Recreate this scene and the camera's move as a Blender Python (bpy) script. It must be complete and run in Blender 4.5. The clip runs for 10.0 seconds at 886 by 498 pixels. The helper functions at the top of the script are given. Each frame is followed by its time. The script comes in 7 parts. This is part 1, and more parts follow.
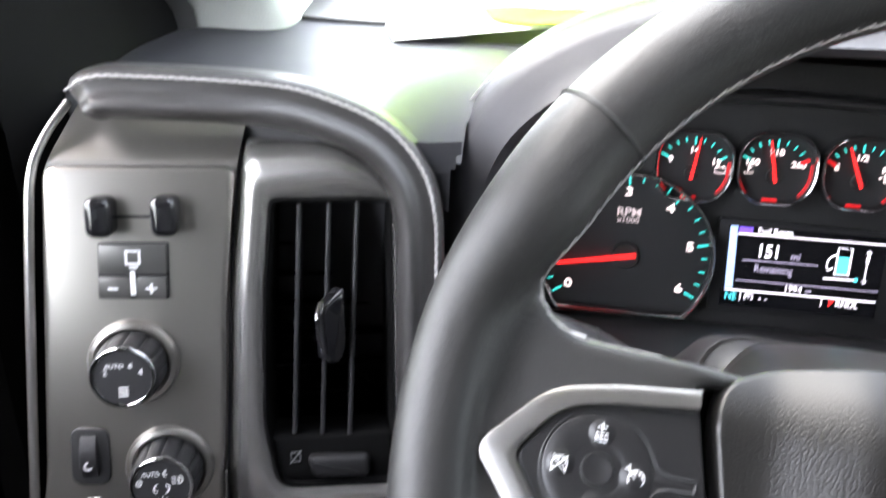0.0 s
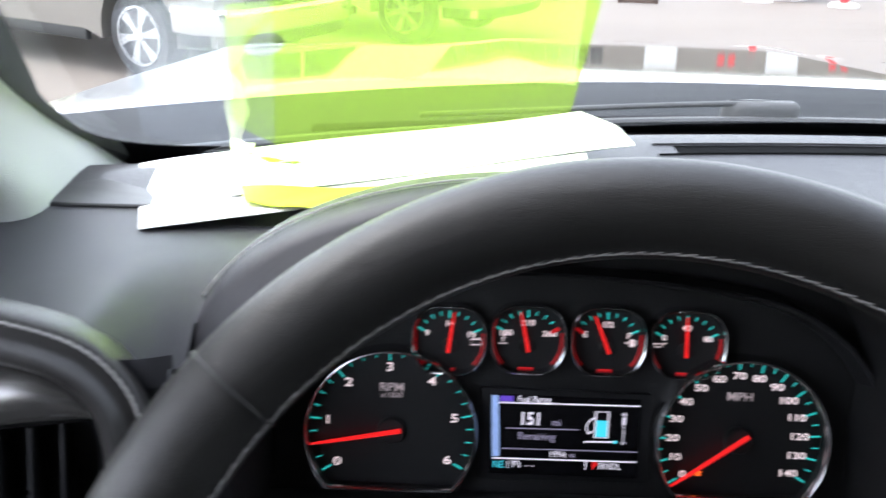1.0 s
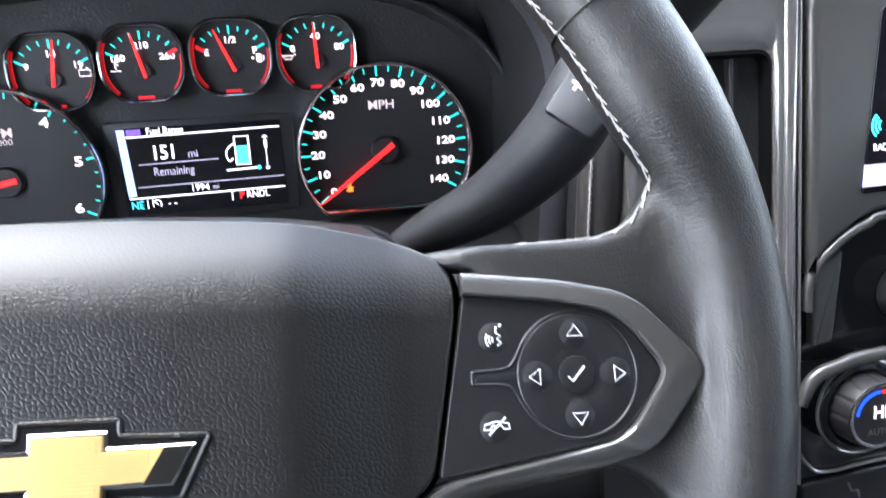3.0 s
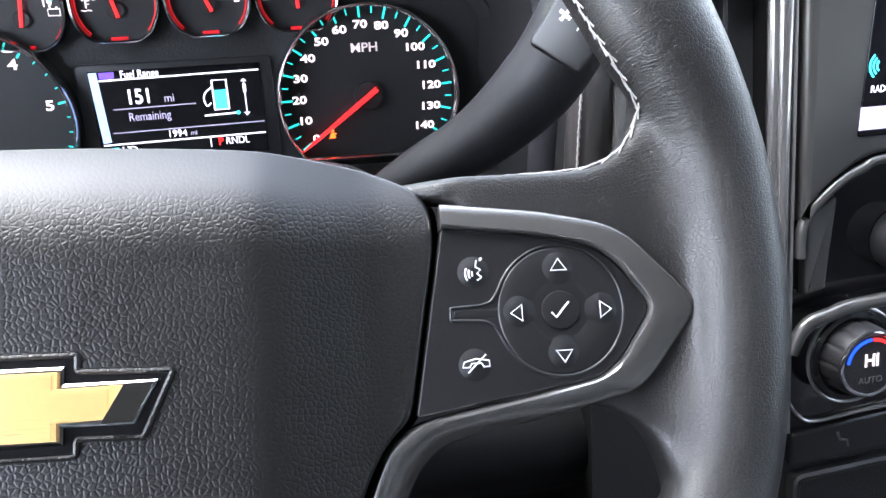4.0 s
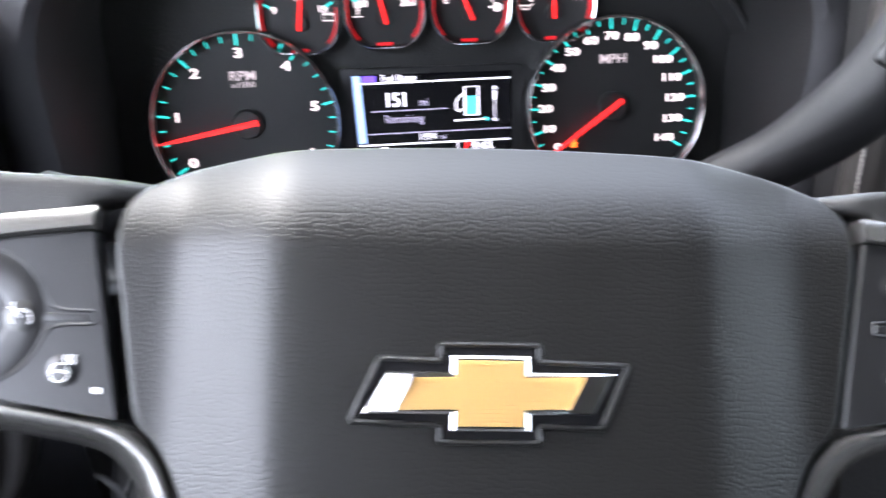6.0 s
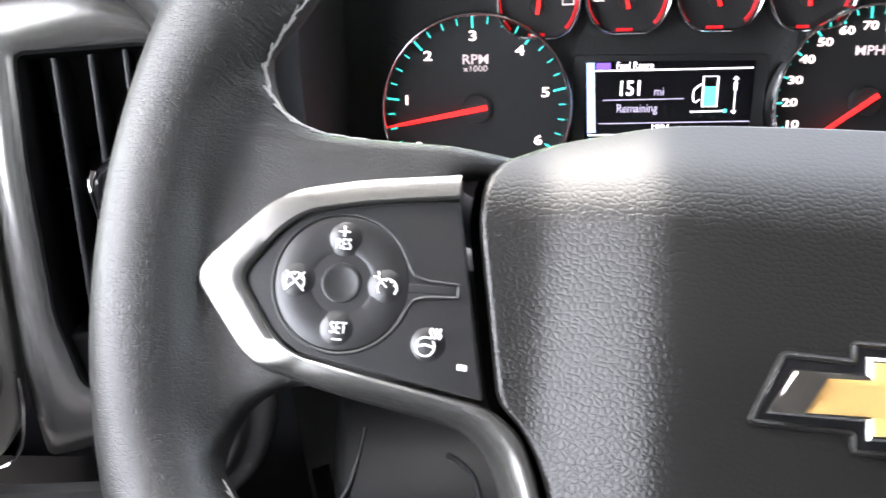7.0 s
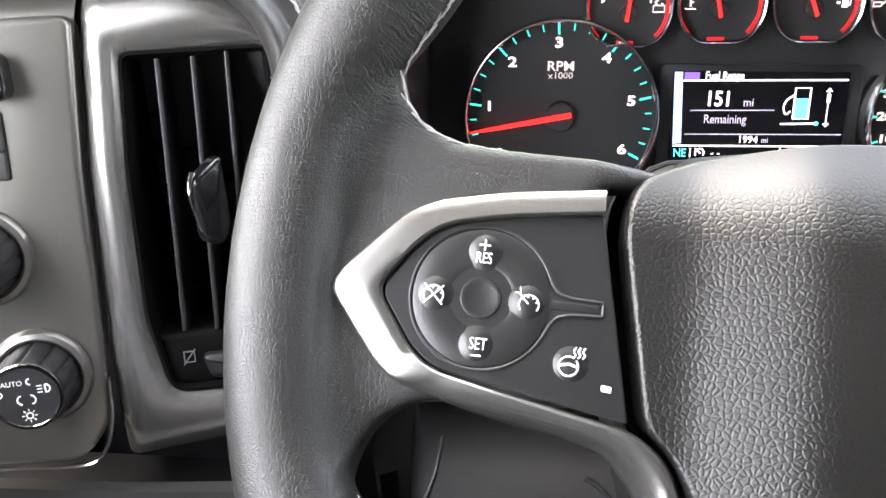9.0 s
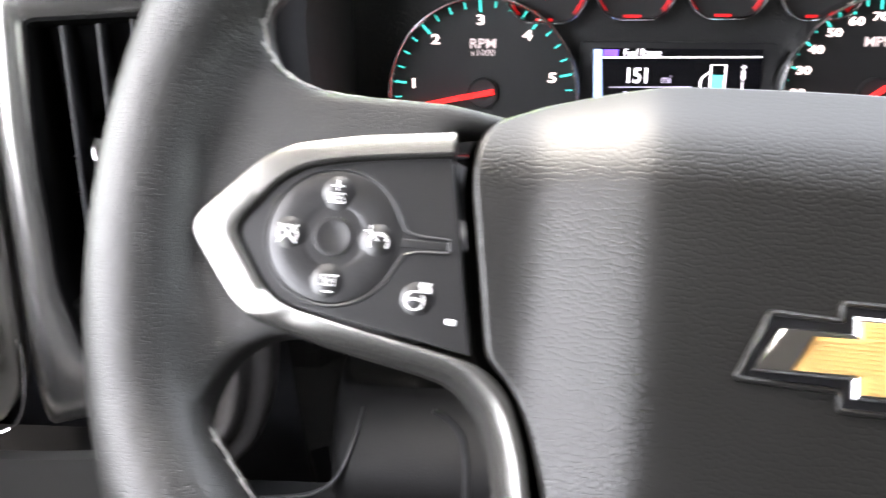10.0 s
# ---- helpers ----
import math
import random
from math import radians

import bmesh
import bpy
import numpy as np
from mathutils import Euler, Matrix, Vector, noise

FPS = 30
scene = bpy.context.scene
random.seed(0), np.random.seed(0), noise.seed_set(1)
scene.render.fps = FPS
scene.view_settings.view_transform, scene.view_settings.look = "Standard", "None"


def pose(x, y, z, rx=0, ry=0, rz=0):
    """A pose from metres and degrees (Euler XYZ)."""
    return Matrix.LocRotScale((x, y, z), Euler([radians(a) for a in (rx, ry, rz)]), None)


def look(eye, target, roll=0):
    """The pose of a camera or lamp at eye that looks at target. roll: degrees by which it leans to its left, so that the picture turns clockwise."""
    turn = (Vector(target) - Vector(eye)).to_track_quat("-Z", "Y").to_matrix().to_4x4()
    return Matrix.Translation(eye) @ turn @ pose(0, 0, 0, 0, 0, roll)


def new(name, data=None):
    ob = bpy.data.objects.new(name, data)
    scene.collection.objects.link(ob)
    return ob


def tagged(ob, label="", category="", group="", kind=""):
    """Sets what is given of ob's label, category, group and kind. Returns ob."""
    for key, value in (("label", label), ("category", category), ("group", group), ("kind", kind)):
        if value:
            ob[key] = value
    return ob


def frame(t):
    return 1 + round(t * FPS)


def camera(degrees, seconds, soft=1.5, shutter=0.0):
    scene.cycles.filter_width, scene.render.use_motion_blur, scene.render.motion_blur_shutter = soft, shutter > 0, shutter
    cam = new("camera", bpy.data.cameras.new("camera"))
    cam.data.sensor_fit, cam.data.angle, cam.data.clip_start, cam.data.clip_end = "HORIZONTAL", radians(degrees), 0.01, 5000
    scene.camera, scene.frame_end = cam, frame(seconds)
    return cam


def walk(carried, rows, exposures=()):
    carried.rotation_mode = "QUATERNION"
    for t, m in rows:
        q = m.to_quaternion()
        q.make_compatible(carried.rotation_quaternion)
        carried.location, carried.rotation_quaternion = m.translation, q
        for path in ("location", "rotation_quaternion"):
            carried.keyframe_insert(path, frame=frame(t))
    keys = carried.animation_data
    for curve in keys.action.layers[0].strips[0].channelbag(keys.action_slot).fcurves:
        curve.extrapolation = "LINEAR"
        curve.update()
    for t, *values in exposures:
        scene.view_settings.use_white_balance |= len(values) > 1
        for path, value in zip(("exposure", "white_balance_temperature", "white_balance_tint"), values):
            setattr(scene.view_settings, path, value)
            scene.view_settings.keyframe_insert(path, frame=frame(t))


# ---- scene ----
cam = camera(57.3, 10.0, shutter=0.4)
PATH = [  # seconds, place in metres, turn in degrees
    (0.0, -0.1559, -0.1794, 1.4863, 60.51, -1.41, 8.20),
    (0.5, -0.1255, -0.1609, 1.5200, 64.35, -1.84, 6.09),
    (1.0, -0.0685, -0.1433, 1.5383, 66.76, -1.69, 1.06),
    (1.5, -0.0126, -0.1403, 1.5280, 67.27, -0.81, -3.56),
    (2.0, 0.0166, -0.1446, 1.4969, 65.23, -0.31, -6.78),
    (2.5, 0.0482, -0.1684, 1.4665, 61.77, -0.26, -9.96),
    (3.0, 0.0577, -0.1756, 1.4461, 58.23, -0.41, -11.64),
    (3.2, 0.0624, -0.1746, 1.4407, 57.33, -0.31, -11.81),
    (4.5, 0.0627, -0.1713, 1.4322, 55.43, -0.78, -12.22),
    (5.0, 0.0510, -0.1734, 1.4332, 55.47, -0.93, -11.54),
    (5.5, 0.0297, -0.1696, 1.4321, 55.87, -0.70, -9.99),
    (6.0, -0.0270, -0.1638, 1.4344, 56.30, 0.26, -5.44),
    (6.2, -0.0458, -0.1682, 1.4280, 57.23, 0.80, -3.04),
    (7.3, -0.1075, -0.1478, 1.4241, 56.16, 1.84, 3.09),
    (7.5, -0.1147, -0.1468, 1.4238, 56.21, 1.78, 3.41),
    (8.0, -0.1198, -0.1473, 1.4257, 56.52, 1.74, 4.07),
    (8.5, -0.1192, -0.1489, 1.4288, 56.75, 1.79, 4.45),
    (9.0, -0.1227, -0.1490, 1.4252, 56.56, 1.72, 4.97),
    (9.5, -0.1218, -0.1577, 1.4202, 56.36, 1.56, 5.35),
    (10.0, -0.0896, -0.1603, 1.4147, 56.70, 1.15, 3.82),
]
EXPOSURES = [(t, e + 0.15, k, 14) for t, e, k in ((0.0, 3.55, 6900), (0.5, 2.4, 6800), (1.0, 1.95, 6500), (1.5, 1.2, 6450), (2.0, 2.75, 6400), (2.5, 3.5, 6300), (3.2, 3.6, 6300), (4.5, 3.52, 6300), (6.0, 3.6, 6500), (8.0, 3.95, 7250), (10.0, 3.92, 7250))]
walk(cam, [(t, pose(x, y, z, rx, ry, rz)) for t, x, y, z, rx, ry, rz in PATH], EXPOSURES)

# ---- light ----
SUN_UP, SUN_TURN = radians(58), radians(-70)
world = bpy.data.worlds.new("sky")
scene.world = world
world.use_nodes = True
wn, wl = world.node_tree.nodes, world.node_tree.links
sky = wn.new("ShaderNodeTexSky")
sky.sky_type, sky.sun_disc, sky.sun_elevation, sky.sun_rotation = "NISHITA", False, SUN_UP, SUN_TURN
sky.air_density, sky.dust_density, sky.ozone_density = 1.0, 1.2, 1.0
wn["Background"].inputs["Strength"].default_value = 0.30
grey = wn.new("ShaderNodeHueSaturation")  # thin cloud takes the colour out of the sky
grey.inputs["Saturation"].default_value = 0.42
wl.new(sky.outputs["Color"], grey.inputs["Color"])
wl.new(grey.outputs["Color"], wn["Background"].inputs["Color"])
sun = new("sun", bpy.data.lights.new("sun", "SUN"))
sun.data.energy, sun.data.angle, sun.data.color = 0.38, radians(50), (1.0, 0.98, 0.96)
sun.matrix_world = look((0, 0, 0), (-math.sin(SUN_TURN) * math.cos(SUN_UP), -math.cos(SUN_TURN) * math.cos(SUN_UP), -math.sin(SUN_UP)))
sun.location = (0, 0, 30)

# ---- materials ----
def surface(name, col, rough=0.5, metal=0.0, blotch=(8.0, 0.12), grain=None, wear=0.06, spec=0.5, emit=0.0, cells=None, coat=0.0, fade=None, groove=0.1):
    """A procedural surface: colour with stains, roughness with smears, and relief (grain: noise; cells: pebbled hide)."""
    m = bpy.data.materials.new(name)
    m.use_nodes = True
    n, l = m.node_tree.nodes, m.node_tree.links
    b = n["Principled BSDF"]
    b.inputs["Metallic"].default_value = metal
    b.inputs["Specular IOR Level"].default_value = spec
    b.inputs["Coat Weight"].default_value = coat
    co = n.new("ShaderNodeTexCoord")
    big = n.new("ShaderNodeTexNoise")
    big.inputs["Scale"].default_value, big.inputs["Detail"].default_value = blotch[0], 6.0
    l.new(co.outputs["Object"], big.inputs["Vector"])
    mix = n.new("ShaderNodeMix")
    mix.data_type = "RGBA"
    a = blotch[1]
    mix.inputs["A"].default_value = (*[c * (1 - a) for c in col], 1)
    mix.inputs["B"].default_value = (*[min(1, c * (1 + a)) for c in col], 1)
    l.new(big.outputs["Fac"], mix.inputs["Factor"])
    l.new(mix.outputs["Result"], b.inputs["Base Color"])
    fine = n.new("ShaderNodeTexNoise")
    fine.inputs["Scale"].default_value, fine.inputs["Detail"].default_value = blotch[0] * 7, 4.0
    l.new(co.outputs["Object"], fine.inputs["Vector"])
    mr = n.new("ShaderNodeMapRange")
    mr.inputs["To Min"].default_value, mr.inputs["To Max"].default_value = max(0.02, rough - wear), min(1, rough + wear)
    l.new(fine.outputs["Fac"], mr.inputs["Value"])
    l.new(mr.outputs["Result"], b.inputs["Roughness"])
    last = None
    if cells:
        scale, depth = cells
        warp = n.new("ShaderNodeTexNoise")
        warp.inputs["Scale"].default_value, warp.inputs["Detail"].default_value = scale * 0.4, 2.0
        l.new(co.outputs["Object"], warp.inputs["Vector"])
        add = n.new("ShaderNodeVectorMath")
        add.operation = "MULTIPLY_ADD"
        add.inputs[1].default_value = (0.40 / scale,) * 3
        l.new(warp.outputs["Color"], add.inputs[0])
        l.new(co.outputs["Object"], add.inputs[2])
        v = n.new("ShaderNodeTexVoronoi")
        v.feature, v.voronoi_dimensions = "DISTANCE_TO_EDGE", "2D" if fade else "3D"
        v.inputs["Randomness"].default_value = 0.95
        v.inputs["Scale"].default_value = scale
        l.new(add.outputs["Vector"], v.inputs["Vector"])
        dome = n.new("ShaderNodeMapRange")
        dome.interpolation_type = "SMOOTHERSTEP"
        dome.inputs["From Min"].default_value, dome.inputs["From Max"].default_value = 0.0, groove
        l.new(v.outputs["Distance"], dome.inputs["Value"])
        bump = n.new("ShaderNodeBump")
        bump.inputs["Strength"].default_value, bump.inputs["Distance"].default_value = 1.0, depth
        l.new(dome.outputs["Result"], bump.inputs["Height"])
        if fade:
            sep, gone = n.new("ShaderNodeSeparateXYZ"), n.new("ShaderNodeMapRange")
            gone.interpolation_type = "SMOOTHSTEP"
            gone.inputs["From Min"].default_value, gone.inputs["From Max"].default_value = fade
            gone.inputs["To Min"].default_value, gone.inputs["To Max"].default_value = 1.0, 0.16
            l.new(co.outputs["Object"], sep.inputs[0])
            l.new(sep.outputs["Y"], gone.inputs["Value"])
            l.new(gone.outputs["Result"], bump.inputs["Strength"])
        last = bump
    if grain:
        g = n.new("ShaderNodeTexNoise")
        g.inputs["Scale"].default_value, g.inputs["Detail"].default_value = grain[0], 3.0
        l.new(co.outputs["Object"], g.inputs["Vector"])
        bump = n.new("ShaderNodeBump")
        bump.inputs["Strength"].default_value, bump.inputs["Distance"].default_value = 1.0, grain[1]
        l.new(g.outputs["Fac"], bump.inputs["Height"])
        if last:
            l.new(last.outputs["Normal"], bump.inputs["Normal"])
        last = bump
    if last:
        l.new(last.outputs["Normal"], b.inputs["Normal"])
    if emit:
        b.inputs["Emission Color"].default_value = (*col, 1)
        b.inputs["Emission Strength"].default_value = emit
    return m


def clear(name, tint, gloss, rough=0.0, milk=0.0):
    """A thin clear sheet: tinted see-through with a mirror sheen that grows at grazing angles."""
    m = bpy.data.materials.new(name)
    m.use_nodes = True
    n, l = m.node_tree.nodes, m.node_tree.links
    n.remove(n["Principled BSDF"])
    see, sheen, mix, fr = (n.new("ShaderNode" + k) for k in ("BsdfTransparent", "BsdfGlossy", "MixShader", "LayerWeight"))
    see.inputs["Color"].default_value = (*tint, 1)
    sheen.inputs["Roughness"].default_value = rough
    power, scale = n.new("ShaderNodeMath"), n.new("ShaderNodeMath")
    power.operation, power.inputs[1].default_value = "POWER", 5.0
    scale.operation, scale.inputs[1].default_value, scale.inputs[2].default_value = "MULTIPLY_ADD", 1 - gloss, gloss
    l.new(fr.outputs["Facing"], power.inputs[0])
    l.new(power.outputs["Value"], scale.inputs[0])
    l.new(scale.outputs["Value"], mix.inputs["Fac"])
    if milk:
        glow, blend = n.new("ShaderNodeBsdfTranslucent"), n.new("ShaderNodeMixShader")
        glow.inputs["Color"].default_value = (tint[0] ** 2, tint[1] ** 2, tint[2] ** 2, 1)
        blend.inputs["Fac"].default_value = milk
        l.new(see.outputs["BSDF"], blend.inputs[1])
        l.new(glow.outputs["BSDF"], blend.inputs[2])
        l.new(blend.outputs["Shader"], mix.inputs[1])
    else:
        l.new(see.outputs["BSDF"], mix.inputs[1])
    l.new(sheen.outputs["BSDF"], mix.inputs[2])
    l.new(mix.outputs["Shader"], n["Material Output"].inputs["Surface"])
    return m


LEATHER = surface("wheel leather", (0.0105, 0.0102, 0.0098), 0.42, spec=0.5, cells=(840, 0.000055), grain=(320, 0.00002), wear=0.05, groove=0.14)
HIDE = surface("airbag hide", (0.0066, 0.0063, 0.0059), 0.37, spec=0.46, cells=(660, 0.000060), grain=(1500, 0.000015), wear=0.05, fade=(0.018, 0.040), groove=0.30)
PAD = surface("dash pad", (0.030, 0.030, 0.034), 0.48, spec=0.5, cells=(700, 0.00008), grain=(120, 0.00008), wear=0.04)
ROLL = surface("stitched roll", (0.026, 0.024, 0.023), 0.36, spec=0.6, cells=(900, 0.00008), wear=0.05)
BLACK = surface("black plastic", (0.014, 0.014, 0.015), 0.45, grain=(900, 0.0002))
MATT = surface("matt black plastic", (0.015, 0.015, 0.0155), 0.55, grain=(700, 0.0003))
KEY = surface("soft key black", (0.0095, 0.0095, 0.0100), 0.34, spec=0.6, grain=(1500, 0.00005), blotch=(30, 0.2))
SHELFM = surface("satin grey-black plastic", (0.022, 0.022, 0.023), 0.38, grain=(900, 0.0001))
# black plastic darkened for the shade low under the dash
KNEE = surface("shaded black plastic", (0.006, 0.006, 0.0063), 0.6, spec=0.2, grain=(900, 0.0001))
GLOSS = surface("gloss black", (0.008, 0.008, 0.009), 0.12, coat=0.5, wear=0.03)
DEEP = surface("dial face", (0.019, 0.019, 0.0195), 0.50, grain=(800, 0.0001))
SILVER = surface("satin silver", (0.42, 0.41, 0.39), 0.30, 0.9, blotch=(40, 0.05), grain=(2500, 0.00003), wear=0.02)
CHEV = surface("satin chevron", (0.27, 0.266, 0.255), 0.27, 0.9, blotch=(40, 0.03), wear=0.004)
DUSK = surface("dark smoked silver", (0.13, 0.128, 0.122), 0.30, 0.7, blotch=(25, 0.04), wear=0.02)
SMOKE = surface("smoked silver", (0.38, 0.37, 0.355), 0.25, 0.85, blotch=(25, 0.04), grain=(2600, 0.000005), wear=0.015)
# near-black: shade of ducts, gaps and the dash end put into the colour
SHADE = surface("shade black", (0.0025, 0.0025, 0.0025), 0.8, spec=0.08, wear=0.02)
PEWTER = surface("pewter plastic", (0.30, 0.285, 0.262), 0.28, 0.85, blotch=(20, 0.02), grain=(3000, 0.000003), wear=0.012)
CHROME = surface("chrome", (0.78, 0.78, 0.78), 0.10, 1.0, blotch=(60, 0.03), wear=0.04)
RINGS = surface("satin chrome ring", (0.62, 0.62, 0.62), 0.20, 1.0, blotch=(60, 0.03), wear=0.04)
GOLD = surface("amber gold", (0.80, 0.50, 0.19), 0.36, 0.5, blotch=(60, 0.04), coat=0.3, wear=0.03)
THREAD = surface("grey thread", (0.34, 0.33, 0.32), 0.8, grain=(3000, 0.0002))
PRINT = surface("white print", (0.80, 0.80, 0.80), 0.5, blotch=(60, 0.04))
LIT = surface("lit numeral", (0.95, 0.80, 0.82), 0.5, blotch=(60, 0.02), emit=0.173)
DIMPRINT = surface("dim lit caption", (0.55, 0.47, 0.49), 0.5, blotch=(60, 0.02), emit=0.10)
TEAL = surface("teal tick", (0.02, 0.62, 0.56), 0.5, blotch=(60, 0.02), emit=0.162)
RED = surface("red lit needle", (0.95, 0.02, 0.02), 0.4, blotch=(60, 0.02), emit=0.196)
DIMRED = surface("red scale mark", (0.75, 0.015, 0.02), 0.5, blotch=(60, 0.02), emit=0.07)
ORANGE = surface("orange warning light", (1.0, 0.15, 0.02), 0.5, blotch=(60, 0.02), emit=0.278)
LCDW = surface("lit screen white", (0.85, 0.82, 0.95), 0.5, blotch=(60, 0.02), emit=0.232)
LCDG = surface("lit screen grey", (0.38, 0.35, 0.50), 0.5, blotch=(60, 0.02), emit=0.162)
LCDB = surface("lit screen blue", (0.30, 0.45, 0.85), 0.5, blotch=(200, 0.5), emit=0.185)
LCDC = surface("lit screen cyan", (0.05, 0.70, 0.85), 0.5, blotch=(60, 0.02), emit=0.209)
LCDP = surface("lit screen violet", (0.12, 0.06, 0.50), 0.5, blotch=(60, 0.02), emit=0.209)
KBLUE = surface("lit blue arc", (0.01, 0.06, 0.9), 0.5, blotch=(60, 0.02), emit=0.232)
SCREEN = surface("screen glass", (0.004, 0.004, 0.006), 0.18, blotch=(20, 0.1), wear=0.03)



def wrinkle(m, inner, middle, spread, reach, depth):
    """Fine creases that run outwards from the inner edge of the rim, above the spokes."""
    n, l = m.node_tree.nodes, m.node_tree.links
    co, sep = n.new("ShaderNodeTexCoord"), n.new("ShaderNodeSeparateXYZ")
    l.new(co.outputs["Object"], sep.inputs[0])

    def op(kind, a, b=None):
        k = n.new("ShaderNodeMath")
        k.operation = kind
        for j, v in enumerate((a, b)):
            if v is None:
                continue
            if isinstance(v, (int, float)):
                k.inputs[j].default_value = v
            else:
                l.new(v, k.inputs[j])
        return k.outputs["Value"]
    dx = op("ABSOLUTE", sep.outputs["X"])
    dy = op("SUBTRACT", sep.outputs["Y"], 0.0105)
    r = op("SQRT", op("ADD", op("MULTIPLY", dx, dx), op("MULTIPLY", dy, dy)))
    ang = op("ARCTAN2", dy, dx)
    drift = n.new("ShaderNodeTexNoise")
    drift.inputs["Scale"].default_value = 110.0
    l.new(co.outputs["Object"], drift.inputs["Vector"])
    vec, tex = n.new("ShaderNodeCombineXYZ"), n.new("ShaderNodeTexNoise")
    l.new(op("ADD", op("MULTIPLY", ang, 210.0), op("MULTIPLY", drift.outputs["Fac"], 8.0)), vec.inputs[0])
    l.new(op("MULTIPLY", r, 90.0), vec.inputs[1])
    l.new(op("SIGN", sep.outputs["X"]), vec.inputs[2])
    tex.inputs["Scale"].default_value, tex.inputs["Detail"].default_value = 1.0, 3.0
    l.new(vec.outputs["Vector"], tex.inputs["Vector"])
    near = op("MAXIMUM", op("SUBTRACT", 1.0, op("DIVIDE", op("ABSOLUTE", op("SUBTRACT", r, inner)), reach)), 0.0)
    wide = op("MAXIMUM", op("SUBTRACT", 1.0, op("DIVIDE", op("ABSOLUTE", op("SUBTRACT", ang, middle)), spread)), 0.0)
    bump = n.new("ShaderNodeBump")
    bump.inputs["Strength"].default_value, bump.inputs["Distance"].default_value = 1.0, depth
    l.new(op("MULTIPLY", tex.outputs["Fac"], op("MULTIPLY", near, wide)), bump.inputs["Height"])
    b = n["Principled BSDF"]
    l.new(b.inputs["Normal"].links[0].from_socket, bump.inputs["Normal"])
    l.new(bump.outputs["Normal"], b.inputs["Normal"])


wrinkle(LEATHER, 0.158, 0.29, 0.25, 0.026, 0.0007)


# ---- mesh helpers ----
def part(name, bm, material, parent, label="", smooth=40):
    """Links a bmesh as one mesh object under a thing or a part."""
    me = bpy.data.meshes.new(name)
    bmesh.ops.recalc_face_normals(bm, faces=bm.faces[:])
    for f in bm.faces:
        f.smooth = True
    for e in bm.edges:
        if len(e.link_faces) == 2 and e.calc_face_angle(0) > radians(smooth):
            e.smooth = False
    bm.to_mesh(me)
    bm.free()
    me.materials.append(material)
    ob = new(name, me)
    ob.parent = parent
    if label:
        tagged(ob, label)
    return ob


def thing(name, label, category, m=None, group="", kind=""):
    """An empty at the base of a thing that has parts."""
    ob = new(name)
    ob.empty_display_size = 0.02
    if m is not None:
        ob.matrix_basis = m
    return tagged(ob, label, category, group, kind)


def lin(a, b, n):
    return [a + (b - a) * j / (n - 1) for j in range(n)]


def mm(pts):
    return [tuple(c / 1000 for c in p) for p in pts]


def fillet(pts, r, n=5):
    """A closed outline with its corners rounded; a third number in a point is its own radius."""
    out = []
    k = len(pts)
    for i in range(k):
        p = Vector(pts[i][:2])
        a, c = Vector(pts[i - 1][:2]) - p, Vector(pts[(i + 1) % k][:2]) - p
        q = pts[i][2] if len(pts[i]) > 2 else r
        q = min(q, a.length * 0.49, c.length * 0.49)
        if q < 1e-6:
            out.append(tuple(p))
            continue
        s, e = p + a.normalized() * q, p + c.normalized() * q
        for j in range(n + 1):
            t = j / n
            v = s * (1 - t) ** 2 + p * 2 * t * (1 - t) + e * t ** 2
            out.append((v.x, v.y))
    return out


def inset(loop, d):
    """The outline moved inwards by d."""
    k = len(loop)
    area = sum(loop[i - 1][0] * loop[i][1] - loop[i][0] * loop[i - 1][1] for i in range(k))
    sg = 1 if area > 0 else -1
    out = []
    for i in range(k):
        a, b, c = (Vector(loop[j % k]) for j in (i - 1, i, i + 1))
        t = ((b - a).normalized() + (c - b).normalized())
        t = t.normalized() if t.length > 1e-9 else (c - b).normalized()
        nrm = Vector((-t.y, t.x)) * sg
        out.append(tuple(b + nrm * d))
    return out


def skin(bm, rings, closed=True, cap0=False, cap1=False):
    """Quads between rings of 3D points."""
    vs = [[bm.verts.new(p) for p in r] for r in rings]
    k = len(vs[0])
    for a, b in zip(vs, vs[1:]):
        for i in range(k if closed else k - 1):
            j = (i + 1) % k
            bm.faces.new((a[i], a[j], b[j], b[i]))
    if cap0:
        bm.faces.new(vs[0][::-1])
    if cap1:
        bm.faces.new(vs[-1])
    return vs


def prism(bm, loop, z0, z1, bevel=0.0, steps=3):
    rings = [[(*p, z0) for p in loop]]
    if bevel:
        for j in range(steps + 1):
            t = j / steps * math.pi / 2
            rings.append([(*p, z1 - bevel * (1 - math.sin(t))) for p in inset(loop, bevel * (1 - math.cos(t)))])
    else:
        rings.append([(*p, z1) for p in loop])
    skin(bm, rings, True, True, True)


def resample(loop, n):
    """n points at even steps along a closed outline."""
    pts = [Vector(p) for p in loop] + [Vector(loop[0])]
    d = [0.0]
    for a, b in zip(pts, pts[1:]):
        d.append(d[-1] + (b - a).length)
    out = []
    for i in range(n):
        s = d[-1] * i / n
        j = max(k for k in range(len(d) - 1) if d[k] <= s)
        t = (s - d[j]) / max(1e-12, d[j + 1] - d[j])
        out.append(tuple(pts[j].lerp(pts[j + 1], t)))
    return out


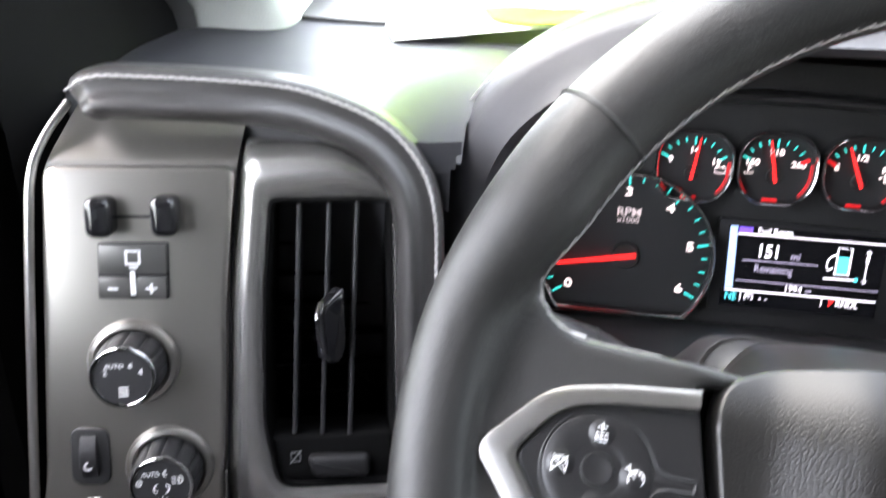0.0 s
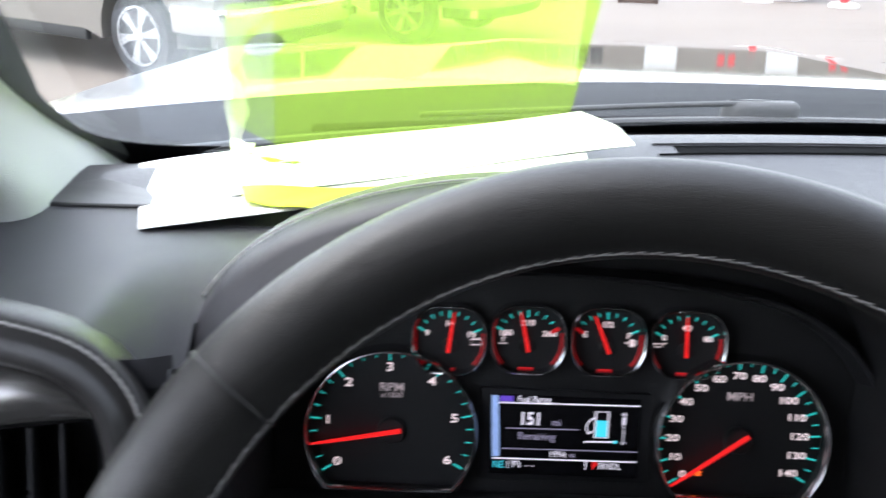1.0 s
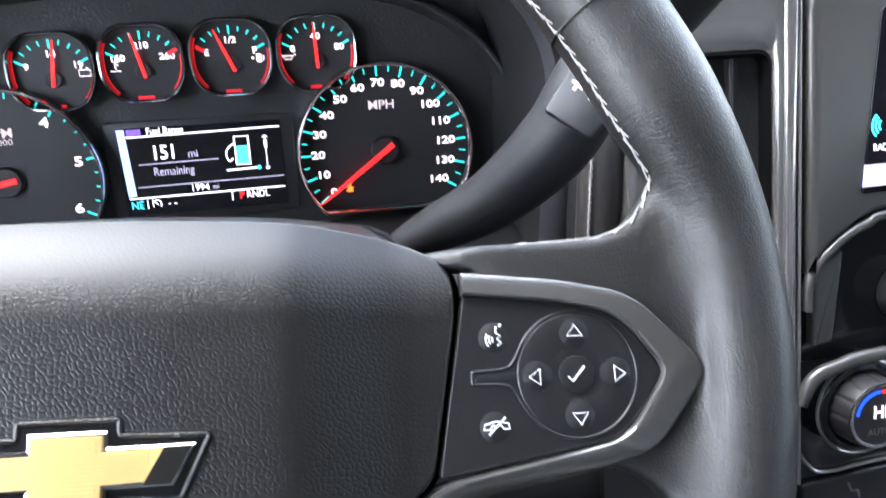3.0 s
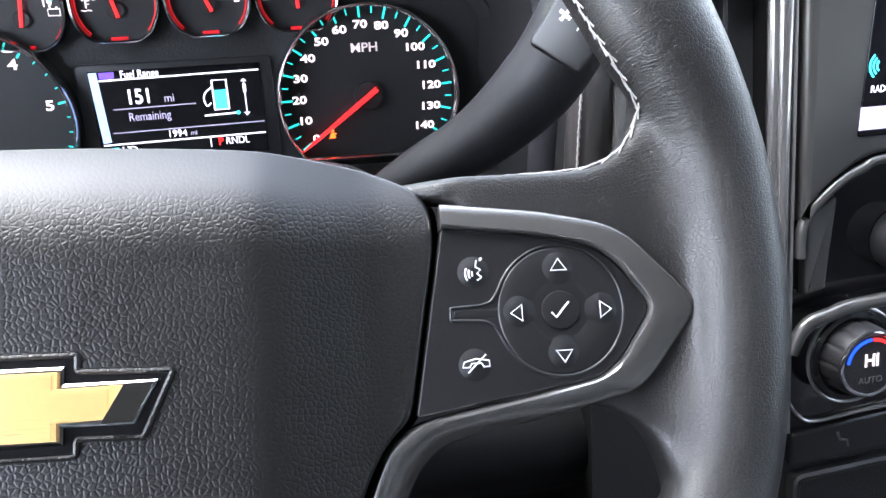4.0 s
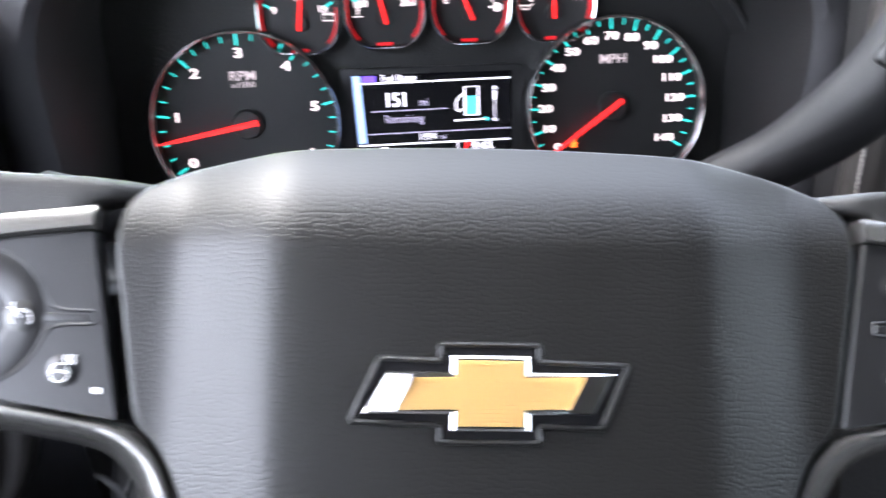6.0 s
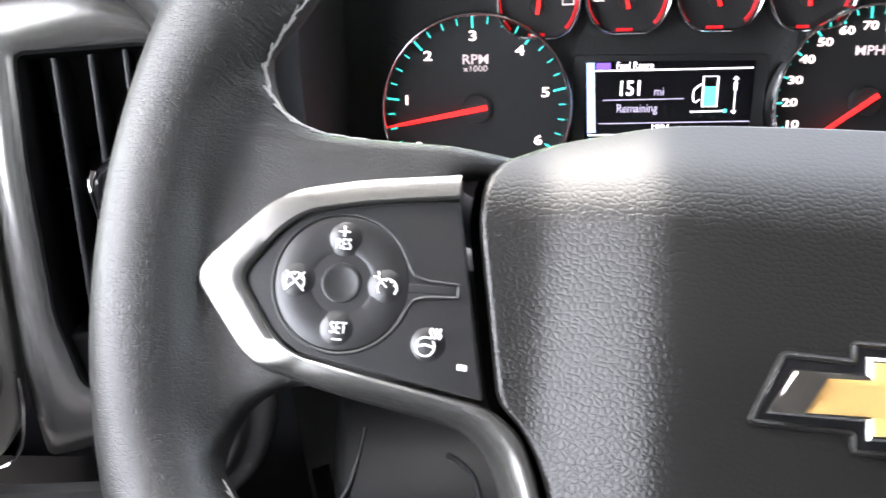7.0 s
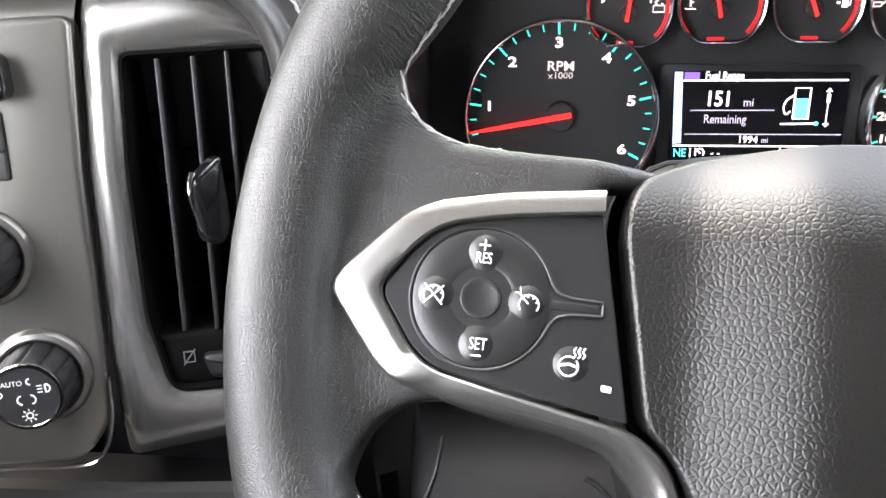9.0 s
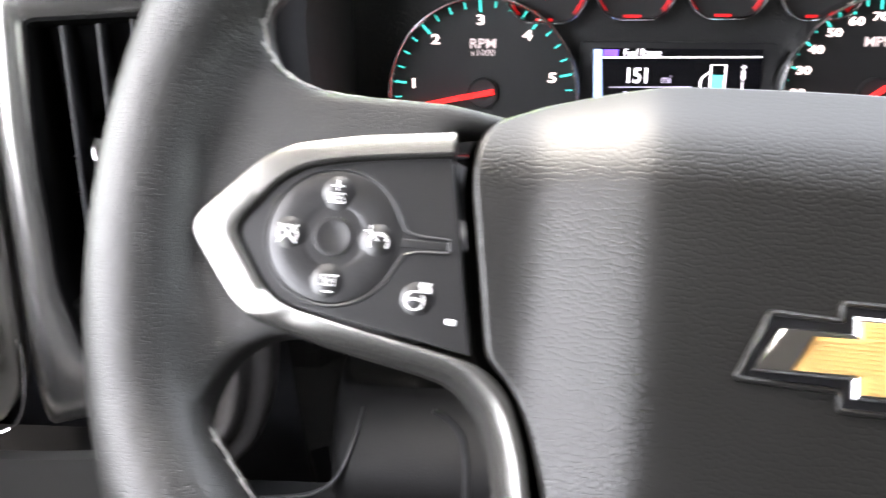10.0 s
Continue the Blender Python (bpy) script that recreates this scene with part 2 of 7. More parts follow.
def band(bm, outer, inner, z0, z1, bevel=0.0006, n=120, lip=0.0, drop=0.0):
    """A flat ring between two outlines; lip raises its inner edge."""
    o, i = resample(outer, n), resample(inner, n)
    c = sum((Vector(p) for p in i), Vector((0, 0))) / n
    ang = lambda p: math.atan2(p[1] - c.y, p[0] - c.x)
    s = min(range(n), key=lambda k: abs(ang(i[k]) - ang(o[0])))
    i = i[s:] + i[:s]
    rings = [[(*p, z0) for p in o], [(*p, z1 - bevel - drop) for p in o], [(*p, z1 - drop) for p in inset(o, bevel)], [(*p, z1) for p in inset(o, bevel + drop * 2.0)],
             [(*p, z1 + lip) for p in inset(i, -bevel * 0.6)], [(*p, z1 + lip - bevel * 0.6) for p in i], [(*p, z0) for p in i]]
    skin(bm, rings + [rings[0]], True)
    bmesh.ops.remove_doubles(bm, verts=bm.verts[:], dist=1e-7)


def sweep(bm, path, sect, closed=False, up=(0, 0, 1), cap=True):
    """A section (list of (side, up) points, or a function of 0..1) swept along a path."""
    pts = [Vector(p) for p in path]
    k = len(pts)
    rings = []
    for i in range(k):
        a, b = pts[i - 1] if (i or closed) else pts[0], pts[(i + 1) % k] if (i < k - 1 or closed) else pts[-1]
        t = (b - a).normalized()
        u = Vector(up) - t * t.dot(Vector(up))
        u = u.normalized() if u.length > 1e-6 else t.orthogonal().normalized()
        s = t.cross(u)
        sec = sect(i / max(1, k - 1)) if callable(sect) else sect
        rings.append([pts[i] + s * x + u * y for x, y in sec])
    if closed:
        skin(bm, rings + [rings[0]])
        bmesh.ops.remove_doubles(bm, verts=bm.verts[:], dist=1e-7)
    else:
        skin(bm, rings, True, cap, cap)


def oval(a, b, n=12):
    return [(a * math.cos(2 * math.pi * j / n), b * math.sin(2 * math.pi * j / n)) for j in range(n)]


def lathe(bm, prof, n=32, cx=0.0, cy=0.0, flutes=0, depth=0.0, span=None):
    """A turned body round the local z axis; flutes cut grooves between the rings named by span."""
    rings = []
    for q, (r, z) in enumerate(prof):
        ring = []
        for j in range(n):
            a = 2 * math.pi * j / n
            rr = r
            if flutes and span and span[0] <= q <= span[1]:
                rr -= depth * max(0.0, math.cos(a * flutes)) ** 6
            ring.append((cx + rr * math.cos(a), cy + rr * math.sin(a), z))
        rings.append(ring)
    skin(bm, rings, True, True, True)


def curve(pts, n=8):
    """A smooth run (Catmull-Rom) through a few points."""
    p = [Vector(q) for q in pts]
    p = [p[0] * 2 - p[1]] + p + [p[-1] * 2 - p[-2]]
    out = []
    for i in range(1, len(p) - 2):
        for j in range(n):
            t = j / n
            a, b, c, d = p[i - 1], p[i], p[i + 1], p[i + 2]
            out.append(0.5 * (2 * b + (c - a) * t + (2 * a - 5 * b + 4 * c - d) * t * t + (3 * b - a - 3 * c + d) * t ** 3))
    out.append(p[-2])
    return out


def stroke(bm, pts, w, z0, z1, closed=False):
    """A flat line of width w through 2D points, from z0 to z1 high."""
    path = [(*p[:2], (z0 + z1) / 2) for p in pts]
    h = (z1 - z0) / 2
    sweep(bm, path, [(-w / 2, -h), (w / 2, -h), (w / 2, h), (-w / 2, h)], closed)


def arc(cx, cy, r, a0, a1, n=14):
    return [(cx + r * math.cos(radians(a0 + (a1 - a0) * j / n)), cy + r * math.sin(radians(a0 + (a1 - a0) * j / n))) for j in range(n + 1)]


def text(name, s, size, parent, material, x, y, z, wide=1.0, align="CENTER", thick=0.0, turn=0.0):
    """Raised lettering in the built-in font as one mesh."""
    cu = bpy.data.curves.new(name, "FONT")
    cu.body, cu.size, cu.align_x, cu.align_y = s, size, align, "CENTER"
    cu.extrude, cu.offset, cu.resolution_u = 0.00006, thick, 3
    tmp = bpy.data.objects.new(name, cu)
    me = bpy.data.meshes.new_from_object(tmp)
    bpy.data.objects.remove(tmp)
    bpy.data.curves.remove(cu)
    me.transform(Matrix.Translation((x, y, z)) @ Matrix.Rotation(radians(turn), 4, "Z") @ Matrix.Diagonal((wide, 1, 1, 1)))
    me.materials.clear()
    me.materials.append(material)
    ob = new(name, me)
    ob.parent = parent
    return ob


def mirror(pts):
    return [(-p[0], *p[1:]) for p in pts][::-1]


# the vehicle stands nose-down by four degrees; CAR turns its own frame into the world's
CAR = pose(0, 0, 1.30, -4, 0, 0) @ pose(0, 0, -1.30)


def axes(o, x, y, z):
    m = Matrix((x, y, z)).transposed().to_4x4()
    m.translation = o
    return CAR @ m


WHEEL = axes((0, 0, 1.30), (0.9959, -0.0810, -0.0393), (0.0815, 0.6252, 0.7762), (-0.0383, -0.7762, 0.6293))
DIAL = CAR @ pose(0, 0.2835, 1.2654, 78)
PANEL = axes((-0.282, 0.147, 1.326), (0.9654, 0.2607, 0.0), (-0.0612, 0.2265, 0.9721), (0.2534, -0.9385, 0.2346))
STACK = CAR @ pose(0.32, 0.14, 1.22, 73.3)


# ---- steering wheel ----
RIM_R, RIM_A, RIM_B, RIM_H, RIM_Y = 0.1772, 0.0181, 0.0165, 0.002, 0.0105


def rim_lean(y):
    """The upper rim leans a little towards the driver."""
    return 0.034 * max(0.0, y - 0.02)


def spoke_rows(s):
    """Sections across a leather spoke: flat beside the hub, rising in a hollow curve to the crest of the rim."""
    inner = curve(mm([(159.5, -52), (158.5, -44), (155.5, -36), (150, -30), (140, -26), (112, -24), (106, -20), (106, 20), (106, 28), (104, 31), (84, 33), (82, 37.2), (112, 38.6), (138, 39.4), (147, 41.6), (153, 46), (157, 52), (159.5, 60), (161, 68)]), 4)
    rows = []
    for p in inner:
        y = p.y
        crest = math.sqrt(0.1840 ** 2 - (y - RIM_Y) ** 2)
        q = min(1.0, abs(y) / 0.030)
        reach = 0.0155 + 0.010 * q * q * (3 - 2 * q)
        row = []
        for x in lin(p.x, crest + 0.002, 26):
            t = min(1.0, max(0.0, crest - x) / reach)
            row.append((s * x, y, 0.0002 + rim_lean(y) - 0.5 * max(0.0, 0.101 - x) + 0.0112 * (0.5 + 0.5 * math.cos(math.pi * t))))
        rows.append(row + [(s * (crest + 0.002), y, -0.010), (s * p.x, y, -0.014)])
    return rows


def trim_inner(s):
    pts = mm([(101.8 - 1.6 * s, 23.2, 1.1), (127, 20.4, 6), (141.0, 17.4, 4), (147.5, 12.6, 4), (155.6, 1.6, 2), (155.4, -1.8, 2), (146.6, -14.2, 4), (140.5, -18.2, 4), (92.6 - 1.2 * s, -25.9, 1.2)])
    return fillet(pts if s > 0 else mirror(pts), 0.002, 4)


def chevron(bm, s):
    """Satin bow between two outlines; its lower arm rounds over and runs down beside the hub."""
    o = fillet(mm([(101.8 - 1.6 * s, 29.9, 0.1), (127.5, 27.3, 6), (145, 23.8, 5), (152.4, 19.8, 4), (167.4, 4.0, 2), (169.2, 0.6, 1.5), (168.6, -2.4, 2), (155, -19.0, 4), (149.2, -23.0, 4), (128, -28.2, 8), (107.5, -31.8, 5), (98.5, -34.0, 4), (91.5, -41.0, 4), (87.5, -50.5, 6), (82, -80, 10), (75, -112, 0.1)]), 0.002, 6)
    i = fillet(mm([(101.8 - 1.6 * s, 23.5, 0.1), (127, 20.7, 6), (141.2, 17.7, 4), (147.8, 12.8, 4), (155.3, 2.6, 1.5), (156.1, 0.4, 1), (155.5, -2.2, 1.5), (146.8, -14.4, 4), (140.6, -18.5, 4), (123, -21.9, 8), (104.5, -25.1, 5), (92.2, -27.4, 4), (83.8, -33.5, 4), (78.6, -45.5, 6), (71.5, -80, 10), (64, -112, 0.1)]), 0.002, 6)
    pairs = [(Vector(a), Vector(b), k) for k, (a, b) in enumerate(zip(o, i))]
    runs = []
    for (a, b, k), (c, d, _) in zip(pairs, pairs[1:]):
        n = max(1, int(max((c - a).length, (d - b).length) / 0.0015))
        runs += [(a.lerp(c, j / n), b.lerp(d, j / n), k + j / n) for j in range(n)]
    runs.append(pairs[-1])
    flat = ((0.0, -0.0060), (0.0, 0.0012), (0.015, 0.0019), (0.04, 0.0023), (0.12, 0.0026), (0.40, 0.0031), (0.70, 0.0035), (0.90, 0.0037), (0.95, 0.0034), (1.0, 0.0018), (1.0, -0.0060))
    arm = ((0.0, -0.0092), (0.0, -0.0065), (0.08, -0.0044), (0.18, -0.0028), (0.32, -0.0008), (0.50, 0.0009), (0.68, 0.0018), (0.84, 0.0022), (0.94, 0.0019), (1.0, 0.0007), (1.0, -0.0080))
    rows = []
    for (f, z0), (g, z1) in zip(flat, arm):
        row = []
        for a, b, k in runs:
            w = min(1.0, max(0.0, (k - 56) / 17))
            w = w * w * (3 - 2 * w)
            q = f + (g - f) * w
            sink = 0.10 * max(0.0, -0.034 - a.y)
            row.append((s * (a.x + (b.x - a.x) * q), a.y + (b.y - a.y) * q, z0 + (z1 - z0) * w - sink))
        rows.append(row)
    grid = [[bm.verts.new(q) for q in r] for r in rows]
    for a, b in zip(grid, grid[1:]):
        for j in range(len(a) - 1):
            bm.faces.new((a[j], a[j + 1], b[j + 1], b[j]))
    bm.faces.new([r[0] for r in grid])
    bm.faces.new([r[-1] for r in grid])


def stitches(bm, path, normal_of, size=0.0006, run=0.0060, lean=0.20):
    """Pairs of crossing thread strokes along a seam."""
    pts = [Vector(p) for p in path]
    d = 0.0
    nxt = 0.0
    for a, b in zip(pts, pts[1:]):
        seg = (b - a).length
        while nxt < d + seg:
            p = a.lerp(b, (nxt - d) / seg)
            t = (b - a).normalized()
            u = normal_of(p).normalized()
            s = t.cross(u).normalized()
            for sg in (1, -1):
                q = p + t * run * 0.25 * sg
                e0 = q - t * run * 0.55 + s * sg * run * lean + u * 0.0001
                e1 = q + t * run * 0.55 - s * sg * run * lean * 0.6 + u * 0.0004
                sweep(bm, [e0, e0.lerp(e1, 0.5) + u * size * 0.4, e1], oval(size * 0.55, size * 0.5, 5), up=u)
            nxt += run
        d += seg


def soft_key(parent, x, y, r, base=0.00178):
    """A low rounded bump that runs out softly into the panel, with a flat crown."""
    bm = bmesh.new()
    prof = [(r * q, base - 0.0003 + 0.00125 * (0.5 + 0.5 * math.cos(math.pi * q ** 1.3))) for q in (1.0, 0.9, 0.8, 0.7, 0.6, 0.5, 0.4, 0.3, 0.2, 0.1, 0.02)]
    lathe(bm, prof, 36, x, y)
    return part("key", bm, KEY, parent, smooth=180)


def steering_wheel():
    top = thing("steering_wheel", "black leather steering wheel with grey stitching and silver spoke trims", "steering wheel", WHEEL)
    # leather rim and spokes, one skin
    bm = bmesh.new()
    n = 180
    rings = []
    for j in range(n + 1):
        a = 2 * math.pi * j / n
        ca, sa = math.cos(a), math.sin(a)
        w = min(1.0, max(0.0, (0.50 - abs(math.asin(max(-1, min(1, sa + 0.06))))) / 0.30))
        w = w * w * (3 - 2 * w)
        ra, rc = RIM_A - 0.0044 * w, RIM_R + 0.0062 * w
        rings.append([((rc + ra * u) * ca, RIM_Y + (rc + ra * u) * sa, RIM_H - 0.002 * w + rim_lean(RIM_Y + rc * sa) + RIM_B * (1 - 0.30 * w) * v) for u, v in oval(1, 1, 28)])
    skin(bm, rings)
    bmesh.ops.remove_doubles(bm, verts=bm.verts[:], dist=1e-7)
    for s in (1, -1):
        skin(bm, spoke_rows(s), True, True, True)
        low = [(s * 0.060, -0.060, -0.012), (s * 0.056, -0.100, -0.010), (s * 0.050, -0.150, -0.004), (s * 0.048, -0.172, 0.0)]
        sweep(bm, curve(low, 6), oval(0.016, 0.009, 12))
    rim = part("rim", bm, LEATHER, top, "smooth black leather, slightly wrinkled at the spokes", 180)
    mod = rim.modifiers.new("merge", "REMESH")
    mod.mode, mod.voxel_size, mod.use_smooth_shade = "VOXEL", 0.0016, True
    mod = rim.modifiers.new("soften", "SMOOTH")
    mod.factor, mod.iterations = 0.5, 22
    # seams across the rim where two hides meet
    for a in (146, 34, 222, 318):
        bm = bmesh.new()
        ca, sa = math.cos(radians(a)), math.sin(radians(a))
        c = Vector((RIM_R * ca, RIM_Y + RIM_R * sa, RIM_H + rim_lean(RIM_Y + RIM_R * sa)))
        ring = [c + Vector((ca, sa, 0)) * (RIM_A - 0.0004) * math.cos(t) + Vector((0, 0, 1)) * (RIM_B - 0.0004) * math.sin(t) for t in (2 * math.pi * j / 40 for j in range(40))]
        sweep(bm, ring, oval(0.0011, 0.0006, 8), True, up=(-sa, ca, 0))
        part("leather_seam", bm, LEATHER, top)
    # grey thread along the inner edge of the rim, laid onto the leather
    skin_of = rim.evaluated_get(bpy.context.evaluated_depsgraph_get())
    foot = lambda p: skin_of.closest_point_on_mesh(Vector(p))[1]
    rise = lambda p: skin_of.closest_point_on_mesh(p)[2]
    ring_at = lambda a, r, h: (r * math.cos(radians(a)), RIM_Y + r * math.sin(radians(a)), h + rim_lean(RIM_Y + r * math.sin(radians(a))))
    bend = [(0.120, 0.0372, -0.0060), (0.136, 0.0385, -0.0040), (0.1445, 0.0420, -0.0010), (0.1505, 0.0475, 0.0015), (0.1535, 0.0545, 0.0035)]
    upper = bend + [ring_at(a, 0.1590, 0.0055) for a in range(21, 160, 3)] + mirror(bend)
    for pts, size, lean in ((upper, 0.00058, 0.17), ([ring_at(a, 0.1590, 0.0030) for a in range(202, 262, 3)], 0.0005, 0.15), ([ring_at(a, 0.1590, 0.0030) for a in range(279, 339, 3)], 0.0005, 0.15)):
        bm = bmesh.new()
        stitches(bm, [foot(p) for p in curve(pts, 3)], rise, size, 0.0058, lean)
        part("stitching", bm, THREAD, top, "light grey cross stitching")
    # silver chevrons, key panels and keys
    for s, side in ((-1, "cruise"), (1, "menu")):
        bm = bmesh.new()
        chevron(bm, s)
        part("spoke_trim", bm, CHEV, top, "satin silver chevron trim")
        bm = bmesh.new()
        prism(bm, inset(trim_inner(s), 0.0001), -0.004, 0.0016, 0.0005)
        panel = part("key_panel", bm, KEY, top, "black key panel of the " + side + " controls", 6)
        cx = s * 0.1313
        # round rocker, its groove and the little arm towards the hub
        bm = bmesh.new()
        half = [(-0.0180 * math.cos(q), 0.0180 * math.sin(q)) for q in (radians(24 + 156 * j / 40) for j in range(41))]
        half = [(-0.0300, 0.0), (-0.0300, 0.0015), (-0.0298, 0.0019), (-0.0293, 0.0021), (-0.0220, 0.0024), (-0.0190, 0.0032), (-0.0175, 0.0052)] + half[1:]
        hole = half + [(x, -y) for x, y in half[-2:0:-1]]
        keyhole = [(cx + s * x, y + 0.0002) for x, y in hole]
        area = sum(u[0] * v[1] - v[0] * u[1] for u, v in zip(keyhole, keyhole[1:] + keyhole[:1]))
        keyhole = resample(keyhole if area > 0 else keyhole[::-1], 170)
        skin(bm, [[(*p, 0.0012) for p in inset(keyhole, -0.0002)], [(*p, 0.00195) for p in inset(keyhole, 0.0001)], [(*p, 0.00205) for p in inset(keyhole, 0.0004)], [(*p, 0.0019) for p in inset(keyhole, 0.0008)], [(*p, 0.0012) for p in inset(keyhole, 0.0010)]])
        part("rocker_rim", bm, KEY, panel, smooth=70)
        bm = bmesh.new()
        arm = resample(fillet([(cx - s * 0.0120, 0.0014), (cx - s * 0.0288, 0.0012), (cx - s * 0.0288, -0.0008), (cx - s * 0.0120, -0.0010)], 0.0004, 3), 40)
        prism(bm, arm, 0.0010, 0.00172, 0.0002)
        part("rocker_arm", bm, KEY, panel)
        bm = bmesh.new()
        lathe(bm, [(0.0170, 0.0008), (0.0170, 0.0017), (0.0166, 0.0019), (0.0120, 0.0018), (0.0092, 0.0018), (0.0078, 0.0016), (0.0066, 0.0012), (0.0058, 0.0010), (0.0010, 0.0010)], 72, cx, 0.0002)
        part("rocker", bm, KEY, panel, "round black four-way rocker", 70)
        bm = bmesh.new()
        lathe(bm, [(0.0051, 0.0009), (0.0051, 0.0017), (0.0050, 0.0020), (0.0047, 0.0021), (0.0038, 0.0019 if s < 0 else 0.0022), (0.0024, 0.0017 if s < 0 else 0.0023), (0.0004, 0.0016 if s < 0 else 0.0023)], 56, cx, 0.0002)
        part("centre_key", bm, KEY, panel, smooth=50)
        for dx, dy in ((0, 0.0116), (0, -0.0116), (0.0116, 0), (-0.0116, 0)):
            soft_key(panel, cx + dx, dy + 0.0002, 0.0058)
    # white symbols, cruise side
    z = 0.00280
    c = -0.1313
    mark = lambda bm, label="": part("symbol", bm, PRINT, top, label)
    text("letters", "RES", 0.0040, top, PRINT, c - 0.0002, 0.0098, z, 0.66)
    text("letters", "SET", 0.0042, top, PRINT, c + 0.0006, -0.0112, z, 0.66)
    bm = bmesh.new()
    stroke(bm, [(c - 0.0016, 0.0131), (c + 0.0012, 0.0131)], 0.0004, z - 0.0001, z + 0.0001)
    stroke(bm, [(c - 0.0002, 0.0118), (c - 0.0002, 0.0145)], 0.0004, z - 0.00012, z + 0.00012)
    mark(bm)
    bm = bmesh.new()
    stroke(bm, [(c - 0.0008, -0.0139), (c + 0.0016, -0.0139)], 0.0004, z - 0.0001, z + 0.0001)
    mark(bm)
    for kx, cross in ((c - 0.0116, True), (c + 0.0118, False)):
        bm = bmesh.new()
        stroke(bm, arc(kx, -0.0004, 0.0024, -35, 215, 20), 0.00033, z - 0.0001, z + 0.0001)
        for a in (20, 60, 100, 140):
            stroke(bm, [(kx + 0.0017 * math.cos(radians(a)), -0.0004 + 0.0017 * math.sin(radians(a))), (kx + 0.0024 * math.cos(radians(a)), -0.0004 + 0.0024 * math.sin(radians(a)))], 0.0004, z - 0.00012, z + 0.00008)
        if cross:
            stroke(bm, [(kx - 0.0024, 0.0022), (kx + 0.0024, -0.0026)], 0.00036, z - 0.0001, z + 0.00014)
            stroke(bm, [(kx - 0.0024, -0.0026), (kx + 0.0024, 0.0022)], 0.00036, z - 0.0001, z + 0.00016)
        else:
            stroke(bm, [(kx - 0.0026, 0.0024), (kx - 0.0002, -0.0002)], 0.00036, z - 0.0001, z + 0.00014)
            stroke(bm, [(kx - 0.0024, 0.0038), (kx - 0.0022, 0.0022), (kx - 0.0036, 0.0024)], 0.00033, z - 0.0001, z + 0.00016)
        mark(bm)
    # heated rim key and its lamp
    hx, hy = -0.1082, -0.0133
    for kx, ky in ((hx, hy), (0.1083, 0.0112), (0.1073, -0.0132)):
        soft_key(top, kx, ky, 0.0058, 0.0016)
    bm = bmesh.new()
    stroke(bm, arc(hx - 0.0006, hy - 0.0006, 0.0023, 60, 400, 26), 0.00036, z - 0.0001, z + 0.0001)
    stroke(bm, [(hx - 0.0027, hy - 0.0006), (hx - 0.0006, hy - 0.0001), (hx + 0.0015, hy - 0.0006)], 0.0006, z - 0.0001, z + 0.00012)
    for k in range(3):
        q = hx + 0.0006 + 0.0011 * k
        stroke(bm, curve([(q - 0.0002, hy + 0.0014), (q + 0.0003, hy + 0.0022), (q - 0.0002, hy + 0.0030), (q + 0.0003, hy + 0.0040)], 4), 0.0004, z - 0.0001, z + 0.0001)
    mark(bm, "white heated wheel symbol")
    bm = bmesh.new()
    prism(bm, fillet(mm([(-100.7, -17.4), (-98.3, -17.6), (-98.3, -19.1), (-100.7, -18.9)]), 0.0002, 2), 0.001, 0.0019, 0.0002)
    part("indicator_lamp", bm, PRINT, top)
    # white symbols, menu side
    c = 0.1313
    tri = [(0, 0.0018), (-0.0022, -0.0013), (0.0022, -0.0013)]
    for a, dx, dy in ((0, 0, 0.0121), (180, 0, -0.0119), (90, -0.0120, -0.0002), (-90, 0.0120, -0.0002)):
        ca, sa = math.cos(radians(a)), math.sin(radians(a))
        bm = bmesh.new()
        stroke(bm, [(c + dx + x * ca - y * sa, dy + x * sa + y * ca) for x, y in tri], 0.00036, z - 0.0001, z + 0.0001, True)
        mark(bm)
    bm = bmesh.new()
    stroke(bm, [(c - 0.0026, -0.0004), (c - 0.0014, -0.0018), (c + 0.0022, 0.0022)], 0.0005, 0.0023, 0.0026)
    mark(bm, "white tick symbol")
    bm = bmesh.new()
    vx, vy = 0.1085, 0.0113
    stroke(bm, [(vx + 0.0006, vy + 0.0030), (vx + 0.0002, vy + 0.0012), (vx + 0.0016, vy + 0.0004), (vx + 0.0006, vy - 0.0006), (vx + 0.0018, vy - 0.0016), (vx + 0.0006, vy - 0.0024)], 0.00033, z - 0.0002, z + 0.0001)
    for k in range(3):
        stroke(bm, arc(vx + 0.0004, vy - 0.0006, 0.0012 + 0.0009 * k, 150, 215, 6), 0.0004, z - 0.0002, z + 0.0001)
    stroke(bm, arc(vx + 0.0017, vy + 0.0032, 0.0003, 0, 300, 6), 0.00033, z - 0.0002, z + 0.0001)
    mark(bm, "white voice symbol")
    bm = bmesh.new()
    px, py = 0.1075, -0.0132
    stroke(bm, [(px - 0.0036, py - 0.0006), (px - 0.0032, py + 0.0008), (px, py + 0.0016), (px + 0.0034, py + 0.0010), (px + 0.0036, py - 0.0005), (px + 0.0020, py - 0.0006), (px + 0.0014, py + 0.0004), (px - 0.0012, py + 0.0004), (px - 0.0018, py - 0.0006)], 0.00033, z - 0.0002, z + 0.0001, True)
    stroke(bm, [(px - 0.0022, py - 0.0020), (px + 0.0026, py + 0.0026)], 0.00033, z - 0.0002, z + 0.00014)
    mark(bm, "white telephone symbol")
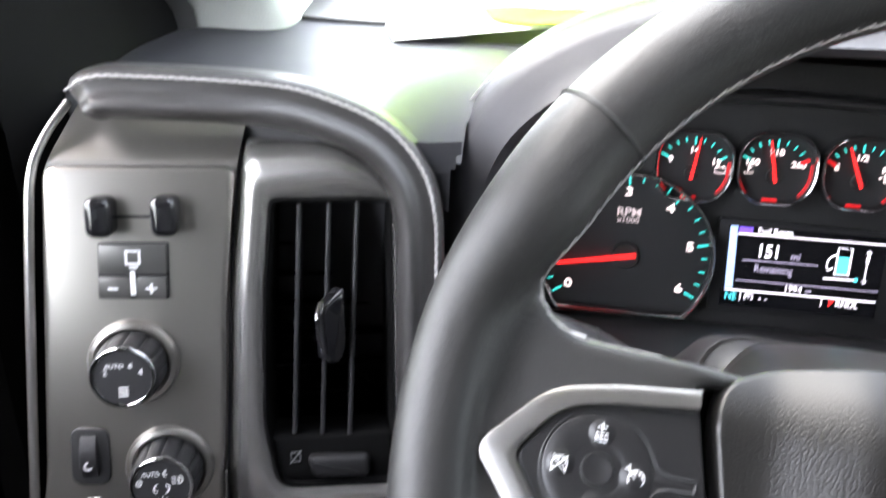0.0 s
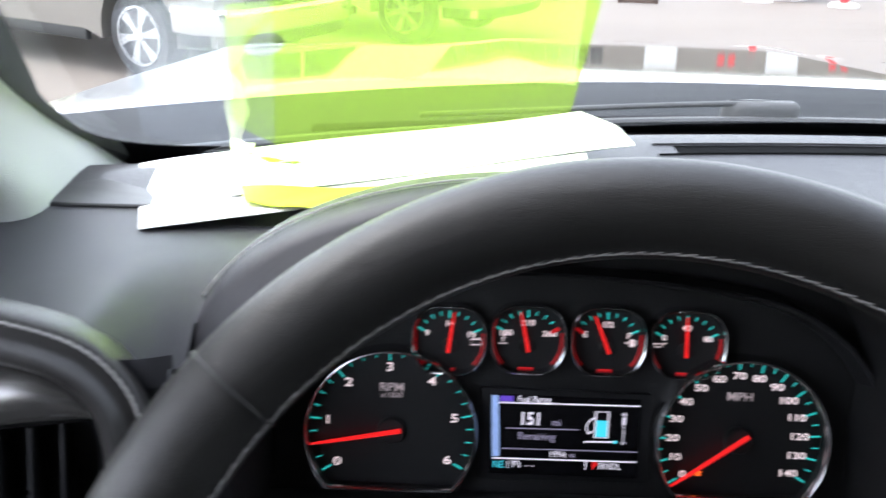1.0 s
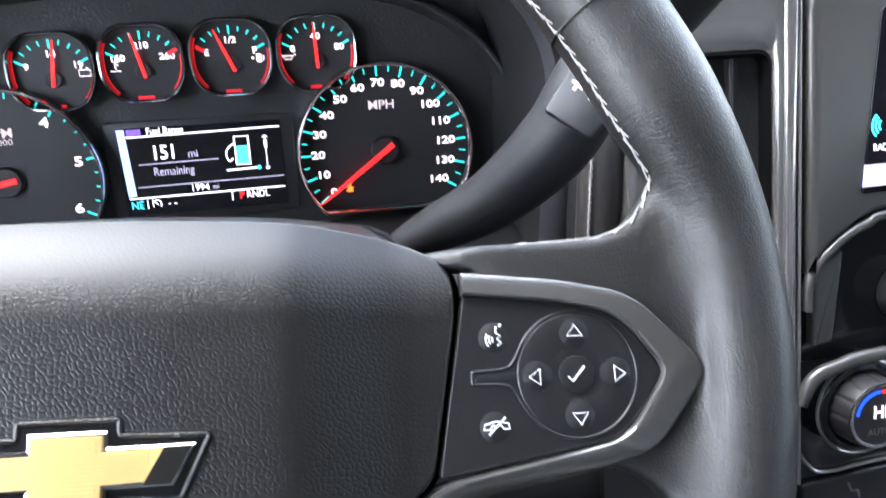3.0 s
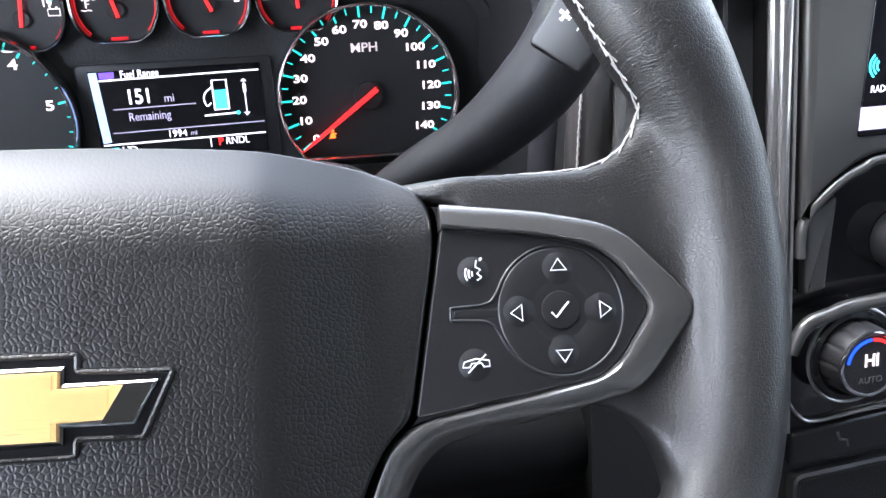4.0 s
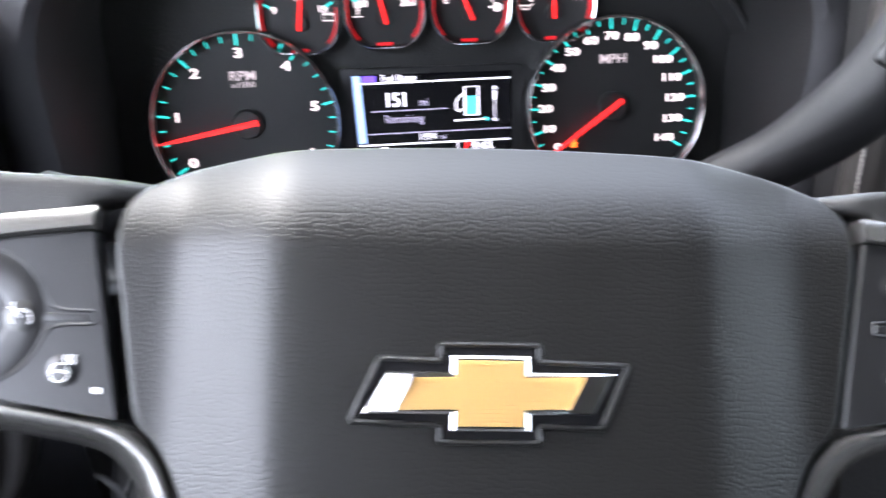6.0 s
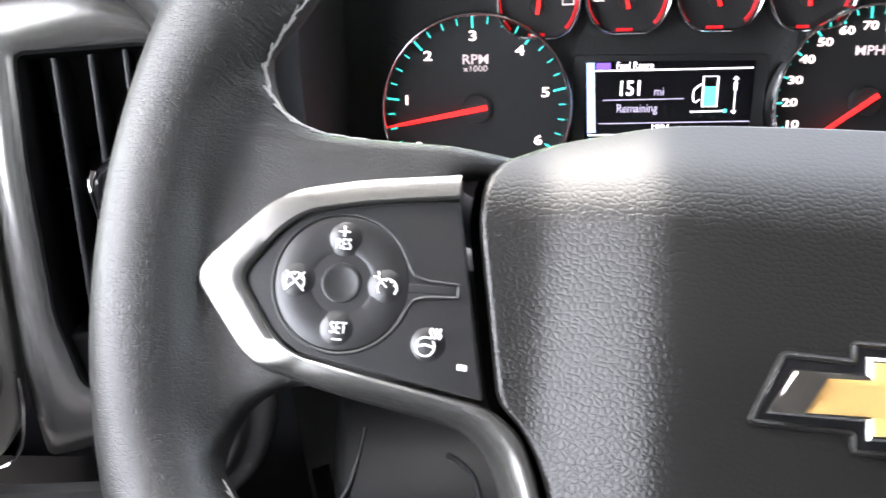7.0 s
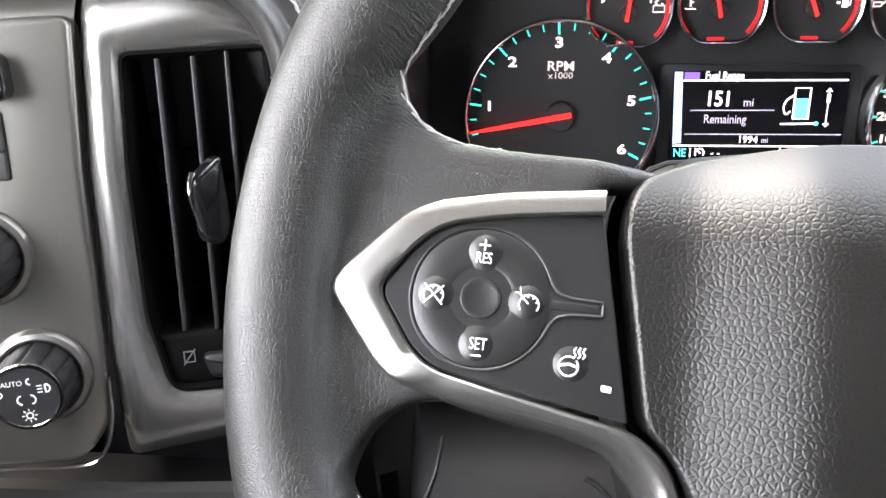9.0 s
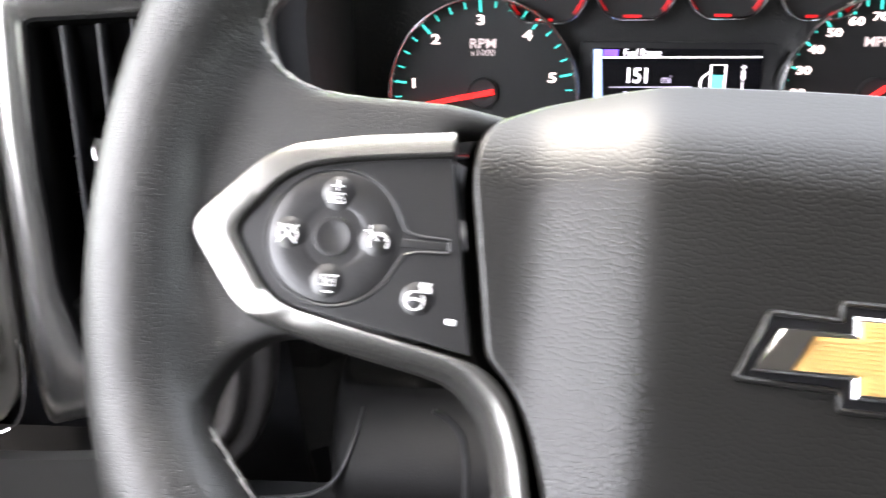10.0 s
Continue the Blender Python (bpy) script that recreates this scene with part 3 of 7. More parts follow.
    # airbag cover: a broad hide with a rounded upper edge and two shallow side flutes
    edge = mm([(0, 47.8, 30), (52, 45.9, 30), (84, 40.6, 12), (97.6, 34.2, 9), (99.0, 21.0, 8), (90.6, -26.0, 3), (84.4, -31.5, 6), (79.0, -40.5, 8), (73.8, -56, 8), (69, -80, 20), (64, -100, 20), (40, -125, 20), (0, -130, 20)])
    edge = fillet(edge[:-1] + [(0, -0.130, 0.02)] + mirror(edge[1:-1]), 0.01, 6)
    loop = resample(edge, 200)
    bm = bmesh.new()
    knee = lambda q, w: 0.5 * (q + math.sqrt(q * q + w * w))
    flute = lambda ax: 0.40 * (knee(ax - 0.0545, 0.004) - knee(ax - 0.0815, 0.004))
    def back(p, k):
        w = min(1.0, max(0.0, (p[1] - 0.020) / 0.020)) * min(1.0, max(0.0, (0.096 - abs(p[0])) / 0.022))
        w = w * w * (3 - 2 * w)
        z = -0.0045 - 0.6 * flute(abs(p[0])) + 0.0095 * w - 0.0115 * max(0.0, (p[1] - 0.0185) / 0.0290) ** 1.6
        return (p[0], p[1] + 0.0165 * w * k ** 0.9, z + (-0.062 - z) * k)
    rings = [[back(p, k) for p in loop] for k in (1.0, 0.8, 0.6, 0.4, 0.25, 0.12, 0.05)]
    rings.insert(0, [(x, y - 0.005, z - 0.002) for x, y, z in rings[0]])
    cx, cy = 0.0, -0.020
    steps = 46
    for k in range(steps + 1):
        s = k / steps
        sc = 1 - s ** 1.35 * 0.985
        ring = []
        for x, y in loop:
            px, py = cx + (x - cx) * sc, cy + (y - cy) * sc
            # fall-off at the rim of the cover
            e = min(1.0, s / 0.045)
            lift = min(1.0, max(0.0, (y - 0.020) / 0.020)) * min(1.0, max(0.0, (0.096 - abs(x)) / 0.022))
            e = 1 - (1 - e) * (1 - lift * lift * (3 - 2 * lift))
            h = -0.0040 + 0.0095 * math.sqrt(max(0.0, 1 - (1 - e) ** 2)) 
            ax = abs(px)
            h += 0.0072 - flute(ax)
            f = max(0.0, (py - 0.0185) / 0.0290)
            h -= 0.0115 * f ** 1.6
            f = max(0.0, (-0.06 - py) / 0.07)
            h -= 0.008 * f * f
            ring.append((px, py, h))
        rings.append(ring)
    skin(bm, rings, True, False, True)
    part("airbag_cover", bm, HIDE, top, "black pebbled hide airbag cover", 180)
    # near-black sheet behind the cover edge, standing in for shade in the gap
    bm = bmesh.new()
    prism(bm, [(x, min(y, 0.034)) for x, y in inset(loop, -0.003)], -0.022, -0.014)
    part("gap_shade", bm, SHADE, top)
    # emblem in the middle of the cover
    def bow(gx, gy, tip):
        p = [(-gx - tip, -gy), (-gx - tip + 5.6, gy), (-9.6, gy), (-9.6, gy + 4.0), (9.6, gy + 4.0), (9.6, gy), (gx + tip, gy), (gx + tip - 5.6, -gy), (9.6, -gy), (9.6, -gy - 4.0), (-9.6, -gy - 4.0), (-9.6, -gy)]
        return [(x / 1000 - 0.0006, y / 1000 - 0.0175) for x, y in p]
    hb = 0.0122
    bm = bmesh.new()
    prism(bm, fillet(inset(bow(24.5, 5.2, 6.3), -0.0030), 0.0008, 2), hb - 0.004, hb + 0.0008)
    recess = part("emblem_recess", bm, GLOSS, top)
    bm = bmesh.new()
    lip = fillet(inset(bow(24.5, 5.2, 6.3), -0.0035), 0.0010, 3)
    sweep(bm, [(x, y, hb + 0.0006) for x, y in lip], oval(0.0008, 0.0009, 8), True)
    part("recess_lip", bm, HIDE, recess)
    bm = bmesh.new()
    prism(bm, bow(24.5, 5.2, 6.3), hb - 0.003, hb + 0.0018, 0.0012, 2)
    emblem = part("emblem_frame", bm, CHROME, top, "chrome frame of the emblem", 30)
    bm = bmesh.new()
    gold = inset(bow(24.5, 5.2, 1.6), 0.0019)
    prism(bm, gold, hb + 0.001, hb + 0.0030)
    for k in range(15):
        yy = -0.0175 - 0.0070 + 0.0010 * k
        w = 0.0072 if abs(yy + 0.0175) > 0.0031 else 0.0195
        stroke(bm, [(-0.0006 - w, yy), (-0.0006 + w, yy)], 0.00050, hb + 0.0028, hb + 0.0034)
    part("emblem_inlay", bm, GOLD, emblem, "ribbed amber gold inlay")
    for q in (-1, 1):
        bm = bmesh.new()
        y0, y1 = -0.0175 - 0.0044, -0.0175 + 0.0044
        pts = [(-0.0238, y0), (-0.0302, y0), (-0.0254, y1), (-0.0190, y1)]
        if q > 0:
            pts = [(-0.0012 - x, -0.0350 - y) for x, y in pts]
        skin(bm, [[(x, y, hb + 0.0010) for x, y in pts], [(x, y, hb + 0.0048 - 0.30 * max(0.0, abs(x + 0.0006) - 0.0185)) for x, y in pts]], True, True, True)
        part("emblem_tip", bm, CHROME, emblem, "bright sloping chrome tip", 20)
    # loose wire tip under the left spoke, hub and back shell
    bm = bmesh.new()
    sweep(bm, curve([(-0.102, -0.0400, -0.008), (-0.099, -0.0415, -0.009), (-0.0945, -0.046, -0.010), (-0.0925, -0.056, -0.012), (-0.092, -0.070, -0.014)], 6), oval(0.0008, 0.0008, 6))
    part("wire", bm, BLACK, top)
    bm = bmesh.new()
    lathe(bm, [(0.062, -0.014), (0.060, -0.024), (0.050, -0.040), (0.046, -0.055), (0.044, -0.070)], 48, 0, -0.030)
    part("back_shell", bm, MATT, top)
    return top


steering_wheel()


# ---- instrument cluster ----
def big_dial(top, cx, cy, values, a0, a1, minor, label, sub, needle, num_r, size, skip=0, name="dial"):
    R, flat = 0.0535, -0.0362
    a = math.degrees(math.asin(flat / R))
    outer = arc(cx, cy, R, a, 180 - a, 80)
    inner = arc(cx, cy, R, a, 180 - a, 80)
    bm = bmesh.new()
    prism(bm, inner, -0.003, 0.0)
    dial = part(name, bm, DEEP, top, "black dial with lit numerals")
    o, i = fillet([(*p, 0) for p in outer[1:-1]] + [(*outer[-1], 0.006), (*outer[0], 0.006)], 0, 4), fillet([(*p, 0) for p in inner[1:-1]] + [(*inner[-1], 0.006), (*inner[0], 0.006)], 0, 4)
    bm = bmesh.new()
    n = 140
    oo, ii = resample(o, n), resample(i, n)
    rings = [[(*p, -0.004) for p in inset(oo, -0.0006)], [(*p, 0.0105) for p in oo], [(*p, 0.0120) for p in inset(oo, 0.0007)], [(*p, 0.0122) for p in inset(oo, 0.0014)], [(*p, 0.0114) for p in inset(oo, 0.0022)], [(*p, 0.0085) for p in inset(oo, 0.0026)]]
    skin(bm, rings)
    part("bezel_ring", bm, RINGS, dial, "thin chrome ring")
    bm = bmesh.new()
    skin(bm, [[(*p, 0.0085) for p in inset(oo, 0.0026)], [(*p, 0.0010) for p in inset(oo, 0.0012)], [(*p, 0.0001) for p in inset(oo, 0.0012)]])
    part("scale_ring", bm, DEEP, dial)
    last = (len(values) - 1) * minor
    for k in range(last + 1):
        g = radians(a0 + (a1 - a0) * k / last)
        big = k % minor == 0
        r0, r1 = (R - 0.0090, R - 0.0026) if big else (R - 0.0066, R - 0.0030)
        c, s = math.cos(g), math.sin(g)
        w = (0.0011 if big else 0.0007) / 2
        zz = lambda r: 0.0004
        bm = bmesh.new()
        v = [bm.verts.new((cx + r * c - q * s, cy + r * s + q * c, zz(r) + h)) for h in (0, 0.0003) for r, q in ((r0, -w), (r1, -w), (r1, w), (r0, w))]
        for f in ((4, 5, 6, 7), (0, 3, 2, 1), (0, 1, 5, 4), (1, 2, 6, 5), (2, 3, 7, 6), (3, 0, 4, 7)):
            bm.faces.new([v[j] for j in f])
        part("tick", bm, TEAL, dial)
    for k, v in enumerate(values):
        g = radians(a0 + (a1 - a0) * k / (len(values) - 1))
        text("numeral", v, size, dial, LIT, cx + num_r * math.cos(g) * (1.0 if len(v) < 3 else 0.94), cy + num_r * math.sin(g), 0.0005, 1.36, thick=0.00016)
    text("caption", label, 0.0074, dial, DIMPRINT, cx - 0.0004, cy + 0.0272, 0.0005, 1.1, thick=0.00010)
    if sub:
        text("caption", sub, 0.0048, dial, DIMPRINT, cx - 0.0004, cy + 0.0222, 0.0005, 1.15)
    c, s = math.cos(radians(needle)), math.sin(radians(needle))
    pt = lambda r, q, h: (cx + r * c - q * s, cy + r * s + q * c, h)
    bm = bmesh.new()
    lathe(bm, [(0.0085, 0.0), (0.0085, 0.0035), (0.0078, 0.0046), (0.0003, 0.0046)], 40, cx, cy)
    part("hub_cap", bm, DEEP, dial)
    bm = bmesh.new()
    tail, tip = -0.0062, R - 0.0030
    rings = [[pt(r, -w, 0.0056 - d), pt(r, w, 0.0056 - d), pt(r, w * 0.5, 0.0070 - d), pt(r, -w * 0.5, 0.0070 - d)] for r, w, d in ((tail, 0.0016, 0), (0.012, 0.0015, 0), (tip - 0.01, 0.0011, 0.0), (tip, 0.0005, 0.0006))]
    skin(bm, rings, True, True, True)
    part("needle", bm, RED, dial, "lit red needle")


def small_dial(top, cx, cy, marks, needle, icon, red_from, red_end):
    r = 0.0222
    outl = fillet([(cx + x, cy + y) for x, y in mm([(-13, 21.2), (13, 21.2), (22.2, 12), (22.2, -8), (14, -20), (-14, -20), (-22.2, -8), (-22.2, 12)])], 0.007, 4)
    bm = bmesh.new()
    prism(bm, outl, -0.003, 0.0)
    dial = part("gauge", bm, DEEP, top, "small black gauge with a lit red needle")
    bm = bmesh.new()
    oo = resample(outl, 90)
    skin(bm, [[(*p, -0.003) for p in inset(oo, -0.0012)], [(*p, 0.0072) for p in inset(oo, -0.0010)], [(*p, 0.0080) for p in inset(oo, -0.0003)], [(*p, 0.0074) for p in inset(oo, 0.0005)], [(*p, 0.0002) for p in inset(oo, 0.0010)]])
    part("bezel_ring", bm, RINGS, dial, "thin chrome ring")
    hx, hy = cx, cy - 0.0040
    for k in range(9):
        g = radians(150 - 15 * k)
        r0, r1 = (0.0172, 0.0222) if k % 4 == 0 else (0.0190, 0.0222)
        p0, p1 = (hx + r0 * math.cos(g), hy + r0 * math.sin(g)), (hx + r1 * math.cos(g), hy + r1 * math.sin(g) * 0.98)
        bm = bmesh.new()
        stroke(bm, [p0, p1], 0.0010 if k % 4 == 0 else 0.0007, 0.0003, 0.0006)
        part("tick", bm, TEAL, dial)
    for k, v in enumerate(marks):
        g = radians(148 - 58 * k)
        text("numeral", v, 0.0050, dial, LIT, hx + 0.0150 * math.cos(g) * (1.06 if k != 1 else 1), hy + 0.0138 * math.sin(g), 0.0005, 1.15, thick=0.00012)
    bm = bmesh.new()
    for side in red_from:
        ring = [p for p in oo if (p[0] - cx) * side > 0.0125 and p[1] < cy + (0.013 if side < 0 else 0.006) and p[1] > cy - 0.017]
        ring.sort(key=lambda p: p[1])
        stroke(bm, [(cx + (p[0] - cx) * 0.93, cy + (p[1] - cy) * 0.93) for p in ring], 0.0006, 0.0006, 0.0009)
    stroke(bm, [(cx - 0.005, cy - 0.0185), (cx + 0.004, cy - 0.0185)], 0.0009, 0.0003, 0.0006)
    if red_end:
        g = radians(150 if red_end < 0 else 30)
        stroke(bm, [(hx + 0.0165 * math.cos(g), hy + 0.0165 * math.sin(g)), (hx + 0.0222 * math.cos(g), hy + 0.0222 * math.sin(g))], 0.0022, 0.0007, 0.0010)
    part("red_mark", bm, DIMRED, dial, "lit red scale marks")
    bm = bmesh.new()
    ix, iy = cx + icon[1], cy + icon[2]
    if icon[0] == "battery":
        stroke(bm, [(ix - 0.003, iy - 0.002), (ix + 0.003, iy - 0.002), (ix + 0.003, iy + 0.0014), (ix - 0.003, iy + 0.0014)], 0.0005, 0.0003, 0.0006, True)
        for q in (-0.0016, 0.0016):
            stroke(bm, [(ix + q - 0.0005, iy + 0.0021), (ix + q + 0.0005, iy + 0.0021)], 0.0009, 0.0003, 0.0006)
    elif icon[0] == "heat":
        stroke(bm, [(ix, iy - 0.0012), (ix, iy + 0.0034)], 0.0007, 0.0003, 0.0006)
        for q in (0.0010, 0.0026):
            stroke(bm, [(ix, iy + q), (ix + 0.0018, iy + q)], 0.0004, 0.0003, 0.0005)
        stroke(bm, [(ix - 0.0028, iy - 0.0022), (ix - 0.0010, iy - 0.0026), (ix + 0.0010, iy - 0.0022), (ix + 0.0028, iy - 0.0026)], 0.0005, 0.0003, 0.0006)
    elif icon[0] == "pump":
        stroke(bm, [(ix, iy - 0.0024), (ix, iy + 0.0022)], 0.0028, 0.0003, 0.0006)
        stroke(bm, [(ix + 0.0016, iy - 0.0012), (ix + 0.0026, iy - 0.0012), (ix + 0.0026, iy + 0.0014)], 0.0005, 0.0003, 0.0006)
        stroke(bm, [(ix - 0.0042, iy), (ix - 0.0026, iy)], 0.0011, 0.0003, 0.0006)
    else:
        stroke(bm, [(ix - 0.0022, iy - 0.0014), (ix + 0.0016, iy - 0.0014), (ix + 0.0022, iy + 0.0006), (ix - 0.0022, iy + 0.0006)], 0.0005, 0.0003, 0.0006, True)
        stroke(bm, [(ix + 0.0022, iy - 0.0002), (ix + 0.0038, iy + 0.0012), (ix + 0.0046, iy + 0.0010)], 0.0005, 0.0003, 0.0006)
        stroke(bm, [(ix - 0.0022, iy), (ix - 0.0036, iy + 0.0010)], 0.0005, 0.0003, 0.0006)
    part("symbol", bm, LIT, dial)
    c, s = math.cos(radians(needle)), math.sin(radians(needle))
    pt = lambda q, w, h: (hx + q * c - w * s, hy + q * s + w * c, h)
    bm = bmesh.new()
    lathe(bm, [(0.0046, 0.0), (0.0046, 0.0018), (0.0040, 0.0024), (0.0002, 0.0024)], 24, hx, hy)
    part("hub_cap", bm, DEEP, dial)
    bm = bmesh.new()
    skin(bm, [[pt(q, -w, 0.0030), pt(q, w, 0.0030), pt(q, w * 0.5, 0.0038), pt(q, -w * 0.5, 0.0038)] for q, w in ((-0.0040, 0.0010), (0.010, 0.0009), (0.0215, 0.0004))], True, True, True)
    part("needle", bm, RED, dial, "lit red needle")


def cluster():
    top = thing("instrument_cluster", "black instrument cluster with lit round dials and a colour display", "instrument cluster", DIAL)
    bm = bmesh.new()
    prism(bm, fillet(mm([(-225, 112, 30), (230, 112, 30), (235, -90, 20), (-230, -90, 20)]), 0.03, 6), -0.012, -0.0035)
    part("face_plate", bm, MATT, top, "matt black face plate")
    # moulded ridge round the dials and the shelf under them
    bm = bmesh.new()
    edge = curve(mm([(-203, -62, 16), (-206, -30, 20), (-205, 5, 20), (-201, 38, 20), (-184, 62, 20), (-150, 78, 20), (-82, 88, 20), (10, 91, 20), (106, 83, 20), (150, 69, 20), (180, 44, 20), (200, 6, 20), (206, -28, 20), (206, -62, 16)]), 8)
    sweep(bm, edge, [(-0.004, -0.018), (0.004, -0.018), (0.0016, 0.0), (0.0, 0.0009), (-0.0016, 0.0)])
    part("housing_ridge", bm, SHELFM, top, "black moulded housing edge", 50)
    bm = bmesh.new()
    rows = []
    for z, y in ((-0.004, -0.0520), (0.004, -0.0500), (0.010, -0.0505), (0.030, -0.0560), (0.060, -0.0660), (0.074, -0.0720), (0.078, -0.0780)):
        rows.append([(x, y - 0.004 * (abs(x) / 0.2) ** 2, z) for x in lin(-0.205, 0.205, 25)])
    skin(bm, rows + [[(p[0], p[1] - 0.004, p[2]) for p in r] for r in rows[::-1]], False)
    part("shelf", bm, SHELFM, top, "dark grey shelf under the dials", 60)
    big_dial(top, -0.0995, -0.0120, "0 1 2 3 4 5 6".split(), 213, -28, 4, "RPM", "x1000", 190.5, 0.0400, 0.0076, name="tachometer")
    big_dial(top, 0.1160, -0.0105, [str(v) for v in range(0, 150, 10)], 216, -31, 2, "MPH", "", 216, 0.0405, 0.0062, name="speedometer")
    small_dial(top, -0.0655, 0.0470, ("9", "14", "19"), 83, ("battery", 0.0165, -0.0010), (-1, 1), 0)
    small_dial(top, -0.0175, 0.0490, ("160", "210", "260"), 103, ("heat", -0.0150, -0.0010), (-1, 1), 1)
    small_dial(top, 0.0312, 0.0495, ("E", "1/2", "F"), 113, ("pump", 0.0155, -0.0010), (-1, 1), -1)
    small_dial(top, 0.0798, 0.0490, ("0", "40", "80"), 92, ("oil", -0.0165, -0.0010), (-1, 1), 0)
    # belt warning lamp
    bm = bmesh.new()
    lathe(bm, [(0.0010, 0.0006), (0.0010, 0.0010), (0.0002, 0.0010)], 12, 0.0930, -0.0300)
    prism(bm, mm([(91.2, -34.6), (94.8, -34.6), (94.0, -31.4), (92.0, -31.4)]), 0.0006, 0.0010)
    stroke(bm, [(0.0908, -0.0345), (0.0952, -0.0318)], 0.0006, 0.0010, 0.0013)
    part("warning_lamp", bm, ORANGE, top, "lit orange belt warning lamp")
    # colour display
    bm = bmesh.new()
    prism(bm, fillet(mm([(-45, 17), (62, 16), (62, -42), (-45, -42)]), 0.003, 3), -0.004, -0.0005, 0.0006)
    disp = part("display", bm, BLACK, top, "lit driver display with a fuel range page")
    bm = bmesh.new()
    prism(bm, mm([(-38.5, 13.2), (54.8, 12.6), (55.0, -38.2), (-38.0, -38.2)]), -0.0006, 0.0003)
    part("screen", bm, SCREEN, disp)
    z = 0.0005
    def bar(mat, *lines):
        bm = bmesh.new()
        for x0, y0, x1, y1, w in lines:
            stroke(bm, [(x0 / 1000, y0 / 1000), (x1 / 1000, y1 / 1000)], w / 1000, z - 0.0001, z + 0.0001)
        part("screen_line", bm, mat, disp)
    bar(LCDW, (-33, 8.0, 54, 8.6, 0.8), (-36, -28.0, 54, -27.6, 0.8), (22.5, -28, 22.5, -33.5, 0.6), (-26.2, -29.5, -26.2, -34.5, 0.5))
    bar(LCDG, (-28, -8.3, 17, -7.9, 0.5), (-30, -21.5, 54, -21.0, 0.5))
    bm = bmesh.new()
    prism(bm, mm([(-38.0, 12.6), (-33.6, 12.6), (-31.6, -26.5), (-36.2, -27.0)]), z - 0.0001, z + 0.0001)
    part("screen_bar", bm, LCDB, disp, "pale blue page bar")
    bm = bmesh.new()
    prism(bm, mm([(-32.5, 12.4), (-24.5, 12.4), (-24.5, 8.8), (-32.5, 8.8)]), z - 0.0001, z + 0.0001)
    part("screen_icon", bm, LCDP, disp)
    say = lambda s, size, x, y, m, wide=1.0, thick=0.0: text("screen_text", s, size, disp, m, x / 1000, y / 1000, z, wide, "LEFT", thick)
    say("Fuel Range", 0.0058, -21.5, 10.6, LCDW, 0.82)
    say("151", 0.0115, -20.5, -2.2, LCDW, 0.85, 0.0002)
    say("mi", 0.0066, 0.0, -3.9, LCDG, 0.9)
    say("Remaining", 0.0068, -20.5, -13.2, LCDG, 0.82)
    say("1994", 0.0058, -1.0, -24.4, LCDW, 0.95)
    say("mi", 0.0042, 11.8, -24.6, LCDG, 0.9)
    say("NE", 0.0066, -35.6, -32.2, LCDC, 0.85)
    say("- -", 0.0058, -15.0, -32.0, LCDW, 1.0)
    say("P", 0.0064, 26.6, -31.0, RED, 0.9, 0.0002)
    say("RNDL", 0.0060, 30.8, -31.0, LCDW, 0.86)
    bm = bmesh.new()
    stroke(bm, arc(-0.0210, -0.0320, 0.0024, -40, 220, 16), 0.0006, z - 0.0001, z + 0.0001)
    stroke(bm, [(-0.0236, -0.0294), (-0.0206, -0.0322)], 0.0006, z - 0.0001, z + 0.00012)
    part("screen_icon", bm, LCDW, disp)
    bm = bmesh.new()
    stroke(bm, mm([(27.2, -12.5), (27.2, 4.2), (35.2, 4.2), (35.2, -12.5)]), 0.0009, z - 0.0001, z + 0.0001, True)
    stroke(bm, curve(mm([(27.0, 0.5), (23.0, -2.5), (21.8, -6.5), (23.2, -10.0), (25.6, -8.4)]), 4), 0.0008, z - 0.0001, z + 0.0001)
    stroke(bm, mm([(21.0, -15.4), (40.0, -15.0)]), 0.0009, z - 0.0001, z + 0.00012)
    stroke(bm, mm([(45.0, 3.5), (45.0, -16.0)]), 0.0005, z - 0.0001, z + 0.0001)
    stroke(bm, mm([(45.0, 1.0), (45.0, -3.6)]), 0.0018, z - 0.0001, z + 0.00012)
    stroke(bm, mm([(43.5, 2.4), (45.0, 4.0), (46.5, 2.4)]), 0.0005, z - 0.0001, z + 0.0001)
    stroke(bm, mm([(43.5, -15.0), (45.0, -16.6), (46.5, -15.0)]), 0.0005, z - 0.0001, z + 0.0001)
    part("screen_icon", bm, LCDW, disp, "white fuel pump picture")
    bm = bmesh.new()
    prism(bm, mm([(27.8, -12.0), (34.6, -12.0), (34.6, -1.4), (27.8, -1.4)]), z - 0.0001, z + 0.00005)
    lathe(bm, [(0.0012, z - 0.0001), (0.0012, z + 0.0002), (0.0002, z + 0.0002)], 12, 0.0400, -0.0150)
    part("screen_icon", bm, LCDC, disp, "cyan fuel level")
    return top


cluster()


# ---- more materials ----
SATIN = surface("satin black plastic", (0.010, 0.010, 0.011), 0.5, spec=0.35, grain=(900, 0.0001))
FABRIC = surface("grey pillar fabric", (0.42, 0.44, 0.41), 0.85, grain=(900, 0.0004), blotch=(6, 0.06))
CEIL = surface("grey headliner", (0.27, 0.265, 0.254), 0.9, grain=(700, 0.0004), blotch=(5, 0.06))
CARPET = surface("black carpet", (0.02, 0.02, 0.02), 0.95, grain=(500, 0.002))
SEATC = surface("dark seat cloth", (0.05, 0.05, 0.052), 0.8, grain=(600, 0.0005))
PAPER = surface("white paper", (0.82, 0.82, 0.80), 0.6, grain=(300, 0.0001), blotch=(12, 0.03))
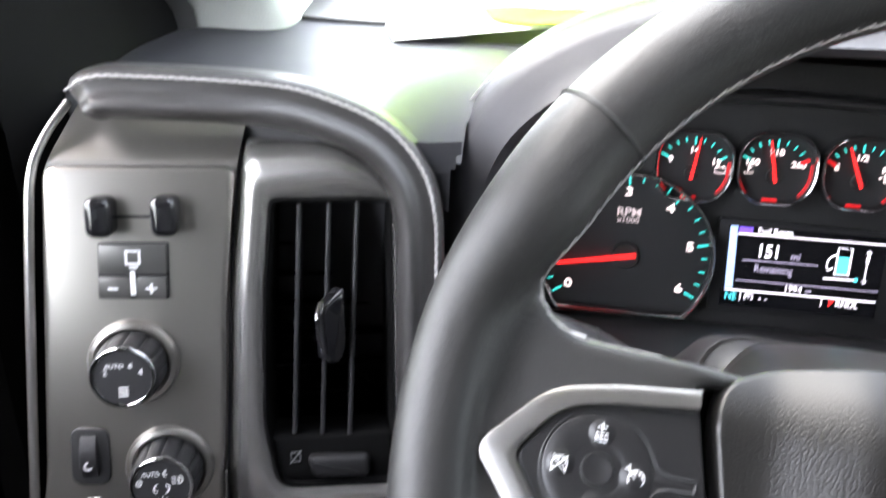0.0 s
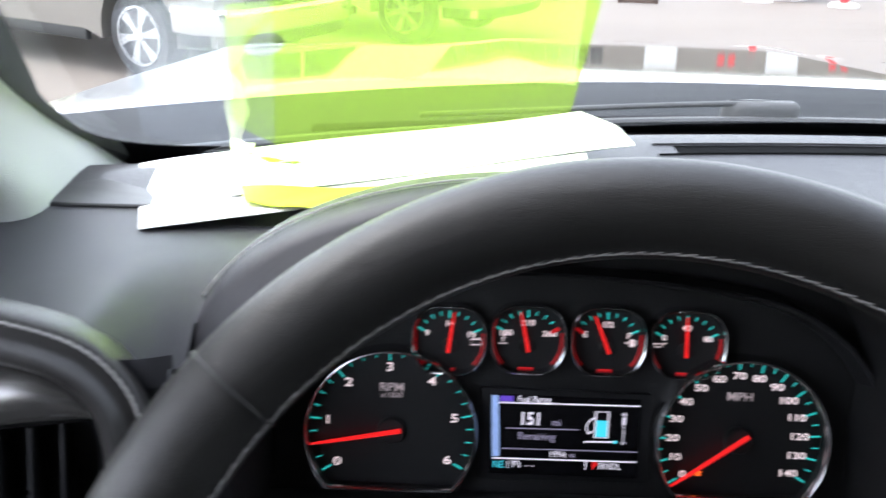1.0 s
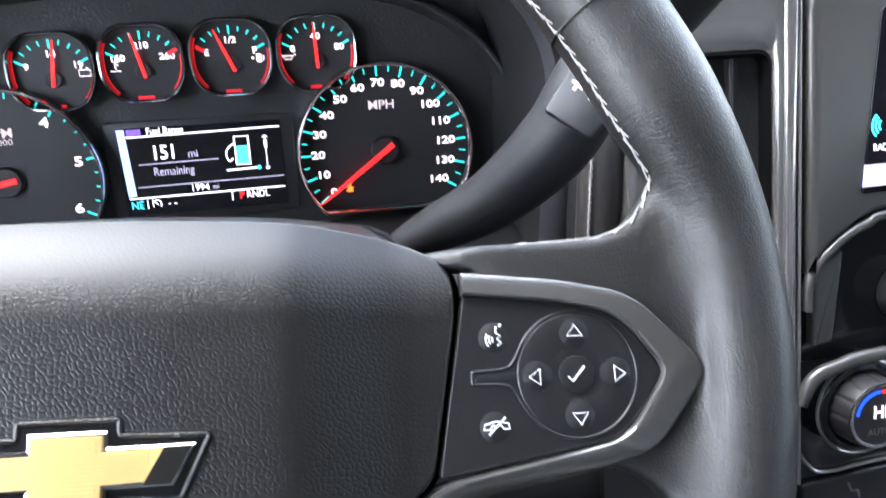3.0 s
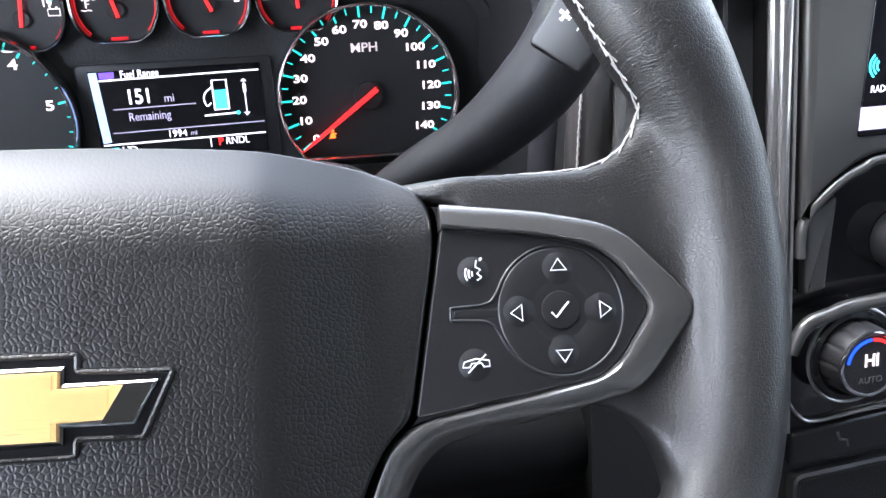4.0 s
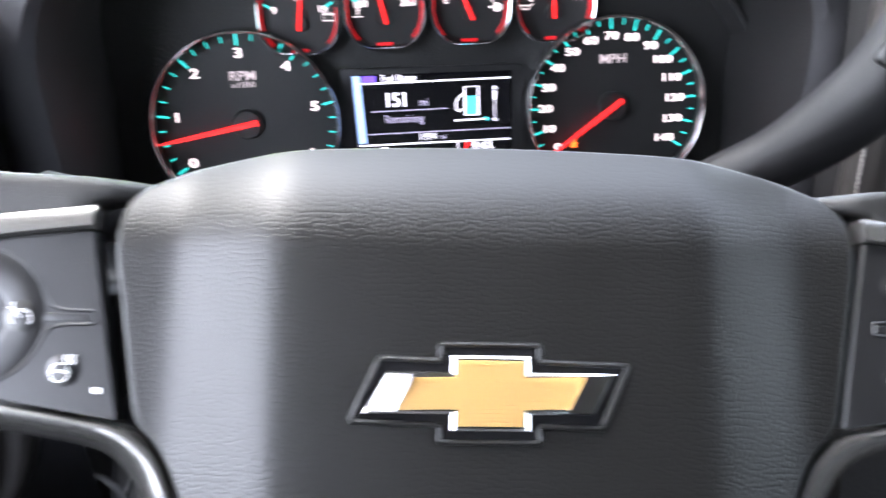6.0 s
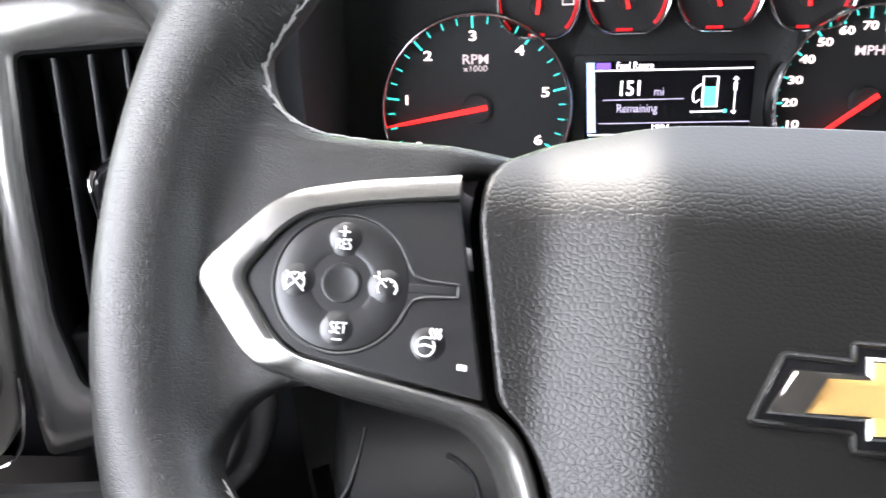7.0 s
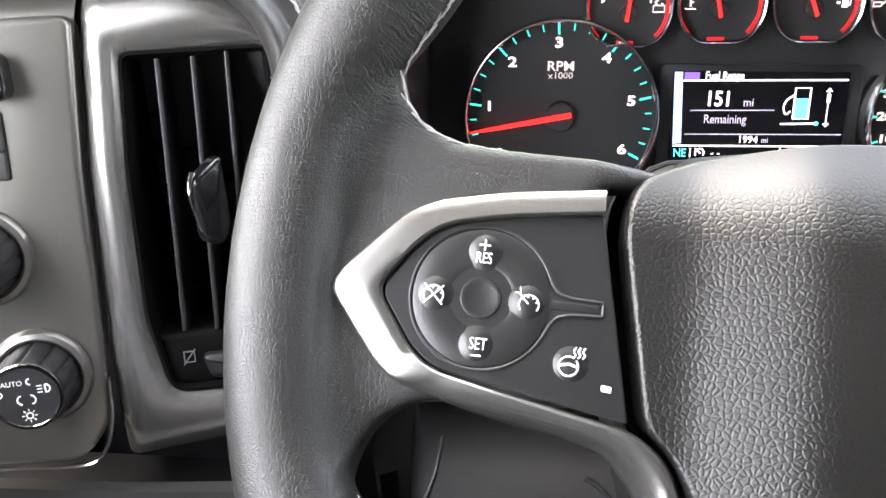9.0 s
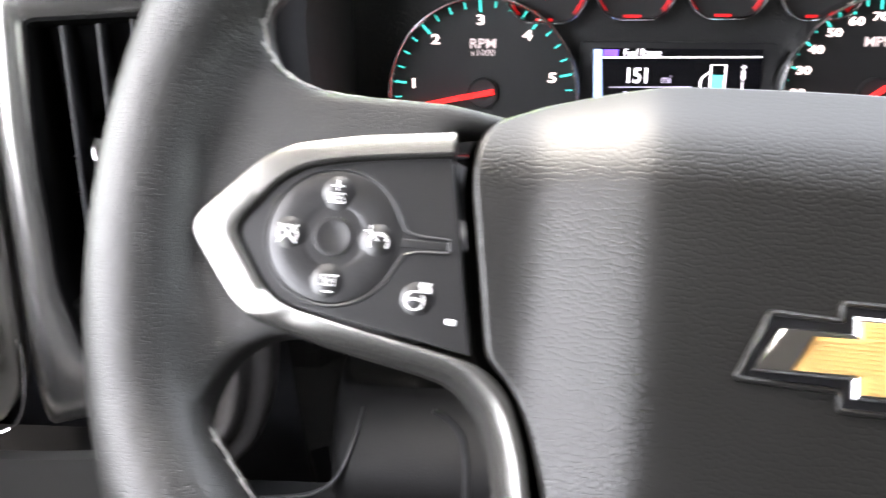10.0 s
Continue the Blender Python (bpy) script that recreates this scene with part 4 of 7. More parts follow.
LEMON = surface("pale lemon paper", (0.80, 0.80, 0.45), 0.6, blotch=(15, 0.06))
LIME = surface("lime yellow paper", (0.62, 0.72, 0.02), 0.55, blotch=(15, 0.10))
PAINT = surface("black car paint", (0.006, 0.006, 0.007), 0.06, coat=1.0, wear=0.02)
WHITEP = surface("white truck paint", (0.50, 0.50, 0.48), 0.22, coat=0.8, wear=0.05, blotch=(2, 0.04))
SILVERP = surface("pewter truck paint", (0.22, 0.205, 0.185), 0.25, 0.4, coat=0.8, wear=0.05, blotch=(2, 0.05))
TYRE = surface("tyre rubber", (0.02, 0.02, 0.021), 0.75, grain=(120, 0.002))
ALLOY = surface("cast alloy", (0.62, 0.62, 0.62), 0.28, 0.85, blotch=(12, 0.06))
GROUND = surface("pale concrete lot", (0.175, 0.147, 0.123), 0.85, grain=(25, 0.01), blotch=(0.35, 0.22))
REDP = surface("red post paint", (0.60, 0.03, 0.03), 0.4, blotch=(8, 0.1))
BROWN = surface("brown steel", (0.10, 0.06, 0.045), 0.5, 0.3, blotch=(8, 0.2))
STONE = surface("white concrete", (0.62, 0.60, 0.57), 0.8, grain=(60, 0.003), blotch=(5, 0.1))
BRICK = surface("tan building wall", (0.20, 0.17, 0.14), 0.8, blotch=(0.6, 0.15), grain=(20, 0.01))
ROOFM = surface("grey metal roof", (0.25, 0.26, 0.27), 0.4, 0.5, blotch=(0.8, 0.1))
COWLM = surface("grey cowl plastic", (0.022, 0.024, 0.027), 0.75, spec=0.15, blotch=(20, 0.2), grain=(500, 0.0005))
GREYP = surface("grey weathered plastic", (0.12, 0.12, 0.12), 0.55, blotch=(30, 0.2), grain=(600, 0.0005))
LENS = surface("lamp lens", (0.5, 0.52, 0.55), 0.08, 0.2, blotch=(20, 0.2), coat=1.0)
GLASS = clear("windscreen glass", (0.96, 0.98, 0.97), 0.02)
PRIVACY = clear("dark privacy glass", (0.16, 0.17, 0.17), 0.03)
TINTED = clear("tinted side glass", (0.66, 0.68, 0.68), 0.03)
SIDEGLASS = clear("side glass", (0.90, 0.93, 0.92), 0.02)
FILM = clear("lime film", (0.79, 0.955, 0.42), 0.02, 0.05, 0.05)
SLEEVE = clear("clear sleeve", (0.94, 0.965, 0.985), 0.02, 0.08, 0.012)
DARKGLASS = surface("dark car glass", (0.01, 0.012, 0.012), 0.05, coat=1.0)


# ---- cabin shell, in the vehicle's own frame ----
def ws_base(x):
    return 0.64 - 0.38 * (x - 0.4) ** 2


def ws_z(x, y):
    return 1.40 + 0.62 * (ws_base(x) - y)


def shell(name, bm, material, label="", category="", kind="structure"):
    ob = part(name, bm, material, None)
    ob.matrix_basis = CAR
    return tagged(ob, label, category, kind=kind)


def sheet(bm, f, us, vs, thick):
    """A curved sheet f(u, v) with real thickness along z."""
    a = [[f(u, v) for u in us] for v in vs]
    top = skin(bm, a, False)
    low = skin(bm, [[(p[0], p[1], p[2] - thick) for p in r] for r in a], False)
    nu, nv = len(us), len(vs)
    ring = [(0, i) for i in range(nu)] + [(j, nu - 1) for j in range(1, nv)] + [(nv - 1, i) for i in range(nu - 2, -1, -1)] + [(j, 0) for j in range(nv - 2, 0, -1)]
    for (a0, b0), (a1, b1) in zip(ring, ring[1:] + ring[:1]):
        bm.faces.new((top[a0][b0], low[a0][b0], low[a1][b1], top[a1][b1]))


def box(bm, x0, x1, y0, y1, z0, z1):
    prism(bm, [(x0, y0), (x1, y0), (x1, y1), (x0, y1)], z0, z1)


def cabin():
    bm = bmesh.new()
    sheet(bm, lambda u, v: (u, ws_base(u) + 0.008 - v, ws_z(u, ws_base(u) + 0.008 - v)), lin(-0.40, 1.20, 33), lin(-0.05, 0.66, 10), 0.004)
    glass = shell("window_1", bm, GLASS, "clear raked windscreen with a black printed border", "window")
    glass.visible_shadow = False
    # black printed border: bottom strip and a side strip that meet in a rounded corner
    def rim_x(y):
        return -0.332 + 0.31 * min(0.10, max(0.0, 0.36 - y)) + 0.06 * max(0.0, 0.26 - y) + 0.030 * (max(0.0, y - 0.395) / 0.06) ** 2
    bm = bmesh.new()
    on = lambda x, y: (x, y, ws_z(x, y) - 0.0075)
    low, high = [], []
    for x in lin(-0.306, 1.20, 60):
        d = 0.012 - 0.012 * max(0.0, 0.3 - x) / 0.25 if x > 0.05 else -0.019 * min(1.0, (0.05 - x) / 0.32)
        low.append(on(x, ws_base(x) + 0.056))
        high.append(on(x, ws_base(x) + 0.006 - d))
    skin(bm, [low, high, [(p[0], p[1], p[2] - 0.001) for p in high], [(p[0], p[1], p[2] - 0.001) for p in low]], False)
    ys = lin(0.490, -0.12, 60)
    left, right = [on(-0.40, y) for y in ys], [on(rim_x(y), y) for y in ys]
    skin(bm, [left, right, [(p[0], p[1], p[2] - 0.001) for p in right], [(p[0], p[1], p[2] - 0.001) for p in left]], False)
    part("border", bm, GLOSS, glass, "black printed border")
    # roof lining and header
    bm = bmesh.new()
    sheet(bm, lambda u, v: (u, v, 1.815 - 0.10 * ((u - 0.4) / 0.85) ** 4 ), lin(-0.45, 1.25, 15), lin(-0.05, -1.75, 12), 0.03)
    shell("ceiling", bm, CEIL, "light grey cloth headliner", "ceiling")
    bm = bmesh.new()
    box(bm, -0.50, 1.30, -1.80, 0.95, 0.62, 0.66)
    shell("floor", bm, CARPET, "black carpeted cab floor", "floor")
    bm = bmesh.new()
    box(bm, -0.50, 1.30, -1.80, -1.74, 0.62, 1.35)
    box(bm, -0.50, 1.30, -1.80, -1.74, 1.74, 1.83)
    shell("wall_back", bm, CARPET, "dark trimmed rear cab wall", "wall")
    bm = bmesh.new()
    box(bm, -0.50, 1.30, -1.775, -1.77, 1.35, 1.74)
    g = shell("window_2", bm, PRIVACY, "tinted rear cab window", "window")
    # firewall below the screen
    bm = bmesh.new()
    box(bm, -0.50, 1.30, 0.93, 0.96, 0.62, 1.33)
    shell("wall_front", bm, CARPET, "black carpeted firewall", "wall")
    for s, name in ((-1, "door_1"), (1, "door_2")):
        xo = -0.47 if s < 0 else 1.27
        # cab side: sill, rear door and posts
        bm = bmesh.new()
        box(bm, *sorted((xo, xo + s * 0.06)), -1.80, -0.74, 0.45, 1.36)
        box(bm, *sorted((xo, xo + s * 0.06)), 0.28, 0.95, 0.45, 1.335)
        box(bm, *sorted((xo, xo + s * 0.06)), -0.74, 0.28, 0.45, 0.66)
        for y0, y1 in ((-1.80, -1.72), (-0.80, -0.70)):
            box(bm, *sorted((xo, xo + s * 0.05)), y0, y1, 1.36, 1.80)
        box(bm, *sorted((xo, xo + s * 0.05)), -1.80, 0.04, 1.75, 1.82)
        side = shell("wall_" + ("left" if s < 0 else "right"), bm, MATT, "black trimmed cab side with posts", "wall")
        bm = bmesh.new()
        a = [(xo + s * 0.02, y, z) for y, z in ((-1.74, 1.36), (-0.78, 1.36), (-0.78, 1.75), (-1.74, 1.75))]
        skin(bm, [a, [(p[0] + s * 0.004, p[1], p[2]) for p in a]], True, True, True)
        part("window_pane", bm, PRIVACY, side)
        # front door with its window and a black mirror sail
        hinge = CAR @ pose(xo + s * 0.03, 0.27, 0, 0, 0, -68 if s < 0 else 0)
        door = thing(name, "black trimmed cab door standing wide open" if s < 0 else "black trimmed cab door with a side window", "door", hinge, kind="structure")
        bm = bmesh.new()
        box(bm, -0.03, 0.03, -0.96, 0.0, 0.66, 1.355)
        part("door_skin", bm, MATT, door)
        bm = bmesh.new()
        pts = [(-0.96, 1.355), (0.06, 1.355), (-0.36, 1.75), (-0.96, 1.75)]
        ins = inset(pts, 0.035)
        skin(bm, [[(dx, y, z) for y, z in q] for dx, q in ((-0.015, pts), (0.015, pts), (0.015, ins), (-0.015, ins), (-0.015, pts))])
        part("window_frame", bm, MATT, door)
        bm = bmesh.new()
        prism(bm, fillet([(0.150, 1.335), (0.130, 1.44), (0.02, 1.53), (-0.170, 1.62), (-0.185, 1.335)], 0.01, 3), -0.02, 0.02, 0.004)
        bm.transform(Matrix(((0, 0, 1, 0), (1, 0, 0, 0), (0, 1, 0, 0), (0, 0, 0, 1))))
        # sail colour is near-black to hold the shade by the pillar
        part("mirror_sail", bm, SHADE, door, "near-black corner trim behind the mirror, shade in its colour")
        bm = bmesh.new()
        skin(bm, [[(dx, y, z) for y, z in ins] for dx in (-0.002, 0.002)], True, True, True)
        g = part("window_pane", bm, SIDEGLASS if s < 0 else TINTED, door)
        g.visible_shadow = False
        bm = bmesh.new()
        prism(bm, fillet([(-0.90, 1.02), (-0.10, 1.06), (-0.10, 1.12), (-0.90, 1.09)], 0.02, 4), 0, 0.07, 0.015)
        bm.transform(Matrix(((0, 0, -s, -s * 0.03), (1, 0, 0, 0), (0, 1, 0, 0), (0, 0, 0, 1))))
        part("armrest", bm, PAD, door)
        # pillar trim, a broad sail of grey cloth between the screen and the door
        px = (lambda x: x) if s < 0 else (lambda x: 0.80 - x)
        rows = []
        inner = curve([(-0.319, 0.476, 1.364), (-0.330, 0.440, 1.388), (-0.342, 0.395, 1.422), (-0.340, 0.340, 1.460), (-0.327, 0.285, 1.498), (-0.318, 0.10, 1.612), (-0.310, -0.06, 1.722), (-0.305, -0.13, 1.775)], 4)
        crease = curve([(-0.317, 0.304, 1.354), (-0.324, 0.302, 1.385), (-0.336, 0.280, 1.415), (-0.346, 0.258, 1.445), (-0.348, 0.222, 1.472), (-0.340, 0.06, 1.585), (-0.333, -0.10, 1.695), (-0.328, -0.17, 1.75)], 4)
        rear = curve([(-0.371, 0.280, 1.354), (-0.376, 0.288, 1.388), (-0.388, 0.268, 1.420), (-0.400, 0.248, 1.455), (-0.404, 0.213, 1.482), (-0.407, 0.05, 1.595), (-0.407, -0.11, 1.705), (-0.402, -0.18, 1.76)], 4)
        for e1, mid, e2 in zip(inner, crease, rear):
            pts = [(px(p.x), p.y, p.z) for p in curve([e1, e1.lerp(mid, 0.55) + Vector((0.004, 0, 0.002)), mid, e2], 5)]
            pts += [(px(-0.445), e2.y + 0.02, e2.z), (px(-0.445), e1.y + 0.02, e1.z)]
            rows.append(pts)
        bm = bmesh.new()
        skin(bm, [[(px(x), y, p.z) for x, y in ((p.x + 0.003, p.y - 0.002), (p.x - 0.004, p.y - 0.009), (p.x - 0.030, p.y - 0.012), (-0.472, p.y - 0.006), (-0.472, p.y + 0.012), (p.x - 0.01, p.y + 0.012))] for p in rear], True, True, True)
        seal = bm
        bm = bmesh.new()
        skin(bm, rows, True, True, True)
        pillar = shell("pillar_%d" % (1 if s < 0 else 2), bm, FABRIC, "light grey cloth-covered windscreen pillar", "pillar")
        part("door_seal", seal, MATT, pillar, "black rubber door seal", 80)
    # seats behind the eye
    for x, name in ((0.0, "driver"), (0.80, "passenger")):
        seat = thing("seat", "dark cloth front seat of the " + name, "seat", CAR @ pose(x, -0.55, 0.66))
        bm = bmesh.new()
        prism(bm, fillet([(-0.26, -0.25), (0.26, -0.25), (0.26, 0.27), (-0.26, 0.27)], 0.06, 5), 0.0, 0.34, 0.05)
        part("cushion", bm, SEATC, seat)
        bm = bmesh.new()
        prism(bm, fillet([(-0.26, 0.30), (0.26, 0.30), (0.24, 0.92), (-0.24, 0.92)], 0.07, 5), -0.06, 0.08, 0.04)
        bm.transform(Matrix.Translation((0, -0.27, 0.0)) @ Matrix.Rotation(radians(100), 4, "X"))
        part("backrest", bm, SEATC, seat)
        bm = bmesh.new()
        prism(bm, fillet([(-0.14, 0.95), (0.14, 0.95), (0.13, 1.14), (-0.13, 1.14)], 0.05, 5), -0.05, 0.05, 0.03)
        bm.transform(Matrix.Translation((0, -0.27, 0.0)) @ Matrix.Rotation(radians(100), 4, "X"))
        part("headrest", bm, SEATC, seat)


cabin()


# ---- dashboard ----
def pad_z(x, d):
    """Height of the pad at d metres behind the foot of the screen."""
    return 1.392 - 0.014 * max(0.0, 0.045 - d) / 0.045 - 0.010 * min(1, max(0, d - 0.06) / 0.1) - 0.012 * min(1.0, max(0.0, (d - 0.12) / 0.2)) - 0.006 * max(0.0, -x) / 0.3


SLOT = (0.102, 0.60, 0.082, 0.104)
ARCH_X, ARCH_W, ARCH_Z, ARCH_H = 0.006, 0.203, 1.300, 0.112


def arch(a, grow=0.0):
    c, s = math.cos(a), math.sin(a)
    return (ARCH_X + (ARCH_W + grow) * math.copysign(abs(c) ** 0.80, c), ARCH_Z + (ARCH_H + grow) * abs(s) ** 0.86)


def hood_half(z):
    """Half the width of the instrument hood at a height."""
    s = min(1.0, max(0.0, (z - ARCH_Z) / (ARCH_H + 0.008))) ** (1 / 0.86)
    return (ARCH_W + 0.008) * math.sqrt(1 - s * s) ** 0.80


def dashboard():
    top = thing("dashboard", "dark grey padded dashboard with stitched rolls", "dashboard", CAR)
    bm = bmesh.new()
    us, ds = lin(-0.392, -0.24, 12) + lin(-0.235, -0.180, 23) + lin(-0.175, -0.14, 8) + lin(-0.12, 0.16, 15) + lin(0.165, 0.235, 15) + lin(0.25, 1.26, 52), [-0.03, 0.0, 0.03, 0.06, 0.082, 0.104, 0.14, 0.18, 0.20, 0.22, 0.24, 0.26, 0.28, 0.30, 0.32, 0.34, 0.36, 0.38, 0.42, 0.46]
    vs = []
    back = lambda x: 0.178 + 0.030 * math.exp(-((x + 0.16) / 0.03) ** 2) + 0.030 * min(1.0, max(0.0, (x - 0.195) / 0.02))
    for d in ds:
        row = []
        for x in us:
            y = max(ws_base(x) - 0.004 - d, back(x))
            w = min(1.0, max(0.0, (x + 0.240) / 0.055)) if x < 0.19 else 0.0
            w = w * w * (3 - 2 * w)
            row.append((x, y, pad_z(x, ws_base(x) - y) - 0.050 * w * (max(0.0, 0.275 - y) / 0.085) ** 2))
        vs.append(row)
    for zz, dy in ((1.366, -0.006), (1.360, -0.0065), (1.353, -0.007), (1.346, -0.007), (1.339, -0.007), (1.332, -0.006), (1.325, -0.005), (1.318, -0.004), (1.310, -0.002), (1.30, 0.0), (1.05, 0.02), (0.80, 0.06)):
        vs.append([(x, back(x) + dy, zz if zz < 1.36 else min(zz, vs[len(ds) - 1][i][2] - 0.002)) for i, x in enumerate(us)])
    grid = [[bm.verts.new(p) for p in r] for r in vs]
    for j in range(len(grid) - 1):
        for i in range(len(us) - 1):
            if j < len(ds) - 1 and ds[j] >= SLOT[2] - 1e-6 and ds[j + 1] <= SLOT[3] + 1e-6 and SLOT[0] <= us[i] and us[i + 1] <= SLOT[1]:
                continue
            q = (grid[j][i], grid[j][i + 1], grid[j + 1][i + 1], grid[j + 1][i])
            mx, my, mz = (sum(v.co[k] for v in q) / 4 for k in range(3))
            if abs(mx - ARCH_X) < hood_half(mz) - (0.012 if my > 0.222 else 0.0) and my < 0.34:
                continue
            if len({tuple(v.co) for v in q}) == 4:
                bm.faces.new(q)
    bmesh.ops.delete(bm, geom=[v for v in bm.verts if not v.link_faces], context="VERTS")
    part("top_pad", bm, PAD, top, "dark grey soft pad with a satin sheen", 120)
    bm = bmesh.new()
    corner = resample(fillet([(-0.330, 0.474), (-0.318, 0.322), (-0.212, 0.338), (-0.240, 0.478)], 0.004, 4), 60)
    skin(bm, [[(x, y, pad_z(x, ws_base(x) - y) + h) for x, y in inset(corner, g)] for h, g in ((-0.003, 0.0), (0.0012, 0.0), (0.0020, 0.0010))], True, False, True)
    part("corner_panel", bm, BLACK, top, "dark corner panel beside the pillar")
    bm = bmesh.new()
    lathe(bm, [(0.0085, -0.002), (0.0080, 0.001), (0.0068, 0.004), (0.0044, 0.0066), (0.0016, 0.0075), (0.0003, 0.0077)], 32, 0.441, 0.526)
    for v in bm.verts:
        v.co.z += pad_z(0.441, ws_base(0.441) - 0.526)
    part("sun_sensor", bm, GREYP, top, "small grey sun sensor dome")
    # defroster slot: a trough with slats
    bm = bmesh.new()
    xs = lin(SLOT[0], SLOT[1], 40)
    lines = []
    for d, dz in ((SLOT[2] - 0.002, 0.0012), (SLOT[2] + 0.003, -0.012), (SLOT[3] - 0.006, -0.014), (SLOT[3] + 0.001, -0.002), (SLOT[3] + 0.003, 0.0012)):
        lines.append([(x, ws_base(x) - 0.004 - d, pad_z(x, d) + dz) for x in xs])
    skin(bm, lines, False)
    part("defroster_slot", bm, MATT, top, "long dark defroster slot")
    # instrument hood: inner funnel, rounded lip, outer cover that runs into the pad
    bm = bmesh.new()
    aa = [math.pi * j / 60 for j in range(61)]
    rings = []
    for y, g in ((0.288, -0.024), (0.225, -0.018), (0.2110, -0.0150), (0.2060, -0.0100), (0.2055, -0.002), (0.2085, 0.006), (0.2150, 0.0110), (0.2265, 0.0135), (0.240, 0.0150)):
        rings.append([(arch(a, g)[0], y + 0.035 * math.sin(a) * (0.6 if g > -0.01 else 0.15), arch(a, g)[1]) for a in aa])
    lower = [[(r[0][0], r[0][1], 1.19)] + r + [(r[-1][0], r[-1][1], 1.19)] for r in rings]
    skin(bm, lower[:3], False)
    part("hood_funnel", bm, MATT, top, "matt black inside of the instrument hood", 60)
    bm = bmesh.new()
    outer = [r for r in lower[2:]]
    for k in range(1, 9):
        t = k / 8
        row = []
        for p in lower[-1]:
            y = p[1] + 0.15 * t
            z = p[2] - 0.002 * k
            floor = pad_z(p[0], ws_base(p[0]) - y) - 0.012
            row.append((p[0] * (1 - 0.06 * t), y, max(z - (z - floor) * (t ** 1.4), floor) if z > floor else z - 0.01 * k))
        outer.append(row)
    skin(bm, outer, False)
    part("hood_cover", bm, PAD, top, "dark grey padded instrument hood", 60)
    bm = bmesh.new()
    seam = [(arch(a, 0.0128)[0], 0.2265 + 0.021 * math.sin(a), arch(a, 0.0128)[1]) for a in aa]
    sweep(bm, seam, oval(0.0009, 0.0009, 6), up=(0, 1, 0))
    part("hood_piping", bm, BLACK, top)
    bm = bmesh.new()
    stitches(bm, [(arch(a, 0.0150)[0], 0.2265 + 0.021 * math.sin(a), arch(a, 0.0150)[1]) for a in aa], lambda p: Vector((p[0] - ARCH_X, -0.12, 0.10)), 0.0009, 0.0045, 0.10)
    part("stitching", bm, THREAD, top, "light grey stitching")
    # wide lower panels
    bm = bmesh.new()
    prism(bm, fillet([(-0.46, 0.72), (-0.15, 0.72), (-0.15, 1.092), (-0.222, 1.092), (-0.228, 1.124), (-0.46, 1.125)], 0.008, 3), 0, 0.03, 0.008)
    bm.transform(Matrix.Translation((0, 0.135, 0)) @ Matrix.Rotation(radians(90), 4, "X"))
    part("knee_panel", bm, KNEE, top, "dark knee panel with shade in its colour")
    # rounded bolster under the column, shade in its colour, with a seam round its outer end
    bm = bmesh.new()
    prof = curve([(0.185, 1.116, 0), (0.168, 1.121, 0), (0.148, 1.120, 0), (0.130, 1.112, 0), (0.122, 1.100, 0), (0.122, 1.086, 0), (0.132, 1.066, 0), (0.150, 1.030, 0), (0.165, 0.90, 0), (0.170, 0.72, 0)], 5)
    skin(bm, [[(x, p.x + dy, p.y) for p in prof] for x, dy in ((-0.1750, 0.030), (-0.1715, 0.010), (-0.1660, 0.003), (-0.158, 0.0), (0.0, -0.002), (0.22, 0.0))], False)
    part("bolster", bm, KNEE, top, "rounded dark bolster under the column, shade in its colour", 180)
    bm = bmesh.new()
    sweep(bm, curve([(-0.158, 0.160, 1.122), (-0.1600, 0.140, 1.118), (-0.1660, 0.126, 1.108), (-0.1770, 0.121, 1.100), (-0.1960, 0.120, 1.096), (-0.2300, 0.119, 1.094)], 6), oval(0.0012, 0.0012, 8), up=(0, -1, 0.2))
    part("bolster_seam", bm, BLACK, top, "raised black seam")
    bm = bmesh.new()
    sweep(bm, [(-0.46, 0.098, 1.122), (-0.30, 0.100, 1.124), (-0.228, 0.104, 1.1255)], [(-0.012, -0.004), (0.012, -0.004), (0.012, 0.004), (-0.012, 0.004)], up=(0, -1, 0.2))
    part("lower_trim", bm, DUSK, top, "dark pewter strip under the switch panel")
    # stitched rolls round the switch panel
    base = [(-0.0815, 0.0475), (-0.0745, 0.0522), (-0.058, 0.0533), (0.000, 0.0500), (0.028, 0.0435), (0.052, 0.0320), (0.0670, 0.0150), (0.0735, -0.006), (0.0745, -0.040), (0.0745, -0.118), (0.0730, -0.162), (0.0640, -0.190), (0.046, -0.206)]
    inv = CAR.inverted() @ PANEL
    run = [inv @ Vector((p.x, p.y, 0)) for p in curve([(x, y, 0) for x, y in base], 8)]
    face = inv.to_3x3() @ Vector((0, 0, 1))
    nose = curve([(-0.0108, -0.016, 0), (-0.0098, -0.005, 0), (-0.0080, 0.0020, 0), (-0.0050, 0.0046, 0), (-0.0010, 0.0050, 0), (0.0020, 0.0058, 0), (0.0045, 0.0088, 0), (0.0075, 0.0112, 0), (0.0105, 0.0104, 0), (0.0132, 0.0064, 0), (0.0146, 0.0, 0), (0.0146, -0.014, 0)], 3)
    full = [(p.x, p.y) for p in nose]
    bm = bmesh.new()
    sweep(bm, run, lambda t: [(x * min(1.0, 0.82 + t * 5), y - 0.004 * max(0.0, 1 - t * 14)) for x, y in full], up=face)
    roll = part("padded_roll", bm, ROLL, top, "stitched black leather roll with a rounded nose", 180)
    bm = bmesh.new()
    line = []
